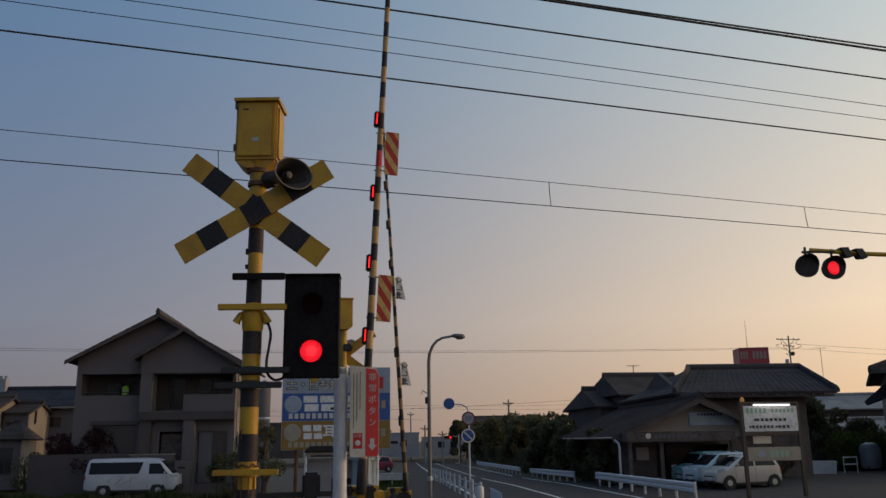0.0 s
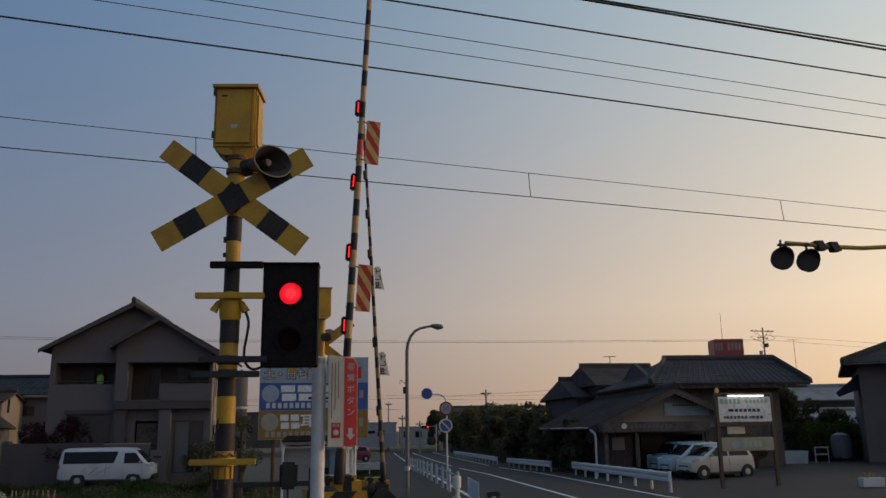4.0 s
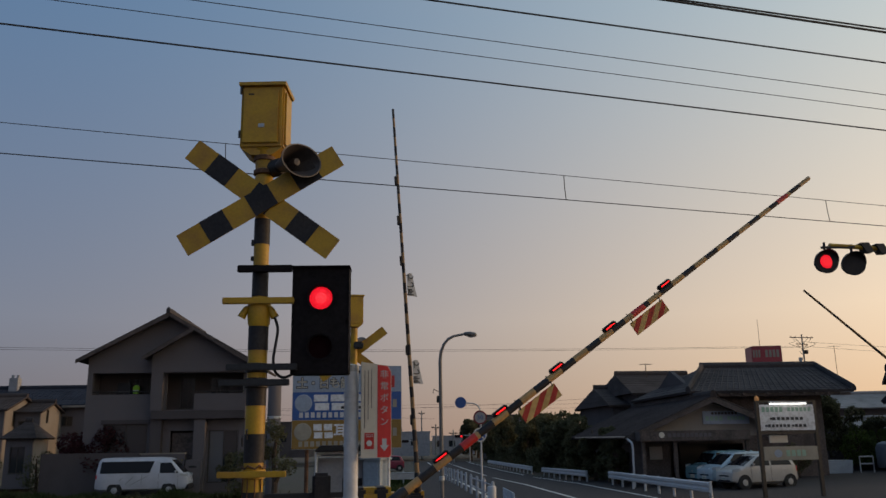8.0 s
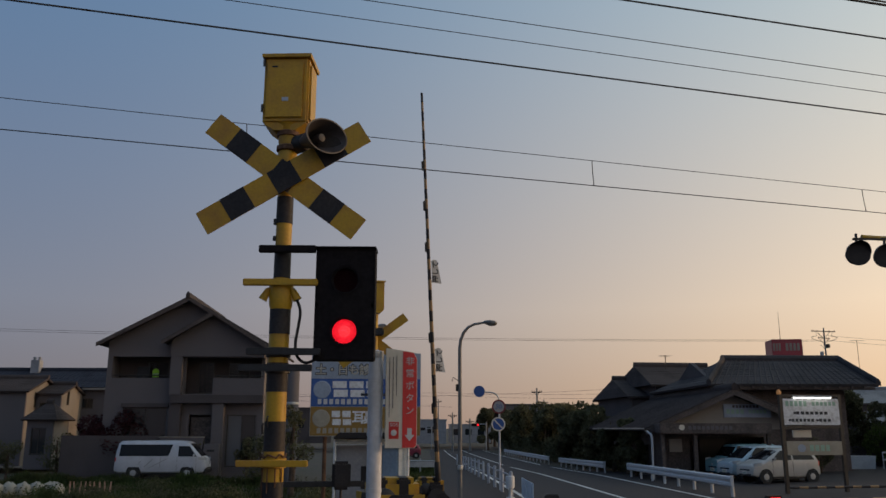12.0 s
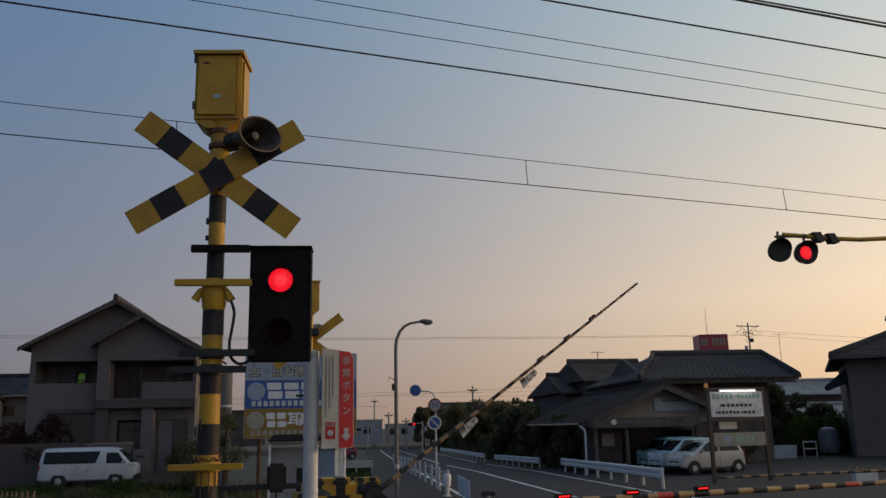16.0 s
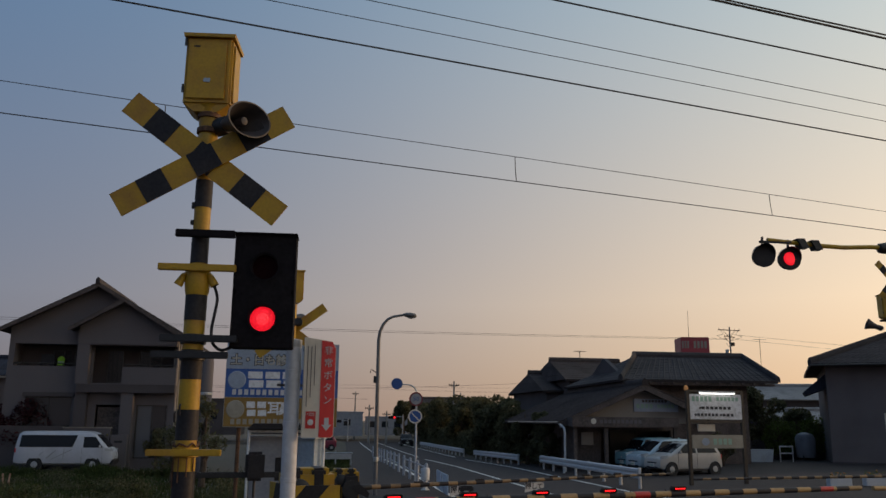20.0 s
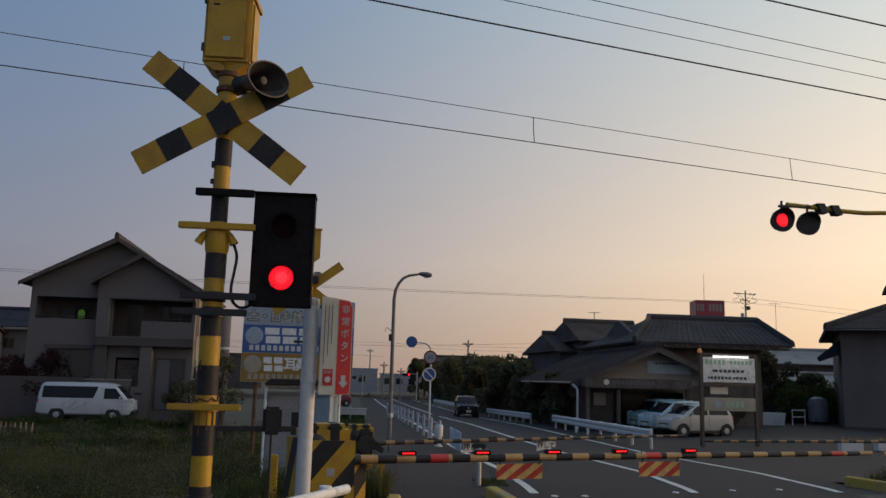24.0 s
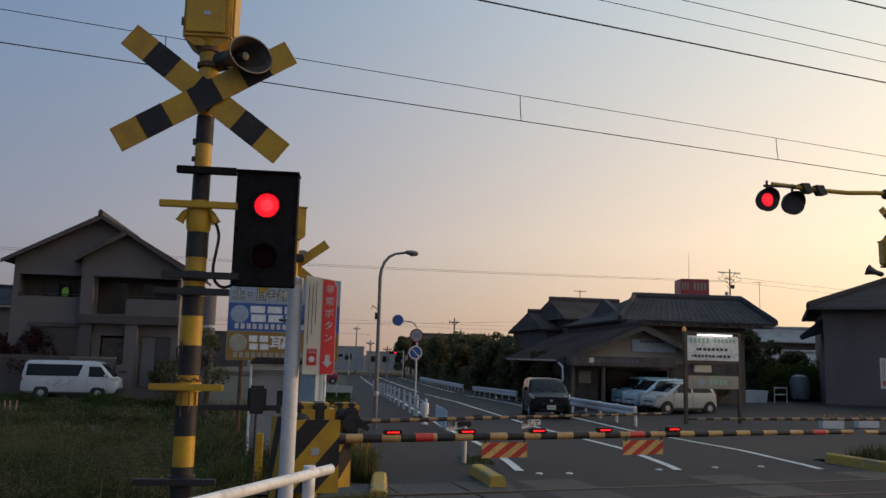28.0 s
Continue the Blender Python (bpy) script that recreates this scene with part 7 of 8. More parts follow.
        part("sill", box(B(), (wheels[0] + r + 0.08, s * (half - 0.05) - 0.02, low - 0.05), (wheels[1] - r - 0.08, s * (half - 0.05) + 0.02, low + 0.03), 0.01), DARKSTEEL, v)
    part("grille", box(B(), (x_nose - 0.006, -0.38, 0.50), (x_nose + 0.08, 0.38, 0.60), 0.02), BLACK, v, smooth=True)
    part("lower_grille", box(B(), (x_nose - 0.004, -0.45, 0.30), (x_nose + 0.08, 0.45, 0.40), 0.02), BLACK, v, smooth=True)
    part("badge", lathe(B(), [(0.045, 0), (0.05, 0.01), (0.02, 0.016)], 14, 0, pose(x_nose - 0.004, 0, 0.68, 0, -90, 0)), GALV, v)
    pl = part("number_plate", box(B(), (x_nose - 0.02, -0.165, 0.37), (x_nose - 0.004, 0.165, 0.52), 0.004), CREAM, v)
    part("plate_bars", box(B(), (x_nose - 0.024, -0.12, 0.41), (x_nose - 0.02, 0.12, 0.46)), GREENINK, pl)
    for y in (-0.3, 0.15):
        xw = screen[0] + 0.02
        part("wiper", cyl(B(), (xw, y, over(xw, 0.3) + 0.025), (xw + 0.12, y + 0.38, over(xw + 0.12, 0.4) + 0.02), 0.008, seg=6), BLACK, v)
    for x0, z0, x1, z1, wid in marks:
        n = 5
        bm = B()
        for k in range(n):
            xa, xb, za, zc = x0 + (x1 - x0) * k / n, x0 + (x1 - x0) * (k + 1) / n, z0 + (z1 - z0) * k / n, z0 + (z1 - z0) * (k + 1) / n
            tube(bm, [(xa, wide(xa, za) + 0.001, za), (xb, wide(xb, zc) + 0.001, zc)], wid * (0.5 + 0.5 * math.sin(math.pi * (k + 0.5) / n)), 6)
        part("side_mark", bm, PALECAB, v, "grey streak on the side")
    return v, made


CLEAR = glass("headlight_glass", (0.42, 0.44, 0.46), 0.12)
PAINT_CREAM = material("cream_car_paint", (0.50, 0.47, 0.43), 0.25, 0, 0.02, 40, 0.05, 2, 0)
PAINT_BLUE = material("pale_blue_car_paint", (0.40, 0.49, 0.54), 0.25, 0.1, 0.02, 40, 0.05, 2, 0)
PAINT_TEAL = material("teal_car_paint", (0.22, 0.40, 0.45), 0.25, 0.1, 0.02, 40, 0.05, 2, 0)
PAINT_WHITE = material("white_van_paint", (0.50, 0.52, 0.58), 0.3, 0, 0.02, 40, 0.08, 1.5, 0)
PAINT_BLACK = material("black_car_paint", (0.008, 0.008, 0.010), 0.25, 0.0, 0.05, 40, 0.05, 2, 0)
PAINT_BLACK.node_tree.nodes["Principled BSDF"].inputs["Specular IOR Level"].default_value = 0.15
kei = [(-1.69, 0.48), (-1.68, 0.66), (-1.60, 0.80), (-1.15, 0.97), (-0.75, 1.20), (-0.30, 1.43), (0.10, 1.50), (0.75, 1.50), (1.28, 1.42), (1.50, 1.20), (1.64, 0.92), (1.69, 0.52)]
tall = [(-1.69, 0.48), (-1.68, 0.70), (-1.60, 0.86), (-1.25, 0.98), (-0.80, 1.28), (-0.40, 1.52), (0.0, 1.60), (1.0, 1.60), (1.45, 1.52), (1.60, 1.10), (1.67, 0.80), (1.69, 0.52)]
boxy = [(-1.69, 0.48), (-1.69, 0.76), (-1.62, 0.94), (-1.15, 1.04), (-0.90, 1.30), (-0.66, 1.56), (-0.35, 1.66), (1.15, 1.66), (1.52, 1.60), (1.62, 1.15), (1.67, 0.80), (1.69, 0.52)]
vehicle("car", pose(13.27, 37.7, gz(13, 38), 0, 0, 13) @ Matrix.Scale(0.92, 4), 1.48, kei, PAINT_CREAM, "cream small car parked before the restaurant", (-1.13, 1.2), 0.275, 0.95, 0.15, [(-0.80, 0.20, -0.28, 0.20, 0.98, 1.38), (0.28, 1.36, 0.28, 1.16, 0.99, 1.37)], (-1.06, -0.36), (1.33, 1.56))
vehicle("car", pose(13.05, 39.4, gz(13, 40), 0, 0, 13) @ Matrix.Scale(0.92, 4), 1.48, tall, PAINT_BLUE, "pale blue small car parked beside the cream one", (-1.15, 1.2), 0.275, 1.0, 0.15, [(-0.85, 0.15, -0.38, 0.15, 1.03, 1.48), (0.23, 1.38, 0.23, 1.28, 1.03, 1.48)], (-1.15, -0.46), (1.46, 1.58))
vehicle("car", pose(13.15, 41.2, gz(13, 42), 0, 0, 13) @ Matrix.Scale(0.92, 4), 1.48, boxy, PAINT_TEAL, "teal box-shaped small car parked in the row", (-1.15, 1.2), 0.275, 1.06, 0.12, [(-0.92, 0.10, -0.66, 0.10, 1.08, 1.54), (0.18, 1.40, 0.18, 1.36, 1.08, 1.54)], (-1.08, -0.70), (1.53, 1.60))
van_top = [(-2.32, 0.50), (-2.31, 0.80), (-2.26, 1.00), (-2.12, 1.14), (-1.78, 1.50), (-1.46, 1.82), (-1.15, 1.93), (-0.5, 1.96), (1.7, 1.95), (2.10, 1.88), (2.22, 1.55), (2.28, 1.0), (2.30, 0.55)]
van, _ = vehicle("van", pose(-14.6, 46.4, gz(-15, 46.6) + 0.14, 0, 0, 184) @ Matrix.Scale(0.97, 4), 1.72, van_top, PAINT_WHITE, "white delivery van parked before the house", (-1.42, 1.28), 0.32, 1.12, 0.14, [(-1.86, -0.92, -1.46, -0.92, 1.14, 1.66), (-0.42, 2.06, -0.62, 2.02, 1.16, 1.74)], (-2.09, -1.48), (2.15, 2.19), 0.3, ((0.35, 1.0, 0.75, 0.62, 0.03), (-0.4, 1.05, 0.55, 0.55, 0.02), (-0.05, 1.12, -0.02, 0.6, 0.02), (0.9, 0.95, 1.1, 0.75, 0.02)))
part("bumper", box(B(), (-2.37, -0.78, 0.30), (-2.22, 0.78, 0.56), 0.05), DARKSTEEL, van, "black front bumper", smooth=True)
# slab added to carry the van, which is raised to fit the camera's view
thing("driveway", box(B(), (-20.5, 45.2, -0.9), (-8.0, 47.6, gz(-15, 46.6) + 0.14), 0.03), ASPHALT2, "worn asphalt slab added under the van before the garden wall", "driveway", kind="structure")
compact = [(-1.70, 0.48), (-1.69, 0.70), (-1.62, 0.85), (-1.10, 0.97), (-0.79, 1.17), (-0.44, 1.40), (-0.13, 1.47), (1.10, 1.48), (1.50, 1.40), (1.62, 1.05), (1.68, 0.85), (1.70, 0.5)]
black_car, car_wheels = vehicle("car", pose(6.6, 72, gz(6.6, 72), 0, 0, 90), 1.50, compact, PAINT_BLACK, "black box-shaped car driving up the street", (-1.12, 1.15), 0.28, 0.97, 0.12, [(-0.81, 0.18, -0.42, 0.18, 1.0, 1.38), (0.26, 1.36, 0.26, 1.30, 1.0, 1.38)], (-1.04, -0.48), (1.51, 1.61))
vehicle("car", pose(-3.6, 86, gz(-3.6, 86), 0, 0, 8), 1.48, kei, material("maroon_car_paint", (0.22, 0.03, 0.06), 0.3, 0, 0.02, 40, 0.05, 2, 0), "maroon small car parked far behind the cabinets", (-1.13, 1.2), 0.275, 0.95, 0.15, [(-0.80, 0.20, -0.28, 0.20, 0.98, 1.38), (0.28, 1.36, 0.28, 1.16, 0.99, 1.37)], (-1.06, -0.36), (1.33, 1.56))
# pale sacks and pink stakes at the field's edge
sackm = [mesh_of(lathe(B(), [(0.02, 0.0), (0.26, 0.04), (0.3, 0.2), (0.24, 0.36), (0.1, 0.44), (0.03, 0.5)], 12), DULLCREAM, True)]
rr = random.Random(4)
for k in range(11):
    tagged(new("sack", sackm[0]), "white plastic sack lying at the field edge", "sack", "white sacks").matrix_world = pose(-17.8 + 0.24 * k, 36.2 + rr.uniform(-0.3, 0.3), gz(-17, 36) - 0.02, rr.uniform(-12, 12), rr.uniform(-10, 10), rr.uniform(0, 360))
STAKE = material("pink_orange_stake", (0.45, 0.26, 0.18), 0.7, 0, 0.1, 20, 0.1, 3, 0)
sm = mesh_of(cyl(B(), (0, 0, -0.1), (0, 0, 0.42), 0.045, 0.03, 8), STAKE)
for k in range(9):
    tagged(new("marker_stake", sm), "short orange marker stake at the field edge", "stake", "orange stakes").matrix_world = pose(-15.5 + 0.2 * k, 37.6, gz(-15, 37.6), rr.uniform(-8, 8), rr.uniform(-8, 8), 0)

# ---- plants ----
def leaf_cloud(points, size, seed, up=0.3):
    """Small two-triangle leaves round the given points."""
    rg = np.random.default_rng(seed)
    n = len(points)
    a = rg.normal(size=(n, 3))
    a /= np.linalg.norm(a, axis=1)[:, None]
    b = np.cross(a, rg.normal(size=(n, 3)))
    b /= np.linalg.norm(b, axis=1)[:, None]
    s = size * rg.uniform(0.6, 1.4, (n, 1))
    v = np.stack([points - a * s, points - b * s * 0.5, points + a * s, points + b * s * 0.5], 1).reshape(-1, 3)
    f = np.arange(4 * n).reshape(-1, 4)
    return v, f


def mesh_raw(v, f, mat):
    me = bpy.data.meshes.new("mesh")
    me.from_pydata(v.tolist(), [], f.tolist())
    me.materials.append(mat)
    return me


def tree(x, y, h, r, seed, mat, label, leaves=1500, size=0.09, trunk=0.35, name="tree", lumps=12):
    rg = np.random.default_rng(seed)
    t = empty(name, pose(x, y, gz(x, y)), label, name.replace("_", " "), "trees and bushes")
    bm = B()
    tube(bm, [(0, 0, -0.2), (0.03, 0.02, h * 0.25), (rg.uniform(-0.1, 0.1), rg.uniform(-0.1, 0.1), h * 0.55), (rg.uniform(-0.2, 0.2), 0, h * 0.85)], 0.04 * h, 8, r2=0.012 * h)
    part("trunk", bm, BARK, t, smooth=True)
    centres, radii = [], []
    for k in range(lumps):
        an, u = rg.uniform(0, 6.283), rg.uniform(0, 1)
        zc = h * (trunk + (1 - trunk) * (0.15 + 0.75 * u))
        rad = r * (1.05 - 0.75 * abs(u - 0.35)) * rg.uniform(0.35, 0.8)
        centres.append((math.cos(an) * rad, math.sin(an) * rad, zc))
        radii.append(r * rg.uniform(0.28, 0.5))
    for k in range(5):
        c = centres[k]
        part("limb", tube(B(), [(0, 0, h * (0.2 + 0.08 * k)), (c[0] * 0.5, c[1] * 0.5, (h * (0.25 + 0.08 * k) + c[2]) / 2), c], 0.018 * h, 6, r2=0.006 * h), BARK, t, smooth=True)
    which = rg.integers(0, lumps, leaves)
    d = rg.normal(size=(leaves, 3))
    d /= np.linalg.norm(d, axis=1)[:, None]
    pts = np.array(centres)[which] + d * (np.array(radii)[which] * rg.uniform(0.45, 1.1, leaves) ** 0.6)[:, None] * np.array([1, 1, 0.85])
    pts[:, 2] = np.maximum(pts[:, 2], 0.05)
    part("crown", mesh_raw(*leaf_cloud(pts, size, seed + 1), mat), None, t)
    return t


# hedge and trees along the street's far side and by the restaurant
specs = [(9.6, 80, 4.6, 1.7, LEAF), (12.5, 76, 4.6, 2.0, LEAF), 
         (9.6, 64, 3.9, 1.5, LEAF), (10.0, 60, 4.1, 1.6, LEAF), (9.6, 55, 3.7, 1.3, LEAF), (9.35, 50.5, 3.3, 1.0, LEAF), (9.3, 47.0, 2.9, 0.8, LEAF), (9.1, 44.5, 2.4, 0.6, LEAF), (10.4, 70, 4.4, 1.7, LEAF), (10.6, 86, 5.2, 2.2, LEAF), (9.8, 98, 5.6, 2.2, LEAF), (13, 90, 5.0, 2.4, LEAF), (7.7, 128, 6.3, 1.7, LEAF), (9.5, 112, 5.6, 2.6, LEAF), (16, 118, 6, 3, LEAF), (10.5, 150, 6.6, 3.0, LEAF), (11.5, 172, 7.2, 3.4, LEAF)]
for k, (x, y, h, r, mat) in enumerate(specs):
    tree(x, y, h, r, 20 + k, mat, "dark green garden tree beside the street", 4500, 0.10 if y < 60 else 0.16, 0.08)
# a thick hedge closes the row below the crowns
rh = np.random.default_rng(77)
for y0, y1, x0, h in ((45, 52, 9.3, 1.5), (52, 66, 9.3, 1.7), (66, 84, 9.3, 2.0), (84, 122, 9.5, 2.2)):
    n = int(900 * (y1 - y0))
    yy = rh.uniform(y0, y1, n)
    tops = np.array([h * (0.9 + 0.25 * noise.noise((0.3, b * 0.5, 2.0))) for b in yy])
    zz_ = tops * rh.uniform(0, 1, n) ** 0.6
    xx = x0 + 0.5 + rh.normal(0, 0.34, n) * (1.1 - 0.5 * zz_ / tops)
    ground = np.array([gz(a, b) for a, b in zip(xx, yy)])
    tagged(new("hedge", mesh_raw(*leaf_cloud(np.stack([xx, yy, zz_ + ground], 1), 0.07 if y0 < 60 else 0.12, 400 + int(y0)), LEAF)), "thick dark green hedge along the street", "hedge", kind="stuff")
simple_house("house", pose(14.6, 128, -1.3, 0, 0, 2), 9, 7, 4.6, 1.9, STUCCO_B, ROOFBROWN, "far low house with a brown tiled roof behind the trees", [(-3, -1.6, 2.2, 3.2)], over=0.6)
for k, (x, y, h, r) in enumerate(((17.8, 42.6, 1.5, 0.7), (14.4, 41.8, 1.3, 0.5))):
    tree(x, y + 0.9, h, r, 60 + k, LEAF, "small dark green shrub by the restaurant wall", 1100, 0.05, 0.05, "shrub")
for k, (x, y, h, r) in enumerate(((27.0, 52.4, 2.7, 1.7), (29.2, 52.8, 2.5, 1.7), (25.4, 51.8, 2.3, 1.2))):
    tree(x, y, h, r, 70 + k, LEAF2, "yellow-green garden tree behind the car park", 2200, 0.07, 0.1)
for k, (x, y, h, r) in enumerate(((24.6, 54.6, 4.9, 1.6), (26.2, 55.2, 4.6, 1.6), (32.0, 55.0, 4.2, 1.7), (28.8, 55.4, 3.2, 1.5))):
    tree(x, y, h, r, 75 + k, LEAF, "dark green tree behind the car park", 6000, 0.09, 0.08)
for k, (x, y, h, r) in enumerate(((-19.0, 49.2, 3.3, 1.5), (-17.6, 49.2, 3.7, 1.6), (-16.2, 49.3, 3.4, 1.5))):
    tree(x, y - 0.1, h, r, 80 + k, LEAFRED, "dark maroon leaved bush behind the garden wall", 8000, 0.08, 0.03, "bush", 22)
for k, (x, y, h, r) in enumerate(((-13.5, 47.9, 2.2, 0.65), (-10.7, 47.8, 2.3, 0.65), (-21.6, 50, 2.4, 1.1), (-7.9, 38, 2.6, 0.8), (-6.4, 36.0, 3.6, 0.95), (-24.3, 50, 2.0, 1.0))):
    tree(x, y, h, r, 90 + k, LEAF, "dark green bush before the houses", 1500, 0.06, 0.1, "bush")


def blades(n, region, hmin, hmax, seed, width=0.012, drop=0.0):
    """Thin bent grass blades over a region (x0, x1, y0, y1)."""
    rg = np.random.default_rng(seed)
    x0, x1, y0, y1 = region
    x, y = rg.uniform(x0, x1, n), rg.uniform(y0, y1, n)
    clump = np.array([noise.noise((a * 0.6, b * 0.6, seed)) for a, b in zip(x, y)])
    h = (hmin + (hmax - hmin) * rg.uniform(0, 1, n) ** 1.5) * (0.65 + 0.9 * np.clip(clump + 0.3, 0, 1))
    base = np.stack([x, y, np.array([gz(a, b) for a, b in zip(x, y)]) - 0.06 - drop], 1)
    an, lean = rg.uniform(0, 6.283, n), rg.uniform(0.1, 0.6, n)
    side = np.stack([np.cos(an + 1.57), np.sin(an + 1.57), 0 * an], 1) * (width * (1 + h))[:, None]
    out = np.stack([np.cos(an), np.sin(an), 0 * an], 1) * (h * lean)[:, None]
    mid, top = base + out * 0.35, base + out
    mid[:, 2] += h * 0.6
    top[:, 2] += h
    v = np.stack([base - side, base + side, mid + side * 0.8, mid - side * 0.8, top], 1).reshape(-1, 3)
    k = np.arange(n)[:, None] * 5
    f = [tuple(r) for r in (k + np.array([0, 1, 2, 3])).tolist()] + [tuple(r) for r in (k + np.array([3, 2, 4])).tolist()]
    me = bpy.data.meshes.new("mesh")
    me.from_pydata(v.tolist(), [], f)
    return me


def grass(n, region, hmin, hmax, seed, mat, label, width=0.012):
    me = blades(n, region, hmin, hmax, seed, width)
    me.materials.append(mat)
    return tagged(new("grass", me), label, "grass", kind="stuff")


WEED = material("dark_weeds", (0.056, 0.076, 0.026), 0.8, 0, 0.35, 1.2, 0.5, 0.45, 0, color2=(0.046, 0.034, 0.022))
FRESH = material("fresh_weeds", (0.11, 0.115, 0.042), 0.8, 0, 0.35, 1.5, 0.25, 0.4, 0, color2=(0.05, 0.05, 0.022))
STRAW = material("dry_grass", (0.17, 0.13, 0.07), 0.8, 0, 0.3, 2.0, 0.2, 0.6, 0)
for blade in (WEED, STRAW):
    let_light_through(blade, 0.3)
let_light_through(FRESH, 0.5)
grass(52000, (-12, -2.3, 16.3, 28), 0.05, 0.24, 1, WEED, "long rough grass beside the track", 0.006)
grass(9000, (-14, -5.5, 7.5, 13), 0.08, 0.30, 2, WEED, "dark weeds on the near side of the track", 0.012)
grass(9000, (-6, -2.2, 8.8, 12.2), 0.06, 0.26, 3, WEED, "dark weeds by the signal post", 0.010)
grass(30000, (-24, -2.5, 26, 45), 0.08, 0.26, 4, GRASS, "long grass of the field", 0.012)
grass(7000, (-1.75, -0.62, 11.2, 12.9), 0.10, 0.40, 5, FRESH, "rough yellow-green grass at the gate machine", 0.004)
grass(16000, (-9, -2.2, 13.2, 16.4), 0.03, 0.2, 25, WEED, "sparse weeds between track and field", 0.006)
grass(5200, (-1.9, -0.6, 15.6, 18.2), 0.10, 0.45, 6, FRESH, "rough grass past the track", 0.008)
grass(9000, (-6, -1.22, 6.6, 9.3), 0.04, 0.17, 17, WEED, "low grass at the foot of the railing", 0.005)
grass(5000, (-2.4, -1.18, 8.6, 12.6), 0.04, 0.2, 19, WEED, "low grass between railing and gate machine", 0.005)
grass(1800, (-2.9, -1.5, 14.9, 16.5), 0.1, 0.36, 20, WEED, "rough grass at the marker post", 0.006)
grass(500, (-1.9, -0.6, 15.6, 18.2), 0.15, 0.55, 16, STRAW, "dry grass past the track", 0.007)
grass(900, (1.0, 1.5, 17.4, 18.6), 0.05, 0.22, 7, GRASS, "grass at the yellow kerb", 0.006)
grass(5000, (9.2, 11.4, 17.6, 19.6), 0.05, 0.34, 8, FRESH, "rough yellow-green grass by the far signal post", 0.004)
grass(500, (9.2, 10.0, 17.8, 18.6), 0.2, 0.5, 18, STRAW, "dry weeds by the far signal post", 0.006)
grass(260, (-9, -3, 9, 24), 0.3, 0.6, 9, STRAW, "tall dry stalks in the grass", 0.006)
grass(16000, (-21, -8, 42.6, 44.8), 0.22, 0.5, 26, GRASS, "taller grass at the edge of the driveway", 0.014)
grass(2600, (-3.4, -0.8, 50.4, 58), 0.15, 0.6, 10, GRASS, "tall verge grass along the footway", 0.03)
grass(3600, (-2.8, -0.8, 30, 49.7), 0.05, 0.22, 27, GRASS, "low verge grass along the footway", 0.016)
# leafy weeds in clumps, joined patch by patch
rg_ = np.random.default_rng(33)
bush_pts = np.concatenate([np.stack([rg_.normal(0, 0.13, 260) + cx, rg_.normal(0, 0.13, 260) + cy, np.abs(rg_.normal(0.16, 0.12, 260)) - 0.03], 1) for cx, cy in ((-1.0, 11.5), (-0.85, 11.9), (-0.95, 12.2), (-1.3, 11.8), (-0.75, 16.0), (-0.9, 16.6), (-1.2, 16.2))])
tagged(new("weeds", mesh_raw(*leaf_cloud(bush_pts, 0.016, 290), FRESH)), "fresh green weeds at the gate machines", "weeds", kind="stuff")
patches = [(-11.5, -7, 16.6, 22), (-7, -2.6, 16.6, 22), (-11.5, -2.6, 22, 28), (-8, -2.5, 8.7, 11.9), (-20, -4, 28, 40), (-8.5, -2.3, 13.4, 16.5)]
for j, (x0, x1, y0, y1) in enumerate(patches):
    cloud = []
    for k in range(44):
        x, y = rg_.uniform(x0, x1), rg_.uniform(y0, y1)
        wide, tall, n = rg_.uniform(0.15, 0.45), rg_.uniform(0.04, 0.26), 800
        p = np.stack([rg_.normal(0, wide, n), rg_.normal(0, wide, n), np.abs(rg_.normal(tall, tall * 0.7, n))], 1)
        cloud.append(p + np.array([x, y, gz(x, y) - 0.05]))
    for half, mat in ((0, WEED), (1, LEAF)):
        ob = new("weeds", mesh_raw(*leaf_cloud(np.concatenate(cloud[half::2]), 0.015 if y1 < 30 else 0.04, 300 + 2 * j + half), mat))
        tagged(ob, "leafy dark green weeds in the rough grass", "weeds", kind="stuff")

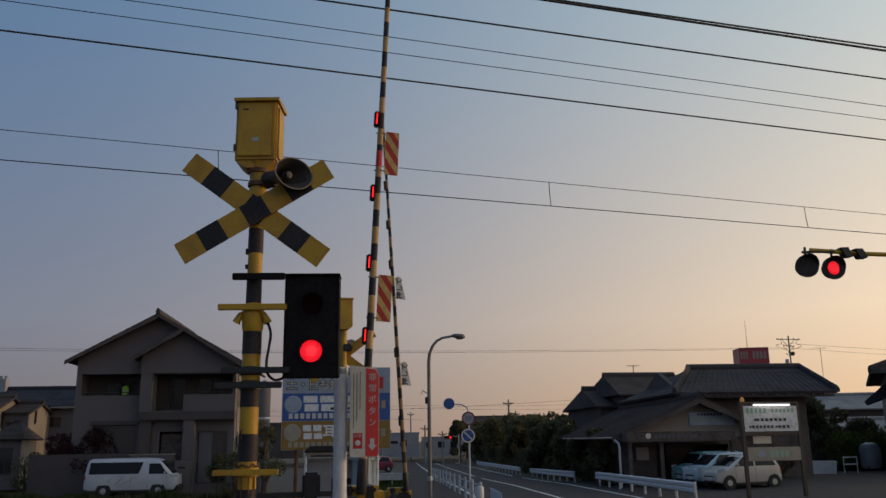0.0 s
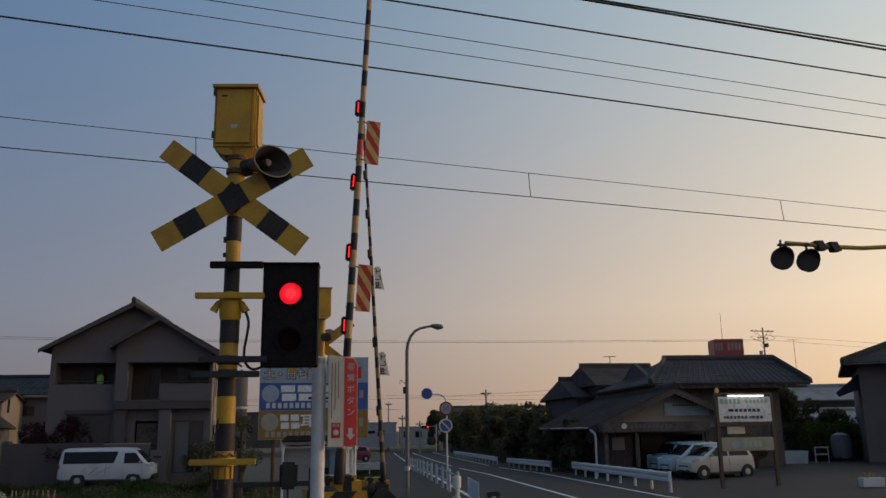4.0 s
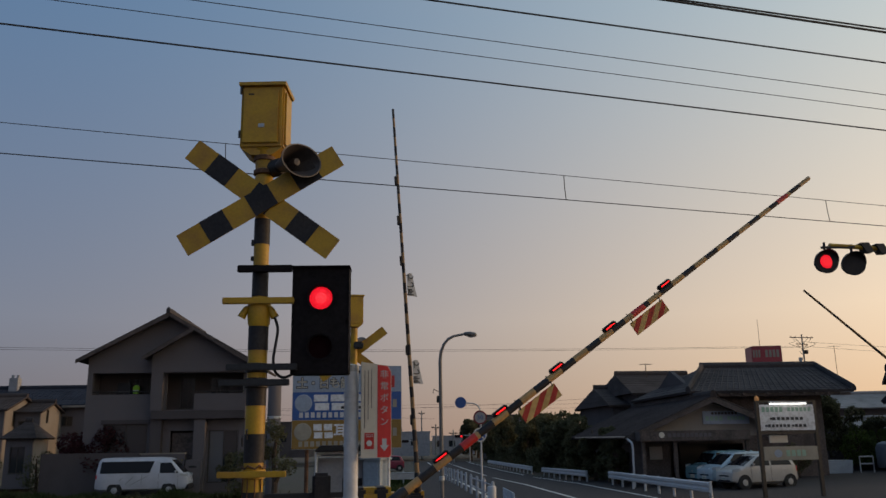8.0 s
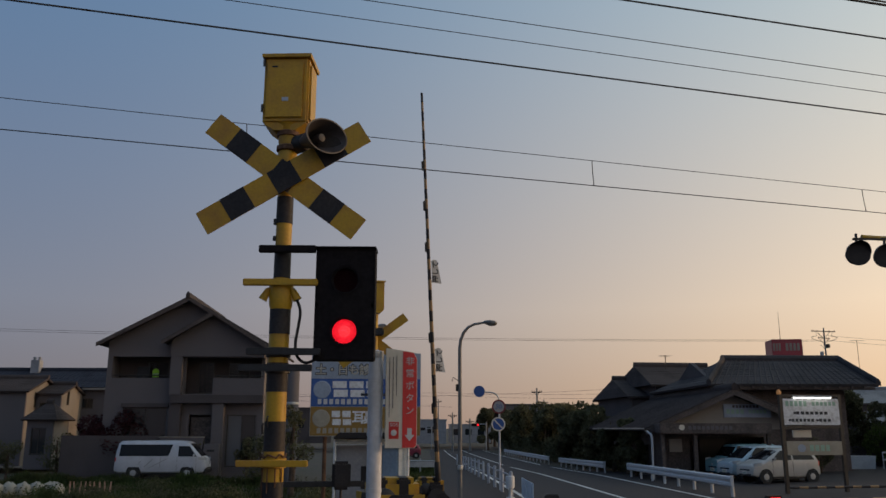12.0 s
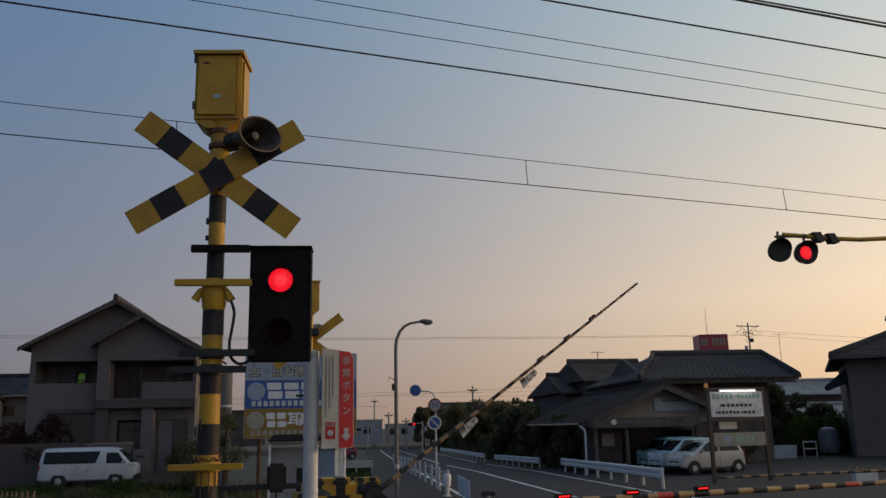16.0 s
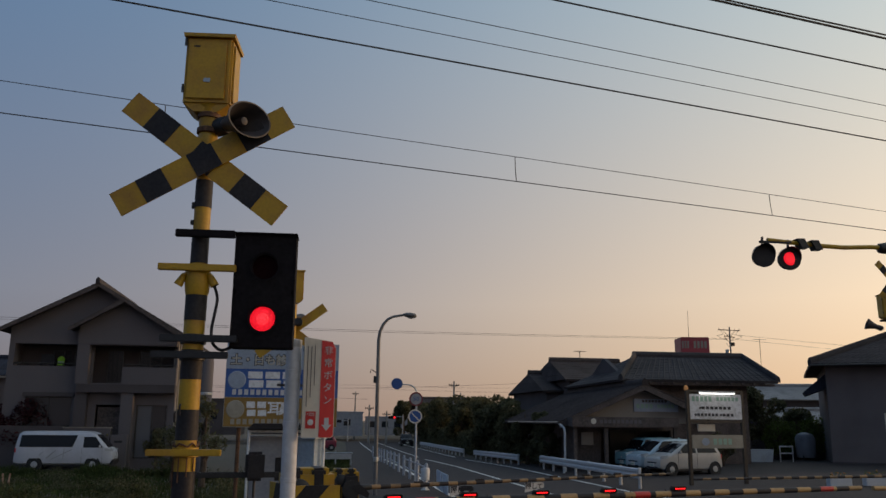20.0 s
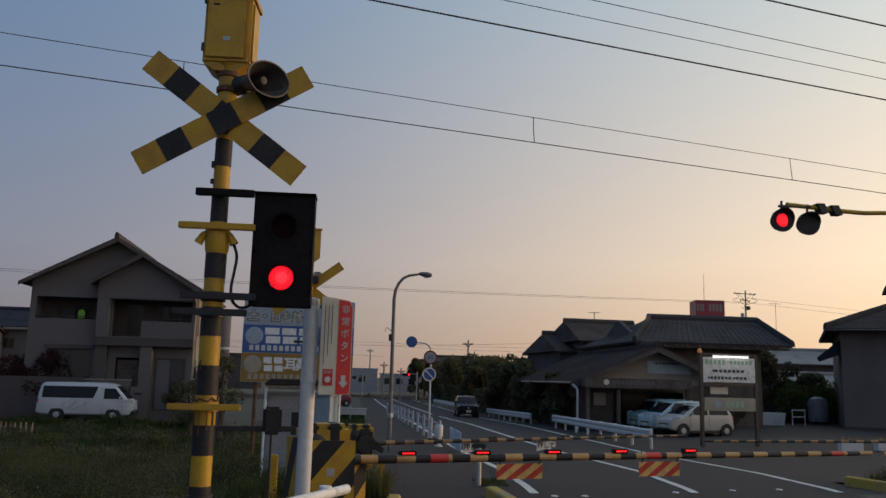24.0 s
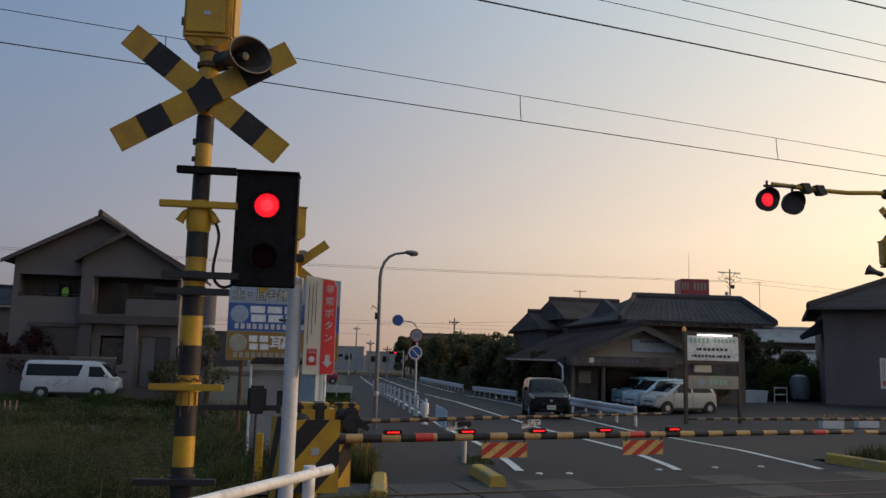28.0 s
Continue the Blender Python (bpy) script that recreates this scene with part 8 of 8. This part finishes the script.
def motions():
    """The arms come down one after the other, the lamps light by turns, a car drives up the street."""
    up = [(0, 0), (0.42, 0), (0.5, 1), (0.85, 1), (0.93, 0), (1.5, 0), (1.58, 1), (2.15, 1), (2.23, 0), (2.6, 0), (2.68, 1), (3.12, 1), (3.2, 0), (3.72, 0), (3.8, 1), (4.3, 1), (4.38, 0), (5.0, 0), (5.08, 1), (5.5, 1), (5.58, 0),
          (6.2, 0), (6.28, 1), (6.75, 1), (6.83, 0), (7.5, 0), (7.58, 1), (8.02, 1), (8.1, 0), (8.75, 0), (8.83, 1), (9.2, 1), (9.28, 0), (9.8, 0), (9.88, 1), (10.2, 1), (10.28, 0), (11.2, 0), (11.28, 1), (11.7, 1), (11.78, 0), (12.3, 0), (12.38, 1), (12.75, 1), (12.83, 0), (13.3, 0), (13.38, 1),
          (14.0, 1), (14.08, 0), (14.6, 0), (14.68, 1), (15.2, 1), (15.28, 0), (15.65, 0), (15.73, 1), (16.4, 1), (16.48, 0), (17.02, 0), (17.08, 1), (17.6, 1), (17.68, 0), (18.1, 0), (18.18, 1), (18.8, 1), (18.88, 0), (19.3, 0), (19.38, 1), (19.92, 1), (19.98, 0), (20.5, 0), (20.58, 1), (21.2, 1), (21.28, 0),
          (22.0, 0), (22.08, 1), (22.6, 1), (22.68, 0), (23.2, 0), (23.28, 1), (23.6, 1), (23.68, 0), (24.2, 0), (24.28, 1), (24.8, 1), (24.88, 0), (25.4, 0), (25.48, 1), (25.95, 1), (25.98, 0), (26.6, 0), (26.68, 1), (27.2, 1), (27.28, 0), (27.75, 0), (27.83, 1), (28, 1)]
    walk(shuttle, [(t, pose(CX, -0.036, Z_TOP if u else Z_BOT)) for t, u in up])
    xr, xl, mid = -2.61, -3.21, -2.9
    turns = ((3.42, mid), (4.9, xl), (9.6, mid), (12.6, xl), (13.42, xr), (14.7, xl), (15.7, xr), (18.1, mid), (19.86, xr), (20.15, xl), (20.85, xr), (21.3, xl), (25.4, mid), (27.5, xr), (27.85, xl))
    far, side = [(0, xr)], xr
    for t, x in turns:
        far += [(t - 0.03, side), (t + 0.03, x)]
        side = x
    far.append((28, side))
    walk(far_lamp, [(t, pose(xr, -0.08, 5.485) if x == mid else pose(x, -0.225, 5.485 if x == xr else 5.545)) for t, x in far])

    def swing(arm, x, y, z, yaw, rows, along=0.0, drop=0.0):
        """The arm turns about a hinge that lies back along it and above it."""
        back = arm.parent.matrix_world.inverted()
        c, s = math.cos(radians(yaw)), math.sin(radians(yaw))
        walk(arm, [(t, back @ pose(x - along * c, y - along * s, z + drop, 0, -a, yaw) @ pose(along, 0, -drop)) for t, a in rows])

    # the strips on the arm light in the first part of every second
    beat = [(0, 1), (0.36, 1), (0.44, 0)]
    for k in range(1, 29):
        beat += [(k - 0.14, 0), (k - 0.06, 1)] + ([(k + 0.36, 1), (k + 0.44, 0)] if k < 28 else [(28, 1)])
    for strip, x in strips_near:
        walk(strip, [(t, pose(x, -0.0325 if on else -0.02, 0.050)) for t, on in beat])
    swing(arm_near, -1.1, 10.72, 1.06, 12.5, ((0, 87.2), (4.2, 87), (4.7, 84.4), (5.4, 75), (6.5, 58), (7, 50.5), (7.4, 44.2), (7.8, 38), (8.2, 31.8), (9, 20.7), (9.5, 14.8), (10, 7.6), (10.4, 3.2), (10.9, 0.9), (11.5, 0.4), (24, 0.35), (28, 0.3)), 0.417, 0.12)
    swing(arm_right, 11.2, 19.2, 0.78, 189, ((0, 89), (4.2, 89), (4.7, 85), (5.4, 75), (6.5, 58.7), (7, 52.2), (8, 38.7), (8.6, 30), (9.5, 17), (10.2, 7), (10.8, 1), (11.4, -0.2), (28, -0.2)))
    exit_rows = ((0, 93.7), (11.8, 93.7), (12.1, 92), (12.5, 87.4), (13, 79.9), (13.5, 72.6), (14.5, 57.2), (15.5, 41.3), (15.9, 35.3), (16.3, 29.2), (16.7, 23), (17, 17), (17.4, 10.6), (17.8, 5), (18.2, 1.8), (18.6, 0.8), (28, 0.7))
    swing(arm_far, -0.65, 17.6, 0.67, 20, exit_rows, 0.417, 0.12)
    swing(arm_near_right, 9.9, 13.05, 1.03, 192, [(t, a * 0.95) for t, a in exit_rows])

    drive = ((0, 40, 128.5, 0), (14.5, 40, 128.5, 0), (15.6, 20, 128.5, 0), (16.2, 10.5, 127.5, 35), (16.7, 7.0, 123.5, 78), (17.4, 6.5, 120, 90), (20, 6.5, 106, 90), (22, 6.5, 83, 90), (24, 6.55, 62, 88), (25, 6.6, 54, 87), (26, 6.6, 46, 86), (27, 6.6, 39.6, 85), (28, 6.6, 34.6, 84))
    walk(black_car, [(t, pose(x, y, gz(x, y), 0, 0, yaw)) for t, x, y, yaw in drive])


motions()
